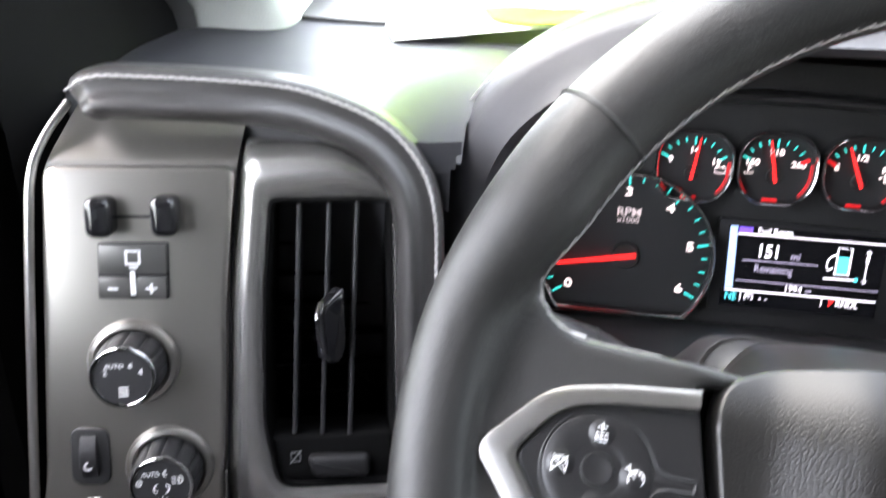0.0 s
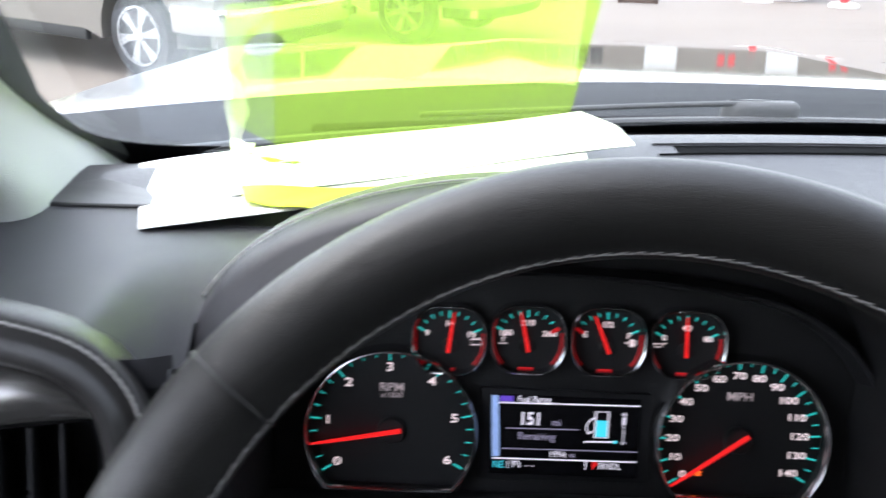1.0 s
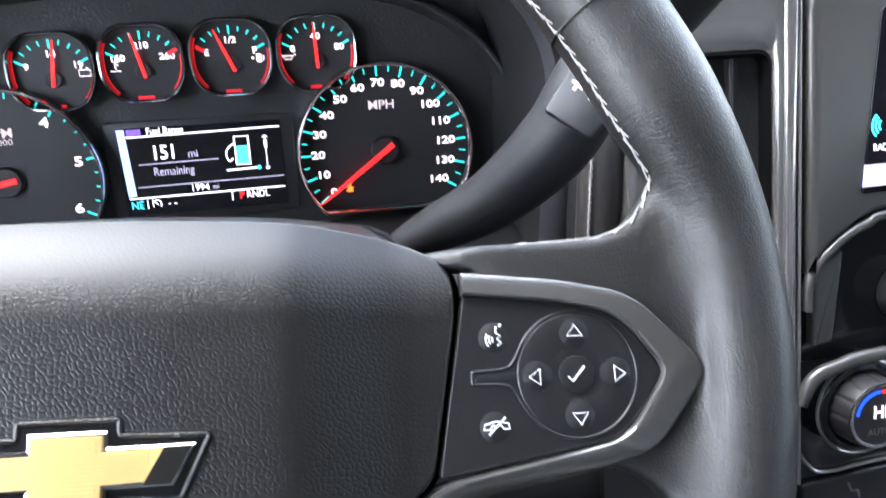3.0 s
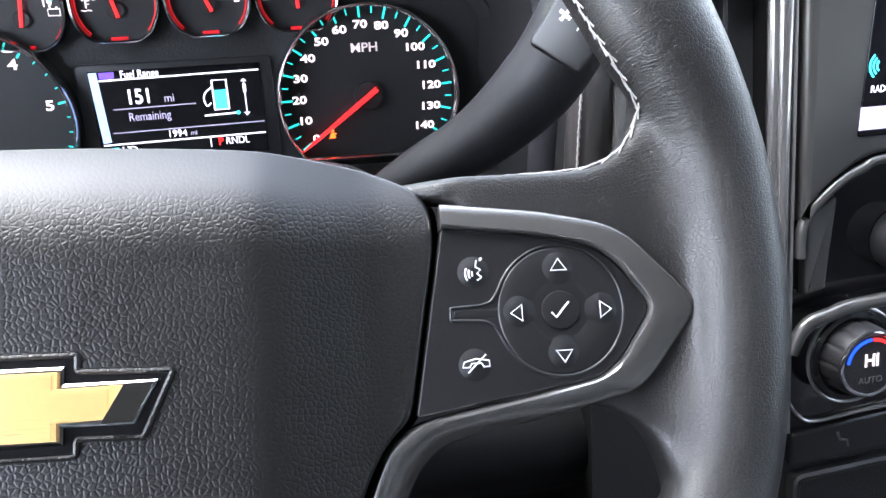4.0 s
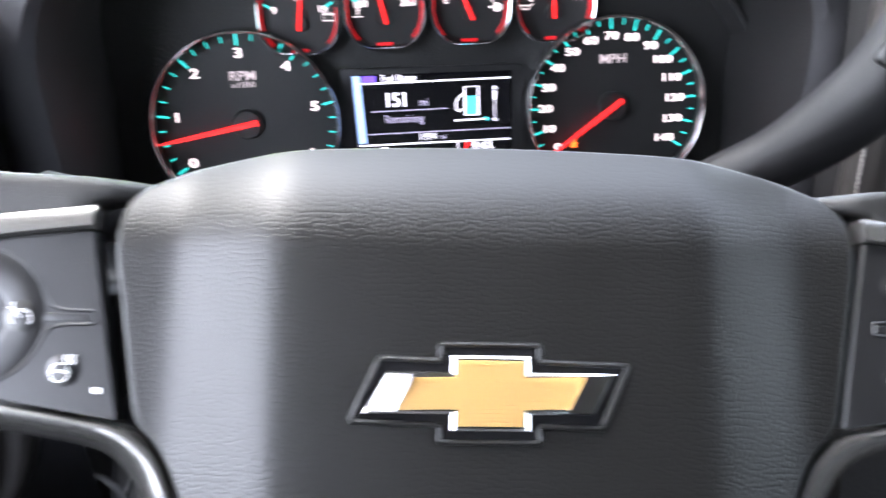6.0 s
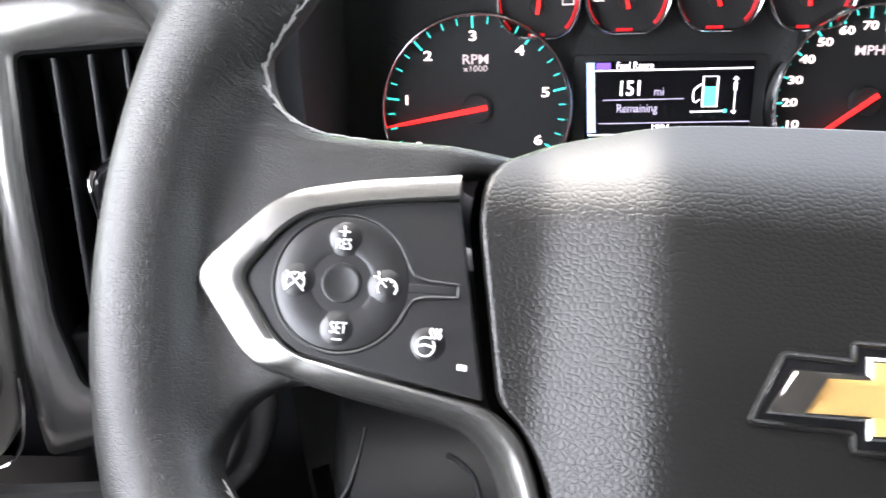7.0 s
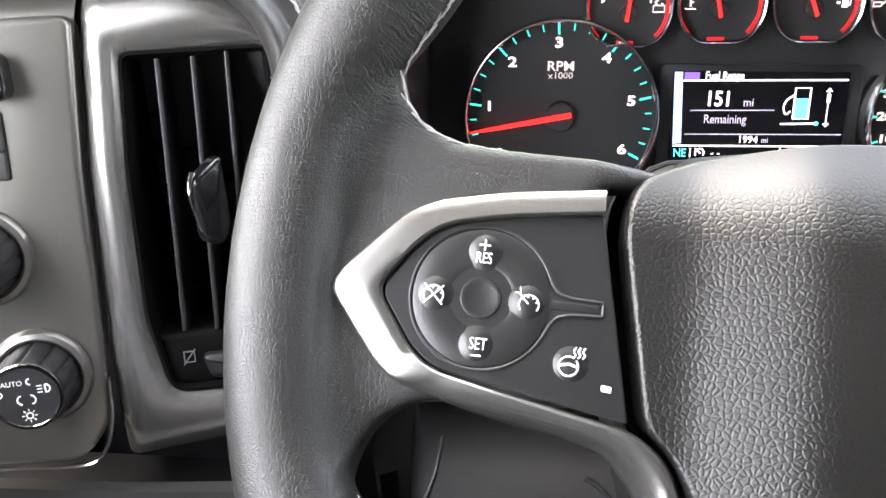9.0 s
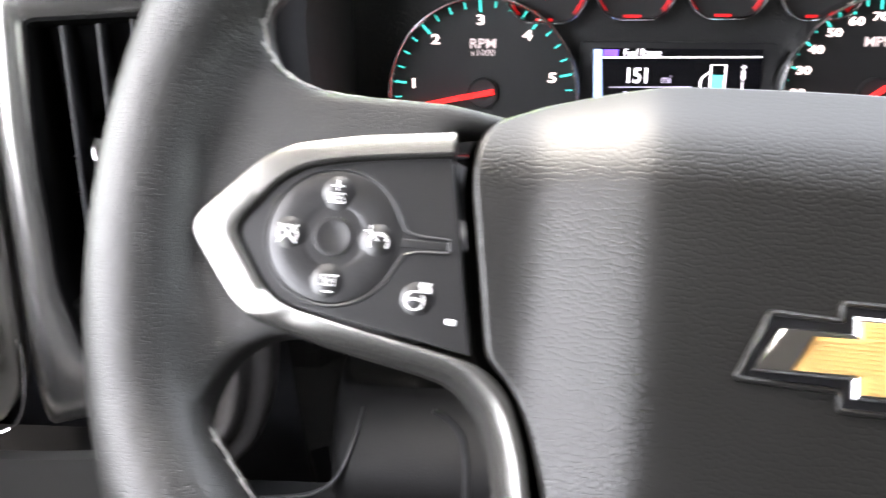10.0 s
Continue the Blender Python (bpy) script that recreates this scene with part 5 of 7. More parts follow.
    for a, b in zip(run[4:-20], run[5:-19]):
        line.append(a - (b - a).normalized().cross(face) * 0.0046 + face * 0.0057)
    stitches(bm, line, lambda p: face, 0.0011, 0.0046, 0.10)
    part("stitching", bm, THREAD, roll, "light grey stitching")
    # trim that closes the dash end towards the door, shade put into its colour
    bm = bmesh.new()
    edge = curve([(-0.400, 0.135, 0), (-0.392, 0.160, 0), (-0.386, 0.200, 0), (-0.384, 0.250, 0), (-0.368, 0.294, 0), (-0.340, 0.322, 0)], 5)
    skin(bm, [[(p.x - out, p.y, z) for p in edge] for z, out in ((0.80, 0.0), (1.30, 0.0), (1.352, 0.001), (1.375, 0.004), (1.41, 0.013), (1.45, 0.026), (1.452, 0.040), (1.30, 0.030), (0.80, 0.030))], False)
    part("end_trim", bm, SHADE, top, "near-black end trim beside the door, shade in its colour", 80)
    # right roll beside the centre stack
    bm = bmesh.new()
    rp = curve([(0.212, 0.165, 1.20), (0.213, 0.176, 1.30), (0.219, 0.186, 1.350), (0.232, 0.192, 1.378), (0.262, 0.195, 1.392), (0.33, 0.196, 1.396), (0.62, 0.196, 1.396)], 8)
    sweep(bm, rp, oval(0.012, 0.012, 14), up=(0, -1, 0.2))
    roll = part("centre_roll", bm, ROLL, top, "stitched black leather roll", 80)
    bm = bmesh.new()
    stitches(bm, [p + Vector((-0.009, -0.009, 0.002)) for p in rp[:30]], lambda p: Vector((-0.6, -0.7, 0.2)), 0.0009, 0.0045, 0.10)
    part("stitching", bm, THREAD, roll, "light grey stitching")
    return top


dashboard()


# ---- switch panel left of the wheel ----
def knob(name, parent, x, y, r, h, material, label="", collar=None):
    """A fluted turning knob with a collar, a printed face and a bright edge."""
    bm = bmesh.new()
    lathe(bm, [(r * 1.42, 0.0), (r * 1.42, 0.0012), (r * 1.34, 0.0034), (r * 1.20, 0.0040), (r * 1.10, 0.0028), (r * 1.10, 0.0)], 56, x, y)
    k = part(name, bm, collar or PEWTER, parent, label)
    bm = bmesh.new()
    lathe(bm, [(r * 1.08, 0.001), (r * 1.06, h * 0.5), (r * 1.02, h - 0.002), (r * 0.98, h - 0.0004), (r * 0.90, h)], 96, x, y, 12, 0.0009, (0, 2))
    part("grip", bm, material, k)
    bm = bmesh.new()
    band(bm, arc(x, y, r * 0.965, 0, 360, 56)[:-1], arc(x, y, r * 0.86, 0, 360, 56)[:-1], h - 0.001, h + 0.0006, 0.0003, 72)
    part("bright_ring", bm, CHROME, k, "thin bright ring")
    bm = bmesh.new()
    lathe(bm, [(r * 0.86, h - 0.001), (r * 0.85, h + 0.0001), (0.0003, h + 0.0002)], 48, x, y)
    part("knob_face", bm, BLACK, k)
    return k


def switch_panel():
    top = thing("switch_panel", "pewter switch panel with two turning knobs and hitch brake switches", "switch panel", PANEL)
    bm = bmesh.new()
    plate = fillet(mm([(-100, 18, 6), (-14.6, 17, 6), (-21.6, -44, 20), (-24.6, -104, 20), (-28.4, -156, 8), (-42, -174, 9), (-119, -167, 6), (-112, -140, 20)]), 0.002, 5)
    prism(bm, plate, -0.012, 0.0, 0.0028, 4)
    part("plate", bm, PEWTER, top, "pewter coloured plate")
    bm = bmesh.new()
    brow = curve([(0.010, -0.0052, 0), (0.0175, -0.0052, 0), (0.0215, -0.0070, 0), (0.0270, -0.0115, 0), (0.0340, -0.0185, 0), (0.0420, -0.0270, 0), (0.0480, -0.035, 0)], 4)
    skin(bm, [[(-0.1015 + 0.30 * max(0.0, p.x - 0.012) * 1.15, p.x, p.y), (-0.0152 + 0.17 * max(0.0, p.x - 0.010), p.x, p.y)] for p in brow], False)
    part("brow", bm, PEWTER, top, "pewter upper edge that bends back", 180)
    bm = bmesh.new()
    sweep(bm, curve([(-0.090, 0.046, -0.014), (-0.0985, 0.032, -0.007), (-0.1045, 0.016, -0.002), (-0.1075, -0.010, 0.0), (-0.1130, -0.080, 0.0), (-0.1190, -0.165, 0.0)], 8), oval(0.0022, 0.0022, 10))
    part("edge_strip", bm, SILVER, top, "bright silver edge strip")
    bm = bmesh.new()
    sweep(bm, curve([(-0.0260, -0.135, -0.001), (-0.0275, -0.152, -0.001), (-0.0330, -0.170, -0.001), (-0.0440, -0.1765, -0.001), (-0.075, -0.1735, -0.001), (-0.120, -0.170, -0.001)], 7), oval(0.0010, 0.0012, 8))
    part("bottom_strip", bm, CHROME, top, "thin chrome line")
    # brake gain squeeze: two rounded pads on a slot
    bm = bmesh.new()
    stroke(bm, [(-0.070, -0.0055), (-0.052, -0.0058)], 0.0014, -0.001, 0.0002)
    part("slide_slot", bm, BLACK, top)
    for x in (-0.0745, -0.0460):
        bm = bmesh.new()
        prism(bm, fillet(mm([(-6.0, 9.2), (6.0, 9.2), (6.0, -9.2), (-6.0, -9.2)]), 0.0048, 6), 0.0, 0.0120, 0.0035, 4)
        bm.transform(Matrix.Translation((x, -0.0045, 0)))
        part("slide_pad", bm, GLOSS, top, "rounded black slide pad")
    bm = bmesh.new()
    prism(bm, fillet(mm([(-78.2, -17.2), (-46.2, -17.8), (-47.6, -45.4), (-79.6, -44.4)]), 0.0015, 3), -0.002, 0.0004, 0.0003)
    sw = part("switch_frame", bm, BLACK, top)
    for k, pts in enumerate(([(-77.4, -18.1), (-47.0, -18.7), (-47.8, -33.0), (-78.4, -32.4)], [(-78.4, -33.4), (-64.2, -33.7), (-64.8, -44.4), (-79.0, -43.9)], [(-61.8, -33.8), (-47.8, -34.0), (-48.4, -44.9), (-62.2, -44.5)])):
        bm = bmesh.new()
        prism(bm, fillet(mm(pts), 0.0010, 3), 0.0, 0.0022, 0.0006)
        part("push_key", bm, DUSK, sw, "dark pewter push key")
    z = 0.0023
    bm = bmesh.new()
    stroke(bm, [(-0.0655, -0.0215), (-0.0595, -0.0215), (-0.0595, -0.0275), (-0.0655, -0.0275)], 0.0013, z, z + 0.0002, True)
    stroke(bm, [(-0.0645, -0.0292), (-0.0605, -0.0292)], 0.0010, z, z + 0.0002)
    part("symbol", bm, PRINT, sw, "white trailer symbol")
    bm = bmesh.new()
    stroke(bm, [(-0.0631, -0.0310), (-0.0632, -0.0425)], 0.0020, z - 0.0014, z + 0.0004)
    part("level_lamp", bm, PRINT, sw)
    bm = bmesh.new()
    stroke(bm, [(-0.0745, -0.0392), (-0.0700, -0.0393)], 0.0010, z, z + 0.0002)
    part("symbol", bm, PRINT, sw)
    bm = bmesh.new()
    stroke(bm, [(-0.0575, -0.0395), (-0.0525, -0.0397)], 0.0010, z, z + 0.0002)
    stroke(bm, [(-0.0550, -0.0372), (-0.0550, -0.0420)], 0.0010, z, z + 0.0003)
    part("symbol", bm, PRINT, sw)
    # drive mode knob and lamp knob
    a = knob("drive_knob", top, -0.0660, -0.0760, 0.0150, 0.0215, BLACK, "fluted black drive mode knob")
    b = knob("lamp_knob", top, -0.0525, -0.1305, 0.0150, 0.0215, BLACK, "fluted black headlamp knob")
    zz = 0.0219
    x, y = -0.0660, -0.0760
    for s, px, py, size in (("2", -7.6, 2.6, 4.0), ("AUTO", -3.4, 5.6, 3.0), ("4", 3.6, 5.4, 4.0), ("4", 8.0, 2.4, 4.0)):
        text("print", s, size / 1000, a, PRINT, x + px / 1000, y + py / 1000, zz, 1.0)
    bm = bmesh.new()
    for q in (-5.0, -6.8, -8.6):
        stroke(bm, [(x - 0.0022, y + q / 1000), (x + 0.0022, y + (q + 0.3) / 1000)], 0.0007, zz - 0.0001, zz + 0.0001)
    part("print", bm, PRINT, a)
    x, y = -0.0525, -0.1305
    text("print", "AUTO", 0.0030, b, PRINT, x - 0.0045, y + 0.0062, zz, 1.0)
    bm = bmesh.new()
    stroke(bm, arc(x + 0.0080, y + 0.0030, 0.0018, -90, 90, 8) + [(x + 0.0080, y + 0.0030)], 0.0006, zz - 0.0001, zz + 0.0001, True)
    for q in (0.0016, 0.0030, 0.0044):
        stroke(bm, [(x + 0.0048, y + q), (x + 0.0068, y + q)], 0.0004, zz - 0.0001, zz + 0.0001)
    stroke(bm, arc(x + 0.0026, y + 0.0066, 0.0013, 90, 270, 8), 0.0006, zz - 0.0001, zz + 0.0001)
    stroke(bm, arc(x - 0.0100, y + 0.0020, 0.0012, 0, 360, 10)[:-1], 0.0005, zz - 0.0001, zz + 0.0001, True)
    part("print", bm, PRINT, b, "white lamp symbols")
    bm = bmesh.new()
    for q in (-0.0014, 0.0014):
        stroke(bm, arc(x + q * 1.1, y - 0.0012, 0.0020, 100 if q < 0 else -80, 260 if q < 0 else 80, 8), 0.0006, zz - 0.0001, zz + 0.0001)
    stroke(bm, arc(x, y - 0.0082, 0.0013, 0, 360, 10)[:-1], 0.0006, zz - 0.0001, zz + 0.0001, True)
    for k in range(8):
        c, s = math.cos(k * math.pi / 4), math.sin(k * math.pi / 4)
        stroke(bm, [(x + 0.0020 * c, y - 0.0082 + 0.0020 * s), (x + 0.0030 * c, y - 0.0082 + 0.0030 * s)], 0.0004, zz - 0.0001, zz + 0.0001)
    part("print", bm, PRINT, b, "white lamp symbols")
    # dimmer thumbwheel
    bm = bmesh.new()
    prism(bm, fillet(mm([(-98, -108), (-80, -109), (-81, -139), (-99.5, -138)]), 0.006, 5), -0.002, 0.0012, 0.0010)
    tw = part("dimmer", bm, MATT, top, "dimmer thumbwheel in a dark recess")
    bm = bmesh.new()
    n = 26
    rings = []
    for xx in (-0.0040, -0.0036, 0.0036, 0.0040):
        r = 0.0145 if abs(xx) > 0.0038 else 0.0155
        rings.append([(xx - 0.0900, -0.1235 + r * math.cos(2 * math.pi * j / n), -0.0070 + r * 0.75 * math.sin(2 * math.pi * j / n)) for j in range(n)])
    skin(bm, rings, True, True, True)
    part("thumbwheel", bm, BLACK, tw)
    bm = bmesh.new()
    stroke(bm, [(-0.0935, -0.1470), (-0.0870, -0.1472)], 0.0022, -0.0002, 0.0006)
    stroke(bm, arc(-0.0900, -0.1270, 0.0018, 90, 330, 8), 0.0006, 0.0044, 0.0048)
    part("symbol", bm, PRINT, tw)
    return top


def air_vent(name, m, outer, hole, vanes, depth, rim_mat, label, soft, bars, dip=0.0):
    top = thing(name, label, "air vent", m)
    bm = bmesh.new()
    o, i = resample(outer, 160), resample(hole, 160)
    c = sum((Vector(p) for p in i), Vector((0, 0))) / 160
    turn = lambda p: math.atan2(p[1] - c.y, p[0] - c.x)
    first = min(range(160), key=lambda k: abs(turn(i[k]) - turn(o[0])))
    j = i[first:] + i[:first]
    rings = []
    for f, h in ((0.0, -0.024), (0.0, -0.0110), (0.04, -0.0080), (0.12, -0.0048), (0.24, -0.0022), (0.40, -0.0005), (0.60, 0.0), (0.80, -0.0008), (0.93, -0.0022), (1.0, -0.0042), (1.0, -0.020)):
        h = h * soft if 0 < f < 0.5 or -0.012 < h < -0.01 else h
        rings.append([(p[0] + (q[0] - p[0]) * f, p[1] + (q[1] - p[1]) * f, h - dip * (max(0.0, -0.135 - p[1] - (q[1] - p[1]) * f) ** 2 + 1.6 * max(0.0, p[1] + (q[1] - p[1]) * f - 0.004) ** 2 - 1.8 * max(0.0, p[1] + (q[1] - p[1]) * f - 0.002) * min(0.045, max(0.0, p[0] + (q[0] - p[0]) * f + 0.008)))) for p, q in zip(o, j)])
    skin(bm, rings)
    part("bezel", bm, rim_mat, top, "smoked silver bezel" if rim_mat is SMOKE else "")
    # duct and louvres: near-black colour stands in for shade deep inside
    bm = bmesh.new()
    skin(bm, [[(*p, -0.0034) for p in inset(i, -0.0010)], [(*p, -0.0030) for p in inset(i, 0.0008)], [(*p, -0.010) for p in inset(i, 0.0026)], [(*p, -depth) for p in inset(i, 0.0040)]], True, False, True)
    part("duct", bm, SHADE, top, "near-black duct with its inner shade put into the colour")
    for x0, x1, y0, y1 in vanes:
        bm = bmesh.new()
        prism(bm, fillet([(-0.0011, 0.0), (0.0011, 0.0), (0.0014, -0.03), (-0.0014, -0.03)], 0.0008, 3), 0.0, 1.0)
        h = y0 - y1
        bm.transform(Matrix(((1, 0, (x0 - x1) / 1.0, x1), (0, 0, h, y1), (0, 1, 0, -0.006), (0, 0, 0, 1))))
        part("vane", bm, BLACK, top)
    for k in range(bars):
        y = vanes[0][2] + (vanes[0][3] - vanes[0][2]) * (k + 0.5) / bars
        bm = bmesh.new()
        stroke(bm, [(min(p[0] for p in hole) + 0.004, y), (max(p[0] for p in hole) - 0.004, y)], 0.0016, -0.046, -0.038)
        part("louvre", bm, SHADE, top)
    return top


def left_vent():
    outer = fillet(mm([(-11.5, 30, 4), (30, 27, 8), (52, 17, 10), (61, 3, 8), (66, -22, 5), (67, -178, 8), (-30, -188, 4), (-27, -158, 4), (-23.5, -104, 0), (-20.5, -44, 0), (-13.5, 17, 0)]), 0.004, 5)
    hole = fillet(mm([(0.5, 1.0, 4), (58.5, 0.5, 4), (59.5, -148.0, 6), (-0.5, -147.5, 9), (-6.5, -112, 6), (-4.0, -45, 0)]), 0.004, 6)
    v = mm([(14.0, 8.0, -2, -120), (28.3, 22.0, -2, -121), (42.0, 36.0, -1, -122)])
    top = air_vent("air_vent", PANEL, outer, hole, v, 0.055, SMOKE, "tall dash air vent with upright vanes in a smoked silver bezel", 1.0, 7, 6.0)
    # handle on the middle vane
    bm = bmesh.new()
    prism(bm, fillet(mm([(-7, 15, 4), (7, 24, 3), (8, -7, 4), (3, -15, 4), (-5, -12, 4)]), 0.003, 4), -0.0032, 0.0032, 0.0018)
    bm.transform(Matrix.Translation((0.0275, -0.066, 0.001)) @ Matrix.Rotation(radians(38), 4, "Y"))
    hd = part("vane_handle", bm, GLOSS, top, "black vane handle with a bright tip")
    bm = bmesh.new()
    sweep(bm, curve([(0.0232, -0.0480, 0.0060), (0.0218, -0.0530, 0.0085), (0.0220, -0.0620, 0.0090), (0.0238, -0.0720, 0.0080)], 6), lambda t: oval(0.0013 * (1.2 - 0.8 * t), 0.0010, 8))
    part("bright_tip", bm, CHROME, hd)
    # bottom shelf, near-black in place of its shade, with the shut-off wheel
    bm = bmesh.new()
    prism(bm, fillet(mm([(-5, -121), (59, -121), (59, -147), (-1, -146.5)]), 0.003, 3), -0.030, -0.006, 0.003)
    sh = part("shelf", bm, SHADE, top)
    bm = bmesh.new()
    prism(bm, fillet(mm([(14, -131), (46, -132), (46, -144), (17, -143)]), 0.004, 5), -0.010, -0.001, 0.003)
    part("shutoff_wheel", bm, SATIN, sh, "dark grey shut-off thumbwheel")
    bm = bmesh.new()
    stroke(bm, [(0.0060, -0.1300), (0.0105, -0.1300), (0.0105, -0.1350), (0.0060, -0.1350)], 0.0005, -0.0058, -0.0052, True)
    stroke(bm, [(0.0055, -0.1360), (0.0112, -0.1290)], 0.0005, -0.0058, -0.0050)
    part("symbol", bm, GREYP, sh)


switch_panel()
left_vent()


# ---- column and levers ----
def column():
    top = thing("steering_column", "matt black steering column cover", "steering column", WHEEL)
    sec = lambda w, u, d: fillet([(-w * 0.92, u), (w * 0.92, u), (w * 1.02, u - 0.03), (w * 0.78, -d * 0.5), (w * 0.55, -d), (-w * 0.55, -d), (-w * 0.78, -d * 0.5), (-w * 1.02, u - 0.03)], 0.022, 4)
    bm = bmesh.new()
    rings = []
    for h, w, u, d, dy in ((-0.066, 0.070, 0.070, 0.080, 0.0), (-0.074, 0.088, 0.078, 0.088, 0.0), (-0.086, 0.094, 0.084, 0.094, 0.002), (-0.12, 0.098, 0.086, 0.100, 0.006), (-0.18, 0.098, 0.082, 0.105, 0.010), (-0.26, 0.096, 0.070, 0.110, 0.012)):
        rings.append([(x, y + dy - 0.022, h) for x, y in sec(w, u, d)])
    skin(bm, rings, True, True, True)
    part("shroud", bm, SATIN, top, "matt black two-piece shroud")
    bm = bmesh.new()
    sweep(bm, [(x, y - 0.020, -0.0865) for x, y in sec(0.0945, 0.0842, 0.0945)], oval(0.0012, 0.0016, 6), True)
    part("shroud_seam", bm, BLACK, top)
    bm = bmesh.new()
    prism(bm, [(-0.0036, 0.0), (0.0036, 0.0), (0.0, 0.0060)], 0.0, 0.0005)
    bm.transform(Matrix.Translation((-0.033, 0.0665, -0.095)) @ Matrix.Rotation(radians(-80), 4, "X"))
    part("mark", bm, PRINT, top, "small white triangle mark")
    # shift lever
    lever = thing("shift_lever", "black column shift lever with plus and minus keys", "gear lever", CAR)
    path = curve([(0.090, 0.166, 1.222), (0.100, 0.156, 1.246), (0.120, 0.144, 1.266), (0.144, 0.128, 1.287), (0.166, 0.115, 1.316), (0.181, 0.110, 1.346), (0.199, 0.106, 1.370)], 8)
    bm = bmesh.new()
    sweep(bm, path, lambda t: oval(0.0088 + 0.0072 * min(1, max(0, (t - 0.20) / 0.45)), 0.0085 + 0.0058 * min(1, max(0, (t - 0.20) / 0.45)), 20), up=(-0.3, -0.9, 0.3))
    part("arm", bm, SATIN, lever, "smooth black arm", 80)
    bm = bmesh.new()
    d = (Vector((0.232, 0.101, 1.411)) - Vector((0.199, 0.106, 1.370)))
    p = Vector((0.199, 0.106, 1.370))
    sweep(bm, [p - d * 0.05, p, p + d * 0.5, p + d * 0.9, p + d], lambda t: [(x * q, y * q) for q in ((0.97, 1.0, 1.02, 1.0, 0.93)[round(t * 4)],) for x, y in oval(0.0168, 0.0150, 20)], up=(-0.3, -0.9, 0.3))
    cap = part("end_cap", bm, SATIN, lever, "matt black end cap", 50)
    bm = bmesh.new()
    sweep(bm, [p + d * 0.70, p + d * 0.72], oval(0.0173, 0.0155, 20), up=(-0.3, -0.9, 0.3))
    part("cap_joint", bm, MATT, cap)
    # key pod with plus, slash and minus
    u = d.normalized()
    nrm = Vector((-0.30, -0.88, 0.36))
    nrm = (nrm - u * nrm.dot(u)).normalized()
    side = u.cross(nrm)
    def plate(o, pts, z0, z1, bev):
        b = bmesh.new()
        prism(b, fillet(mm(pts), 0.003, 4), z0, z1, bev)
        m = Matrix((side, u, nrm)).transposed().to_4x4()
        m.translation = o
        b.transform(m)
        return b, m
    o = Vector((0.1770, 0.1090, 1.3380))
    b, m = plate(o, [(-13, 13), (12, 10), (13, -12), (-9, -16)], 0.010, 0.0160, 0.0015)
    pod = part("key_pod", b, KEY, lever, "black plus and minus key")
    b = bmesh.new()
    stroke(b, [(-0.0078, 0.0005), (-0.0028, 0.0005)], 0.0013, 0.0160, 0.0163)
    stroke(b, [(-0.0053, 0.0030), (-0.0053, -0.0020)], 0.0013, 0.0160, 0.0164)
    stroke(b, [(0.0016, -0.0010), (0.0010, 0.0043)], 0.0006, 0.0160, 0.0163)
    stroke(b, [(0.0080, -0.0008), (0.0080, 0.0040)], 0.0012, 0.0160, 0.0163)
    b.transform(m)
    part("symbol", b, PRINT, pod)
    o = p + d * 0.40
    b, m = plate(o, [(-7, 8), (7, 8), (7, -8), (-7, -8)], 0.012, 0.0162, 0.001)
    key = part("tow_key", b, KEY, lever, "black key with a white lorry symbol")
    b = bmesh.new()
    for q in ((-0.0018, -0.0045), (-0.0018, 0.0002)):
        stroke(b, [q, (q[0], q[1] + 0.0040)], 0.0022, 0.0162, 0.0165)
    stroke(b, [(-0.0004, 0.0040), (-0.0004, -0.0046)], 0.0005, 0.0162, 0.0166)
    for q in (-0.0036, -0.0018, 0.0026):
        stroke(b, arc(0.0007, q, 0.0004, 0, 330, 8), 0.0005, 0.0162, 0.0166)
    stroke(b, [(-0.0022, 0.0052), (-0.0012, 0.0062)], 0.0018, 0.0162, 0.0165)
    b.transform(m)
    part("symbol", b, PRINT, key)
    # turn signal lever on the other side
    stalk = thing("signal_lever", "black turn signal lever with a printed end", "signal lever", CAR)
    bm = bmesh.new()
    sweep(bm, curve([(-0.060, 0.150, 1.225), (-0.090, 0.135, 1.250), (-0.115, 0.122, 1.272), (-0.132, 0.114, 1.284)], 8), lambda t: oval(0.0075 + 0.004 * t, 0.0070 + 0.004 * t, 16), up=(0.3, -0.9, 0.3))
    part("arm", bm, SATIN, stalk, smooth=80)
    bm = bmesh.new()
    e0, e1 = Vector((-0.129, 0.1155, 1.2805)), Vector((-0.153, 0.107, 1.292))
    sweep(bm, [e0, e0.lerp(e1, 0.1), e0.lerp(e1, 0.9), e1], lambda t: oval(0.0125 - 0.002 * (abs(t - 0.5) > 0.4), 0.0118 - 0.002 * (abs(t - 0.5) > 0.4), 20), up=(0.3, -0.9, 0.3))
    end = part("end_cap", bm, SATIN, stalk, "matt black end cap", 50)
    bm = bmesh.new()
    o = e0.lerp(e1, 0.5)
    ux = (e1 - e0).normalized()
    nz = Vector((0.3, -0.6, 0.75))
    nz = (nz - ux * nz.dot(ux)).normalized()
    for k in range(3):
        stroke(bm, arc(0, 0, 0.0016 + 0.0016 * k, 50, 130, 8), 0.0005, 0.0121, 0.0126)
    stroke(bm, [(-0.004, -0.0025), (0.004, -0.0025)], 0.0006, 0.0121, 0.0126)
    mt = Matrix((ux, nz.cross(ux), nz)).transposed().to_4x4()
    mt.translation = o
    bm.transform(mt)
    part("symbol", bm, PRINT, end)


column()


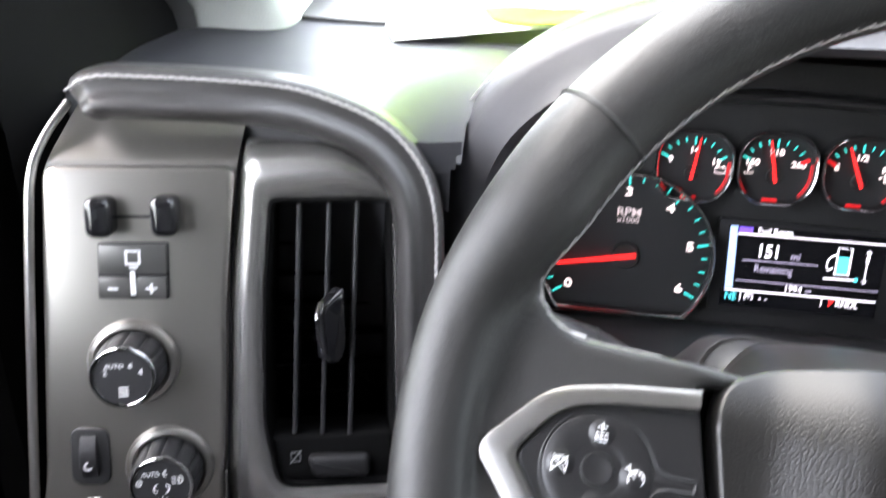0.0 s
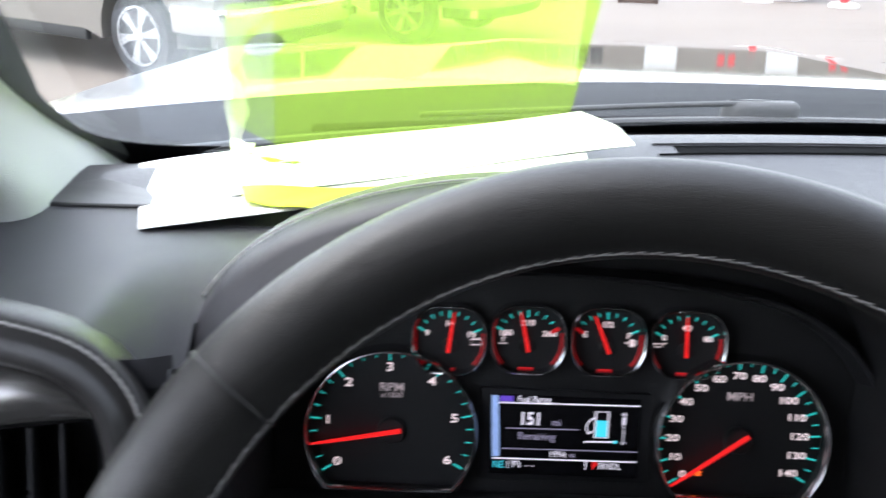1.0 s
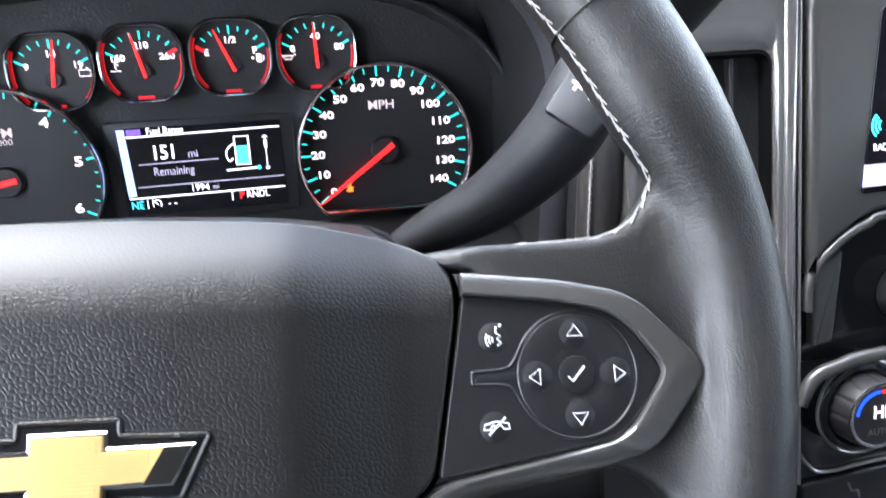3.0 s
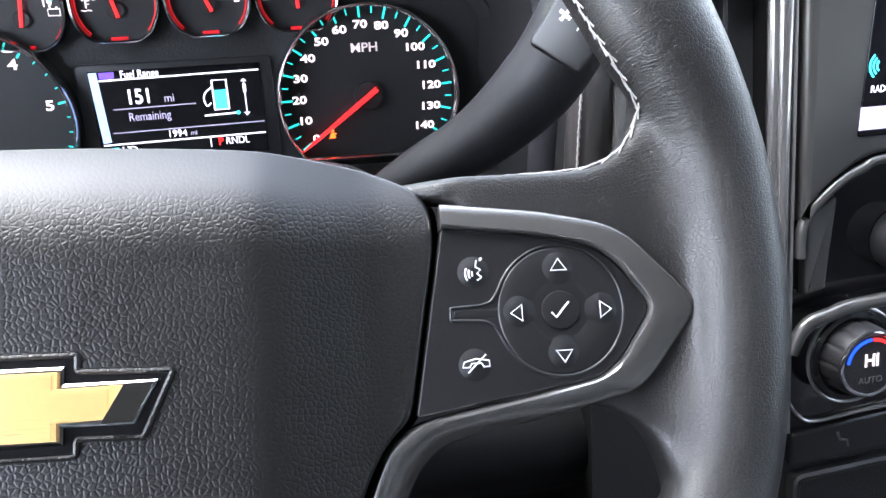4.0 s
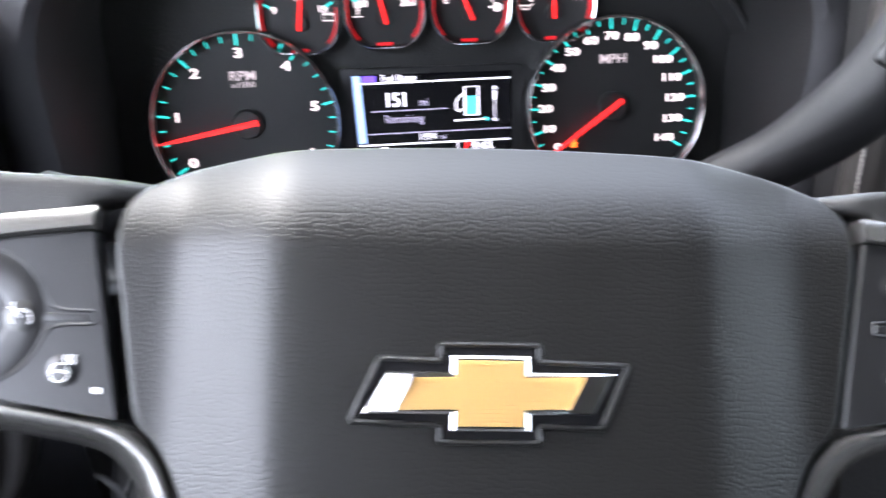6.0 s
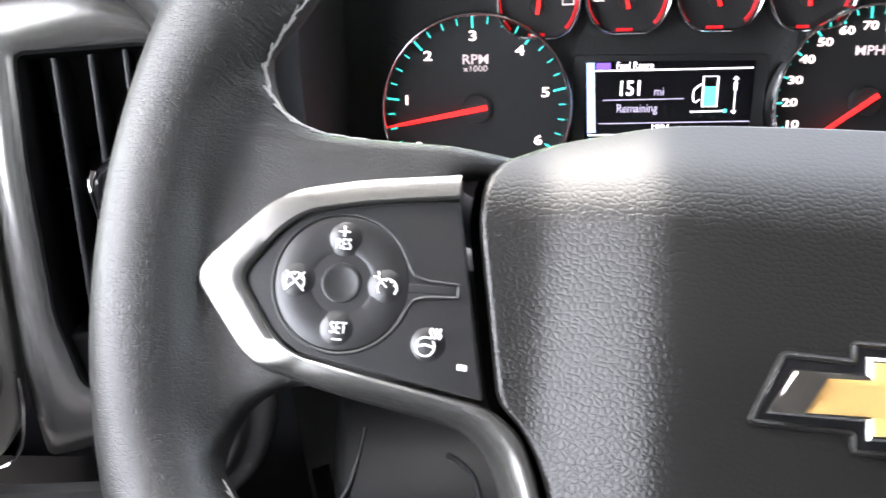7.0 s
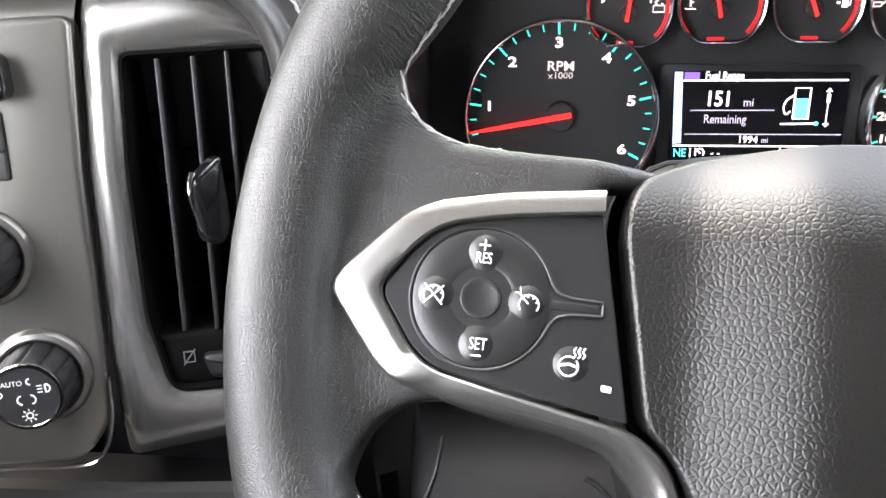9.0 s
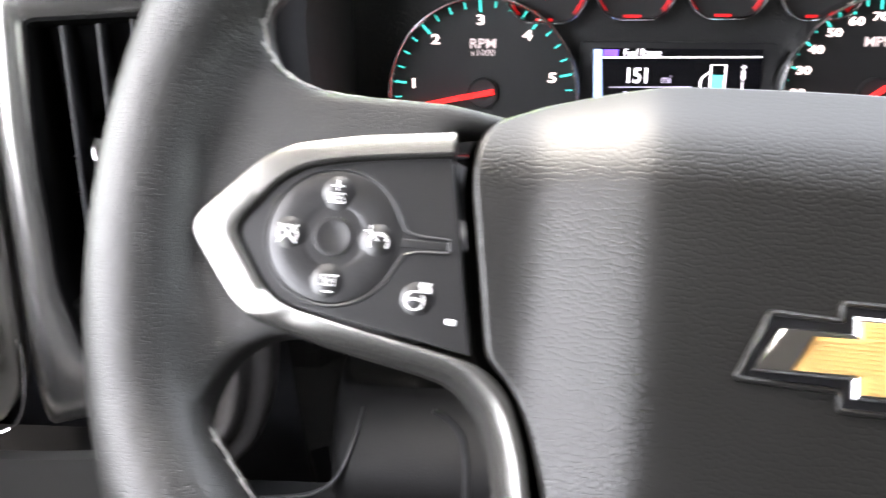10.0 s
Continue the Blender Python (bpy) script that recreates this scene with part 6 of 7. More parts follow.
# ---- centre stack ----
def centre_stack():
    top = thing("centre_stack", "black centre stack with a radio screen and climate knob", "centre console", STACK)
    bm = bmesh.new()
    prism(bm, fillet(mm([(-112, 150, 8), (300, 150, 8), (300, -300, 8), (-112, -300, 8)]), 0.005, 3), -0.060, -0.012)
    part("carrier", bm, MATT, top)
    # upright smoked strip with a bright inner edge
    bm = bmesh.new()
    prism(bm, mm([(-17.0, 166), (-8.5, 166), (-7.0, 40), (-5.0, -60), (-3, -120), (-14, -120), (-13.5, -60), (-15.2, 40)]), -0.014, 0.0010, 0.0040, 5)
    part("side_strip", bm, SMOKE, top, "upright smoked silver strip")
    bm = bmesh.new()
    sweep(bm, curve(mm([(-8.0, 166, -2), (-5.6, 60, -2), (-3.6, -40, -2), (-1.5, -120, -2)]), 6), oval(0.0012, 0.0014, 8))
    part("bright_edge", bm, SILVER, top)
    # radio fascia and screen
    bm = bmesh.new()
    prism(bm, fillet(mm([(-3.5, 149, 16), (280, 152, 6), (280, 26, 6), (36, 32, 12), (10, 14, 14), (0.5, -2, 3)]), 0.004, 5), -0.012, 0.001, 0.0035)
    rad = part("radio_fascia", bm, DUSK, top, "dark grey radio fascia")
    bm = bmesh.new()
    prism(bm, fillet(mm([(36.5, 135), (250, 135), (250, 41), (28.5, 41)]), 0.002, 3), 0.0, 0.0018, 0.0006)
    scr = part("screen", bm, SCREEN, rad, "radio screen with a lit status bar")
    bm = bmesh.new()
    prism(bm, mm([(29.5, 56.0), (60, 56.0), (60, 44.5), (28.8, 44.5)]), 0.0016, 0.0021)
    part("status_bar", bm, LCDG, scr)
    text("digits", "108", 0.0085, scr, LCDW, 0.0315, 0.0500, 0.0023, 0.9, "LEFT")
    text("caption", "RADIO", 0.0050, scr, LCDW, 0.0340, 0.0645, 0.0021, 0.85, "LEFT")
    bm = bmesh.new()
    for k in range(3):
        stroke(bm, arc(0.0400, 0.0760, 0.0030 + 0.0020 * k, 130, 230, 8), 0.0010, 0.0018, 0.0021)
    part("screen_icon", bm, LCDC, scr)
    # recess with a curved brow, grey cheek and knob
    bm = bmesh.new()
    prism(bm, fillet(mm([(0.5, -4), (12, 10, 12), (36, 26, 12), (280, 22), (280, -52), (2.5, -52)]), 0.003, 4), -0.020, -0.0105)
    part("recess", bm, GLOSS, top)
    bm = bmesh.new()
    sweep(bm, curve(mm([(1.2, -20, -2), (2.2, -3, -2), (12, 10.5, -2), (34, 24, -2), (70, 29, -2), (280, 27, -2)]), 8), oval(0.0028, 0.0030, 10))
    part("brow", bm, DUSK, top, "curved smoked silver brow", 80)
    bm = bmesh.new()
    prism(bm, fillet(mm([(6.5, 2, 5), (24, 12, 5), (19, -40, 2), (7.0, -42, 2)]), 0.002, 4), -0.011, -0.004, 0.002)
    part("cheek", bm, DUSK, top)
    bm = bmesh.new()
    lathe(bm, [(0.017, -0.010), (0.0165, 0.008), (0.015, 0.010), (0.001, 0.010)], 40, 0.066, -0.018)
    part("volume_knob", bm, BLACK, top)
    bm = bmesh.new()
    sweep(bm, curve(mm([(-3, -72, 0), (3, -58, 2), (16, -52, 3), (60, -47, 3), (280, -44, 3)]), 8), oval(0.0040, 0.0036, 10))
    part("lower_brow", bm, DUSK, top, "smoked silver lower brow", 80)
    bm = bmesh.new()
    prism(bm, fillet(mm([(-2, -64, 8), (280, -56, 4), (280, -112, 4), (14, -122, 14), (-2, -100, 10)]), 0.003, 5), -0.016, -0.0095, 0.002)
    cl = part("climate_plate", bm, GLOSS, top)
    bm = bmesh.new()
    sweep(bm, curve(mm([(-1, -98, -8), (8, -113, -8), (22, -119, -8), (70, -116, -8), (280, -110, -8)]), 8), oval(0.0012, 0.0014, 8))
    part("bottom_strip", bm, SILVER, top)
    # climate knob
    x, y, r = 0.0335, -0.0775, 0.0188
    k = knob("climate_knob", top, x, y, r, 0.016, BLACK, "fluted black climate knob with a lit readout", GLOSS)
    bm = bmesh.new()
    sweep(bm, [(*p, 0.0016) for p in arc(x, y, r * 1.44, 0, 360, 64)[:-1]], oval(0.0010, 0.0010, 8), True)
    part("collar_ring", bm, SILVER, k, "thin silver ring")
    bm = bmesh.new()
    stroke(bm, arc(x, y, r * 0.74, 172, 92, 14), 0.0016, 0.0162, 0.0166)
    part("blue_arc", bm, KBLUE, k)
    bm = bmesh.new()
    stroke(bm, arc(x, y, r * 0.74, 88, 8, 14), 0.0016, 0.0162, 0.0166)
    part("red_arc", bm, RED, k)
    text("digits", "HI", 0.0098, k, LIT, x, y + 0.0022, 0.0165, 0.95, thick=0.0002)
    text("print", "AUTO", 0.0052, k, GREYP, x, y - 0.0088, 0.0164, 1.0)
    # seat key and lower pocket
    bm = bmesh.new()
    prism(bm, fillet(mm([(4, -124), (70, -119), (70, -142), (4, -145)]), 0.003, 3), -0.014, -0.006, 0.002)
    sk = part("seat_key", bm, KEY, top)
    bm = bmesh.new()
    stroke(bm, [(0.0330, -0.1270), (0.0350, -0.1320), (0.0395, -0.1330), (0.0405, -0.1370)], 0.0016, -0.0060, -0.0056)
    part("symbol", bm, GREYP, sk)
    bm = bmesh.new()
    band(bm, fillet(mm([(6, -150), (90, -146), (90, -230), (8, -230)]), 0.006, 4), fillet(mm([(10, -154), (86, -150), (86, -226), (12, -226)]), 0.005, 4), -0.016, -0.004, 0.0015)
    part("pocket_frame", bm, BLACK, top)
    outer = fillet(mm([(-104, 166, 8), (-17.0, 166, 1), (-15.3, 40, 1), (-13.8, 2, 1), (-98, 2, 8)]), 0.006, 5)
    hole = fillet(mm([(-88, 117, 8), (-21, 117, 8), (-18.5, 14, 8), (-86, 14, 8)]), 0.007, 5)
    v = mm([(-74, -71, 114, 18), (-57, -55, 114, 18), (-41, -40, 114, 18)])
    air_vent("air_vent", STACK @ pose(0, 0, -0.001), outer, hole, v, 0.05, SMOKE, "black centre air vent with upright vanes in a smoked silver panel", 0.0, 5)


centre_stack()


# ---- papers and the screen sheet ----
def papers():
    def sheet_on(name, corners, lift, mat, label, parent=None, curl=0.0, nu=26, nv=12):
        tl, bl, br, tr = (Vector(c) for c in corners)
        f = lambda u, v: (tl * (1 - u) + tr * u) * (1 - v) + (bl * (1 - u) + br * u) * v
        bm = bmesh.new()
        rows = []
        for j in range(nv + 1):
            row = []
            for i in range(nu + 1):
                u, v = i / nu, j / nv
                p = f(u, v)
                z = 1.374 + 0.1017 * (p.x + 0.257) + 0.1326 * (p.y - 0.306) - 0.19 * max(0.0, p.y - 0.42) + lift + curl * math.sin(math.pi * u) * v + 0.0008 * math.sin(7 * u + 2 * v)
                row.append((p.x, p.y, z))
            rows.append(row)
        a = skin(bm, rows, False)
        b = skin(bm, [[(p[0], p[1], p[2] - 0.0006) for p in r] for r in rows], False)
        if parent:
            return part(name, bm, mat, parent, label)
        ob = part(name, bm, mat, None)
        ob.matrix_basis = CAR
        return tagged(ob, label, "paper")
    sheet_on("paper_sheet", [(-0.294, 0.414), (-0.252, 0.296), (0.02, 0.35), (0.03, 0.518)], 0.001, PAPER, "white paper sheet lying on the dashboard")
    folder = thing("paper_folder", "white folder with a lime insert lying on the dashboard", "paper", CAR)
    sheet_on("cover", [(-0.230, 0.432), (-0.208, 0.336), (0.055, 0.380), (0.039, 0.524)], 0.0022, PAPER, "white cover sheet", folder)
    sheet_on("insert", [(-0.2045, 0.3500), (-0.1950, 0.3227), (-0.1480, 0.3040), (-0.1130, 0.3330)], 0.0036, LIME, "lime yellow insert", folder)
    sheet_on("slip", [(-0.2046, 0.4032), (-0.1958, 0.3928), (-0.1751, 0.3857), (-0.1702, 0.3886)], 0.0036, LIME, "lime yellow slip", folder, nu=8, nv=3)
    sheet_on("corner", [(-0.2491, 0.4967), (-0.2280, 0.4180), (-0.2100, 0.4120), (-0.2200, 0.4560)], 0.0030, LEMON, "pale lemon corner", folder, nu=8, nv=6)


def fill(bm, loops, z_of, thick):
    """A thin sheet with holes between outlines on a curved surface."""
    for dz in (0.0, -thick):
        es = []
        for loop in loops:
            vs = [bm.verts.new((x, y, z_of(x, y) + dz)) for x, y in loop]
            es += [bm.edges.new((vs[i - 1], vs[i])) for i in range(len(vs))]
        bmesh.ops.triangle_fill(bm, edges=es, use_beauty=True)


def screen_sheet():
    top = thing("screen_tag", "lime yellow film tag with a clear sleeve on the windscreen", "window tag", CAR)
    z = lambda x, y: ws_z(x, y) - 0.011
    green = resample(fillet([(0.036, 0.556, 0.001), (-0.060, 0.553, 0.01), (-0.166, 0.540, 0.02), (-0.207, 0.522, 0.018), (-0.236, 0.455, 0.02), (-0.200, 0.318, 0.004), (0.026, 0.388, 0.004)], 0.01, 5), 90)
    hole = arc(-0.189, 0.366, 0.0125, 0, 360, 28)[:-1]
    bm = bmesh.new()
    fill(bm, [green, hole], z, 0.0003)
    part("lime_film", bm, FILM, top, "see-through lime yellow film").visible_shadow = False
    bm = bmesh.new()
    sleeve = resample(fillet([(-0.214, 0.500, 0.004), (-0.262, 0.475, 0.02), (-0.296, 0.432, 0.01), (-0.254, 0.292, 0.006), (-0.172, 0.318, 0.006)], 0.01, 5), 60)
    fill(bm, [sleeve], lambda x, y: z(x, y) - 0.0025, 0.0003)
    part("clear_sleeve", bm, SLEEVE, top, "clear plastic sleeve").visible_shadow = False


papers()
screen_sheet()


# ---- front of the vehicle: cowl, wiper, bonnet ----
def front():
    bm = bmesh.new()
    rows = []
    for d, dz in ((-0.02, -0.004), (0.02, -0.002), (0.05, -0.010), (0.16, -0.014), (0.235, -0.010), (0.350, -0.010), (0.362, -0.040)):
        rows.append([(x, ws_base(x) + d * 1.25, 1.385 + dz - 0.02 * ((x - 0.4) / 0.9) ** 2) for x in lin(-0.55, 1.35, 39)])
    skin(bm, rows, False)
    cowl = shell("cowl", bm, COWLM, "dark grey plastic cowl under the windscreen", "cowl", "")
    bm = bmesh.new()
    sweep(bm, [(x, ws_base(x) + 0.060, 1.386 - 0.02 * ((x - 0.4) / 0.9) ** 2) for x in lin(-0.45, 1.25, 40)], oval(0.006, 0.004, 8))
    part("seal_strip", bm, GREYP, cowl, "grey weathered seal strip")
    wip = thing("wiper", "grey wiper arm parked at the foot of the windscreen", "wiper", CAR)
    bm = bmesh.new()
    prism(bm, fillet([(0.232, 0.690), (0.296, 0.694), (0.300, 0.718), (0.245, 0.722), (0.212, 0.702)], 0.008, 5), 1.380, 1.404, 0.008)
    part("pivot_cover", bm, GREYP, wip, "grey pivot cover")
    bm = bmesh.new()
    sweep(bm, curve([(0.26, 0.700, 1.402), (0.15, 0.690, 1.398), (-0.10, 0.660, 1.385)], 8), oval(0.0028, 0.003, 8))
    part("arm", bm, GREYP, wip)
    bm = bmesh.new()
    sweep(bm, [(x, ws_base(x) + 0.095, 1.380) for x in lin(-0.20, 0.30, 16)], oval(0.003, 0.004, 8))
    part("blade", bm, BLACK, wip)
    bm = bmesh.new()
    rows = []
    for k, y in enumerate([1.070, 1.085, 1.12, 1.20, 1.35, 1.5, 1.7, 1.9, 2.02, 2.10, 2.14, 2.16, 2.16]):
        row = []
        for x in lin(-0.62, 1.42, 47):
            q = abs(x - 0.4)
            dome = 0.022 / (1 + math.exp((q - 0.40) / 0.018)) + 0.010 * math.exp(-((q - 0.46) / 0.03) ** 2)
            yy = y - 0.05 * (q / 0.92) ** 2 * (0.3 if y < 1.1 else 1) - (0.38 * 0.7 * (x - 0.4) ** 2 if y < 1.15 else 0)
            z = 1.352 - 0.012 * (y - 0.85) + dome - 0.05 * max(0.0, q - 0.70) ** 1.2
            z -= (0.010, 0.035, 0.09, 0.30)[k - 9] if k >= 9 else (0.035 if k == 0 else 0)
            row.append((x, yy, z))
        rows.append(row)
    skin(bm, rows, False)
    ob = shell("bonnet", bm, PAINT, "glossy black bonnet reflecting the sky", "bonnet", "")
    ob.modifiers.new("round", "SUBSURF").levels = 1
    ob.modifiers["round"].render_levels = 1
    # outer body of the cab, sills and front
    bm = bmesh.new()
    for s, x in ((-1, -0.55), (1, 1.35)):
        prof = [(2.10, 0.55), (2.10, 1.27), (0.80, 1.335), (-1.85, 1.335), (-1.85, 0.45), (0.60, 0.45), (0.66, 0.75), (0.85, 0.95), (1.15, 1.02), (1.45, 0.95), (1.64, 0.75), (1.70, 0.55)]
        rings = [[(x + dx * s, y, z) for y, z in prof] for dx in (-0.02, 0.06)]
        skin(bm, rings, True, True, True)
    body = shell("cab_body", bm, PAINT, "glossy black outer side panels of the cab", "vehicle body", "")
    bm = bmesh.new()
    box(bm, -0.57, 1.37, -1.85, 0.05, 1.835, 1.865)
    part("roof_skin", bm, PAINT, body)
    for s, x in ((-1, -0.45), (1, 1.25)):
        bm = bmesh.new()
        n = 40
        rings = [[(x + dx, 1.15 + r * math.cos(2 * math.pi * j / n), 0.50 + r * math.sin(2 * math.pi * j / n)) for j in range(n)] for dx, r in ((-0.13, 0.30), (-0.13, 0.37), (-0.10, 0.40), (0.10, 0.40), (0.13, 0.37), (0.13, 0.30))]
        skin(bm, rings, True, True, True)
        part("front_tyre", bm, TYRE, body)


front()


# ---- the lot outside ----
bm = bmesh.new()
us = [-400, -120, -60, -30] + lin(-20, 20, 21) + [30, 60, 120, 400]
skin(bm, [[(x, y, 0.0) for x in us] for y in us], False)
tagged(part("ground", bm, GROUND, None), "pale sunlit concrete lot with faint stains", "ground", kind="structure")


def pickup(m, paint, label):
    """A parked pickup, nose along local +x, left side towards -y."""
    top = thing("pickup_truck", label, "truck", m, "parked trucks")
    prof = []
    def wheel_arch(cx):
        return [(cx + 0.50 * math.cos(a), 0.42 + 0.50 * math.sin(a)) for a in lin(-0.15, math.pi + 0.15, 15)]
    prof = [(0.98, 0.40), (0.98, 0.98), (0.86, 1.13), (-0.55, 1.20), (-1.20, 1.78), (-2.75, 1.82), (-3.05, 1.30), (-4.75, 1.30), (-4.78, 0.55)]
    prof += [(x, z) for x, z in wheel_arch(-3.65)][::-1] + [(-2.9, 0.42), (-0.75, 0.42)] + [(x, z) for x, z in wheel_arch(0.0)][::-1]
    bm = bmesh.new()
    rings = []
    for y, k in ((-1.0, 0.02), (-0.97, 0.0), (0.97, 0.0), (1.0, 0.02)):
        rings.append([(x * (1 - k * 0.2), y, z - k * 0.3 * (z > 1.2)) for x, z in prof])
    skin(bm, rings, True, True, True)
    part("body", bm, paint, top, smooth=25)
    for s in (-1, 1):
        for x0, x1, x2, x3 in ((-0.66, -1.58, -1.58, -1.24), (-1.66, -2.72, -2.66, -1.66)):
            bm = bmesh.new()
            pts = [(x0, 1.26), (x1, 1.26), (x2, 1.70), (x3, 1.70)]
            a = [(x, s * 1.001, z) for x, z in pts]
            skin(bm, [a, [(x, y + s * 0.006, z) for x, y, z in a]], True, True, True)
            part("side_window", bm, DARKGLASS, top)
        bm = bmesh.new()
        prism(bm, fillet([(-0.74, 0.30), (-2.9, 0.30), (-2.9, 0.42), (-0.74, 0.42)], 0.02, 3), -0.03, 0.03, 0.01)
        bm.transform(Matrix.Translation((0, s * 0.96, 0)) @ Matrix.Rotation(radians(90), 4, "X"))
        part("sill", bm, MATT, top)
        bm = bmesh.new()
        prism(bm, fillet([(0.62, 0.80), (0.99, 0.80), (0.99, 1.0), (0.58, 1.0)], 0.03, 3), -0.012, 0.012, 0.006)
        bm.transform(Matrix.Translation((0.005, s * 0.995, 0)) @ Matrix.Rotation(radians(90), 4, "X"))
        part("headlight", bm, LENS, top)
        for cx in (0.0, -3.65):
            bm = bmesh.new()
            n = 40
            prof_t = ((0.27, -0.12), (0.37, -0.125), (0.405, -0.09), (0.41, 0.0), (0.405, 0.09), (0.37, 0.125), (0.27, 0.12))
            skin(bm, [[(cx + r * math.cos(2 * math.pi * j / n), s * (0.87 + w), 0.41 + r * math.sin(2 * math.pi * j / n)) for j in range(n)] for r, w in prof_t], True, True, True)
            ty = part("tyre", bm, TYRE, top)
            bm = bmesh.new()
            oy = s * 0.985
            for k in range(6):
                a0 = k * math.pi / 3 + 0.2
                pts = [(0.05, -0.40), (0.25, -0.20), (0.25, 0.20), (0.05, 0.40)]
                ring = [(cx + r * math.cos(a0 + q), 0.41 + r * math.sin(a0 + q)) for r, q in pts]
                skin(bm, [[(x, oy + s * 0.012, z) for x, z in ring], [(x, oy - s * 0.05, z) for x, z in ring]], True, True, True)
            skin(bm, [[(cx + r * math.cos(2 * math.pi * j / n), oy + s * w, 0.41 + r * math.sin(2 * math.pi * j / n)) for j in range(n)] for r, w in ((0.275, -0.06), (0.275, 0.018), (0.255, 0.018), (0.245, -0.05), (0.245, -0.06))], True)
            skin(bm, [[(cx + r * math.cos(2 * math.pi * j / 16), oy + s * w, 0.41 + r * math.sin(2 * math.pi * j / 16)) for j in range(16)] for r, w in ((0.06, -0.05), (0.06, 0.02), (0.045, 0.026))], True, True, True)
            part("rim", bm, ALLOY, ty, "bright six-spoke alloy rim")
    bm = bmesh.new()
    sweep(bm, curve([(0.52, -1.02, 0.60), (0.80, -1.02, 0.60), (1.02, -0.90, 0.60), (1.10, -0.55, 0.60), (1.13, 0, 0.60), (1.10, 0.55, 0.60), (1.02, 0.90, 0.60), (0.80, 1.02, 0.60), (0.52, 1.02, 0.60)], 5), fillet([(-0.05, -0.12), (0.05, -0.10), (0.05, 0.12), (-0.05, 0.14)], 0.03, 3))
    part("bumper", bm, CHROME, top, "bright front bumper")
    bm = bmesh.new()
    sweep(bm, curve([(0.55, -1.0, 0.43), (0.95, -0.90, 0.43), (1.08, 0, 0.43), (0.95, 0.90, 0.43), (0.55, 1.0, 0.43)], 6), fillet([(-0.04, -0.07), (0.04, -0.05), (0.04, 0.07), (-0.04, 0.07)], 0.02, 3))
    part("air_dam", bm, MATT, top)
    bm = bmesh.new()
    for k in range(4):
        z = 0.76 + 0.07 * k
        sweep(bm, [(0.995, -0.62, z), (1.03, 0, z), (0.995, 0.62, z)], oval(0.014, 0.020, 6))
    part("grille", bm, BLACK, top)
    for y in (-0.62, 0.62):
        bm = bmesh.new()
        prism(bm, fillet([(-0.10, -0.06), (0.10, -0.06), (0.10, 0.06), (-0.10, 0.06)], 0.03, 4), 0, 0.03, 0.01)
        bm.transform(Matrix.Translation((1.145 - 0.10 * abs(y), y, 0.58)) @ Matrix.Rotation(radians(90), 4, "Z") @ Matrix.Rotation(radians(90), 4, "X"))
        part("fog_lamp", bm, BLACK, top)
    return top


pickup(pose(-2.37, 7.81, 0.0, 0, 0, -28) @ Matrix.Scale(0.93, 4), SILVERP, "pewter pickup truck with six-spoke alloy rims parked on the lot")
pickup(pose(-0.22, 10.19, 0.0, 0, 0, -28) @ Matrix.Scale(0.93, 4), WHITEP, "white pickup truck with alloy rims parked on the lot")
pickup(pose(9.3, 13.2, 0.0, 0, 0, 170), SILVERP, "pewter pickup truck parked across the lot")


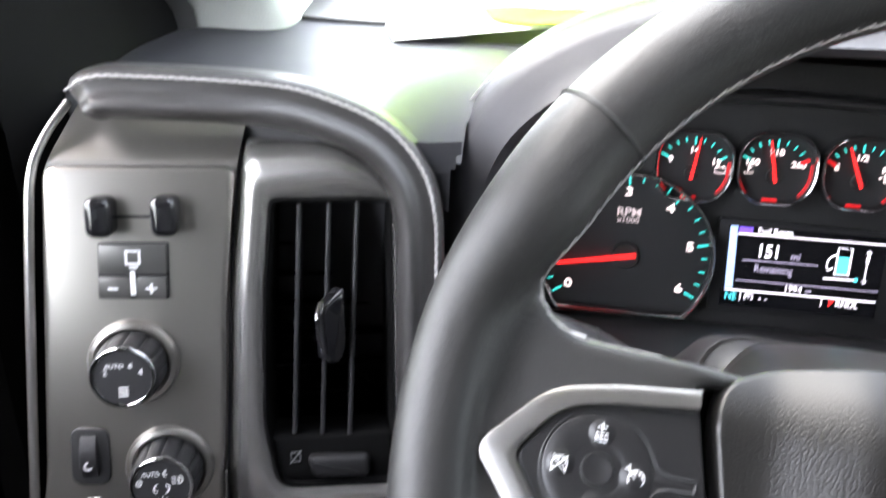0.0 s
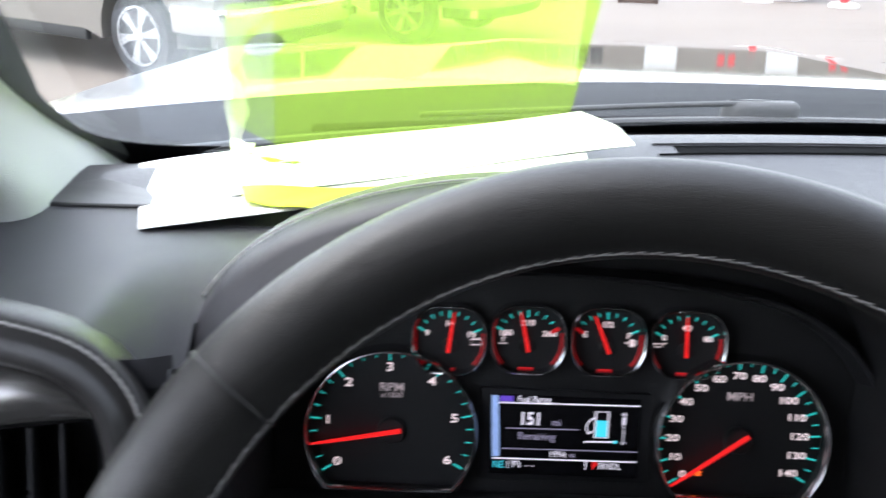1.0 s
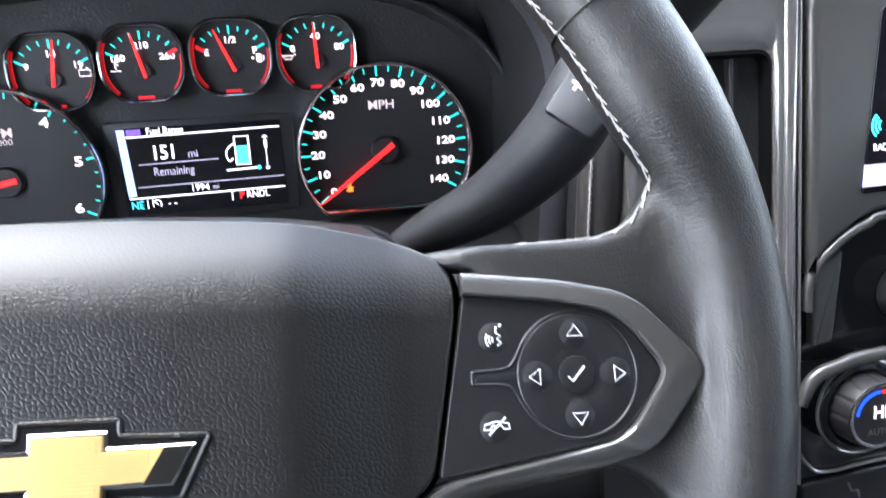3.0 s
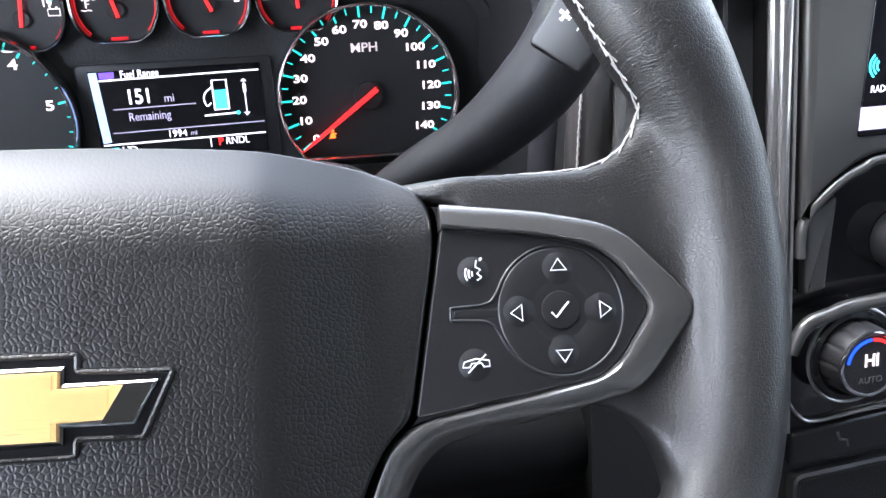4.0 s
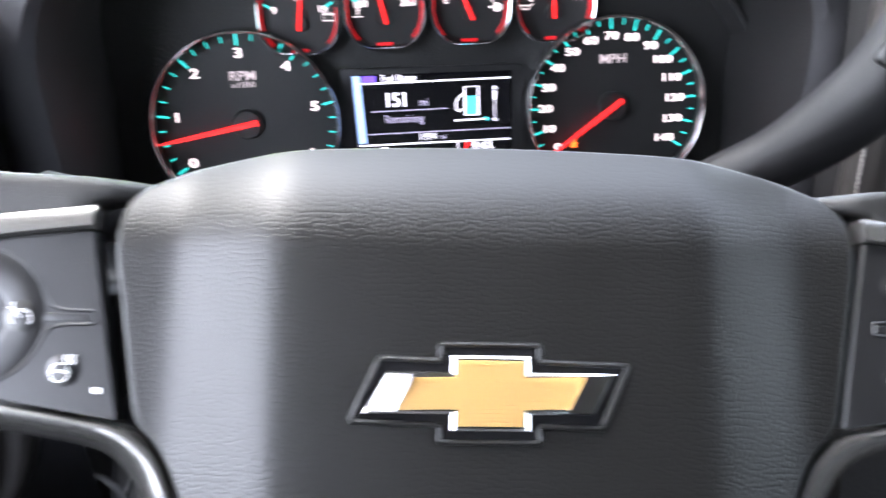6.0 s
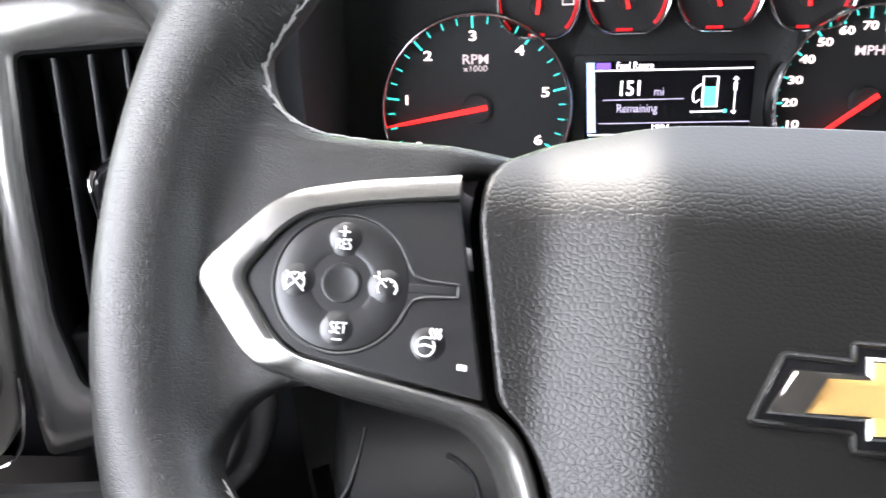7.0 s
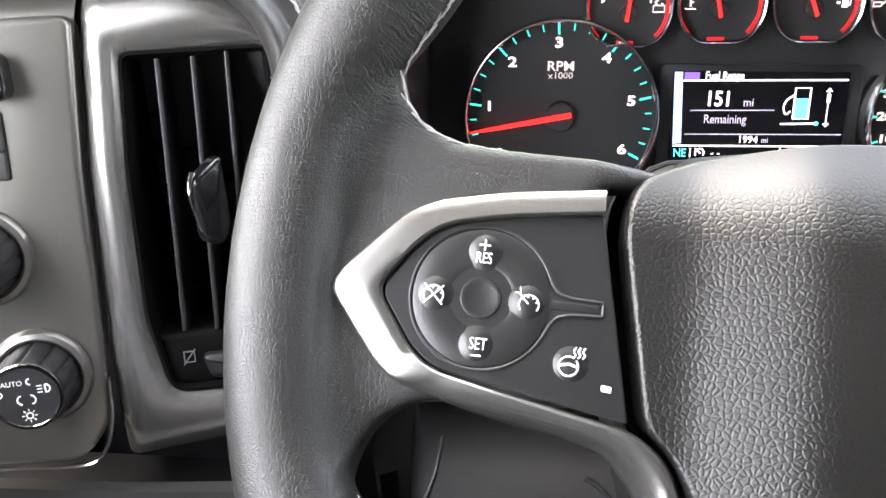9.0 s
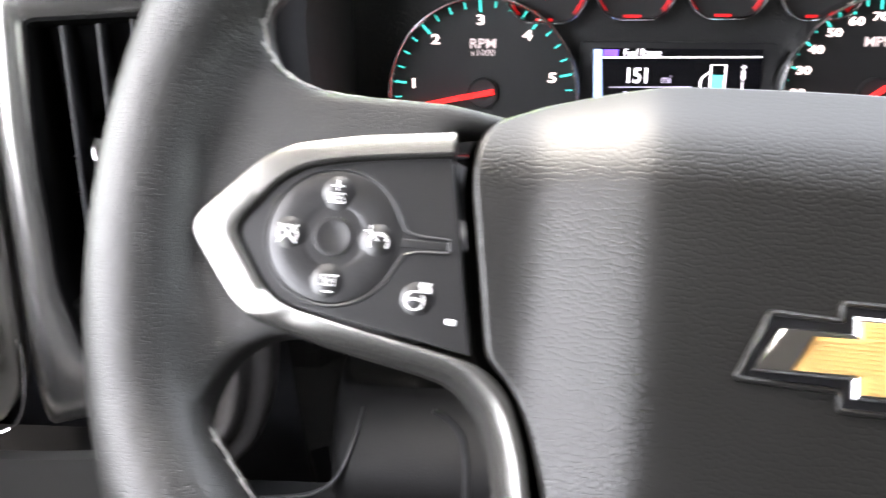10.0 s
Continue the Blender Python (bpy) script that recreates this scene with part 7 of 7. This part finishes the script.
def lot_things():
    for x, y in ((5.50, 15.5), (6.85, 15.0)):
        post = thing("bollard", "red steel post on a white concrete foot", "bollard", pose(x, y, 0), "bollards on the lot")
        bm = bmesh.new()
        lathe(bm, [(0.26, 0.0), (0.26, 0.05), (0.20, 0.08), (0.08, 0.08)], 24)
        part("foot", bm, STONE, post)
        bm = bmesh.new()
        lathe(bm, [(0.075, 0.06), (0.075, 1.05), (0.05, 1.10), (0.005, 1.11)], 20)
        part("post", bm, REDP, post)
    tub = thing("planter", "round white concrete planter", "planter", pose(6.15, 16.3, 0))
    bm = bmesh.new()
    lathe(bm, [(0.55, 0.0), (0.70, 0.55), (0.74, 0.60), (0.66, 0.60), (0.60, 0.50)], 40)
    part("tub", bm, STONE, tub)
    for x in (3.1, 1.35):
        st = thing("sign_stand", "brown steel sign stand on the lot", "sign stand", pose(x, 14.6, 0), "sign stands on the lot")
        for dx in (-0.32, 0.32):
            bm = bmesh.new()
            sweep(bm, [(dx, 0, 0.0), (dx, 0, 0.50)], [(-0.03, -0.03), (0.03, -0.03), (0.03, 0.03), (-0.03, 0.03)], up=(0, 1, 0))
            part("leg", bm, BROWN, st)
        bm = bmesh.new()
        sweep(bm, [(-0.32, 0, 0.04), (0.32, 0, 0.04)], [(-0.03, -0.03), (0.03, -0.03), (0.03, 0.03), (-0.03, 0.03)])
        part("foot_bar", bm, BROWN, st)
        bm = bmesh.new()
        box(bm, -0.40, 0.40, -0.02, 0.02, 0.44, 0.56)
        part("board", bm, BROWN, st)
    # unseen building, added so the bonnet has dark, red and white to mirror
    hall = thing("reflected_building", "unseen low tan building with a grey metal roof, added for the bonnet reflection", "building", pose(12, 110, 0))
    bm = bmesh.new()
    box(bm, -22, 60, 0, 10, 0, 3.2)
    part("wall", bm, BRICK, hall)
    bm = bmesh.new()
    box(bm, -22.6, 60.6, -0.8, 10.6, 3.2, 3.6)
    part("roof", bm, ROOFM, hall)
    for k in range(15):
        bm = bmesh.new()
        box(bm, -21.5 + 1.95 * k, -19.8 + 1.95 * k, -0.06, 0.02, 0.3, 2.6)
        part("window", bm, DARKGLASS, hall)
    for x in (22.6, 24.0, 37.4, 39.0):
        bm = bmesh.new()
        box(bm, x, x + 0.9, -0.08, 0.02, 0.8, 2.3)
        part("red_panel", bm, REDP, hall)
    for x in (13.0, 29.0, 46.0):
        bm = bmesh.new()
        box(bm, x, x + 4.2, -0.10, 0.02, 0.0, 3.0)
        part("white_panel", bm, STONE, hall, "white panel added for the bonnet reflection")


lot_things()
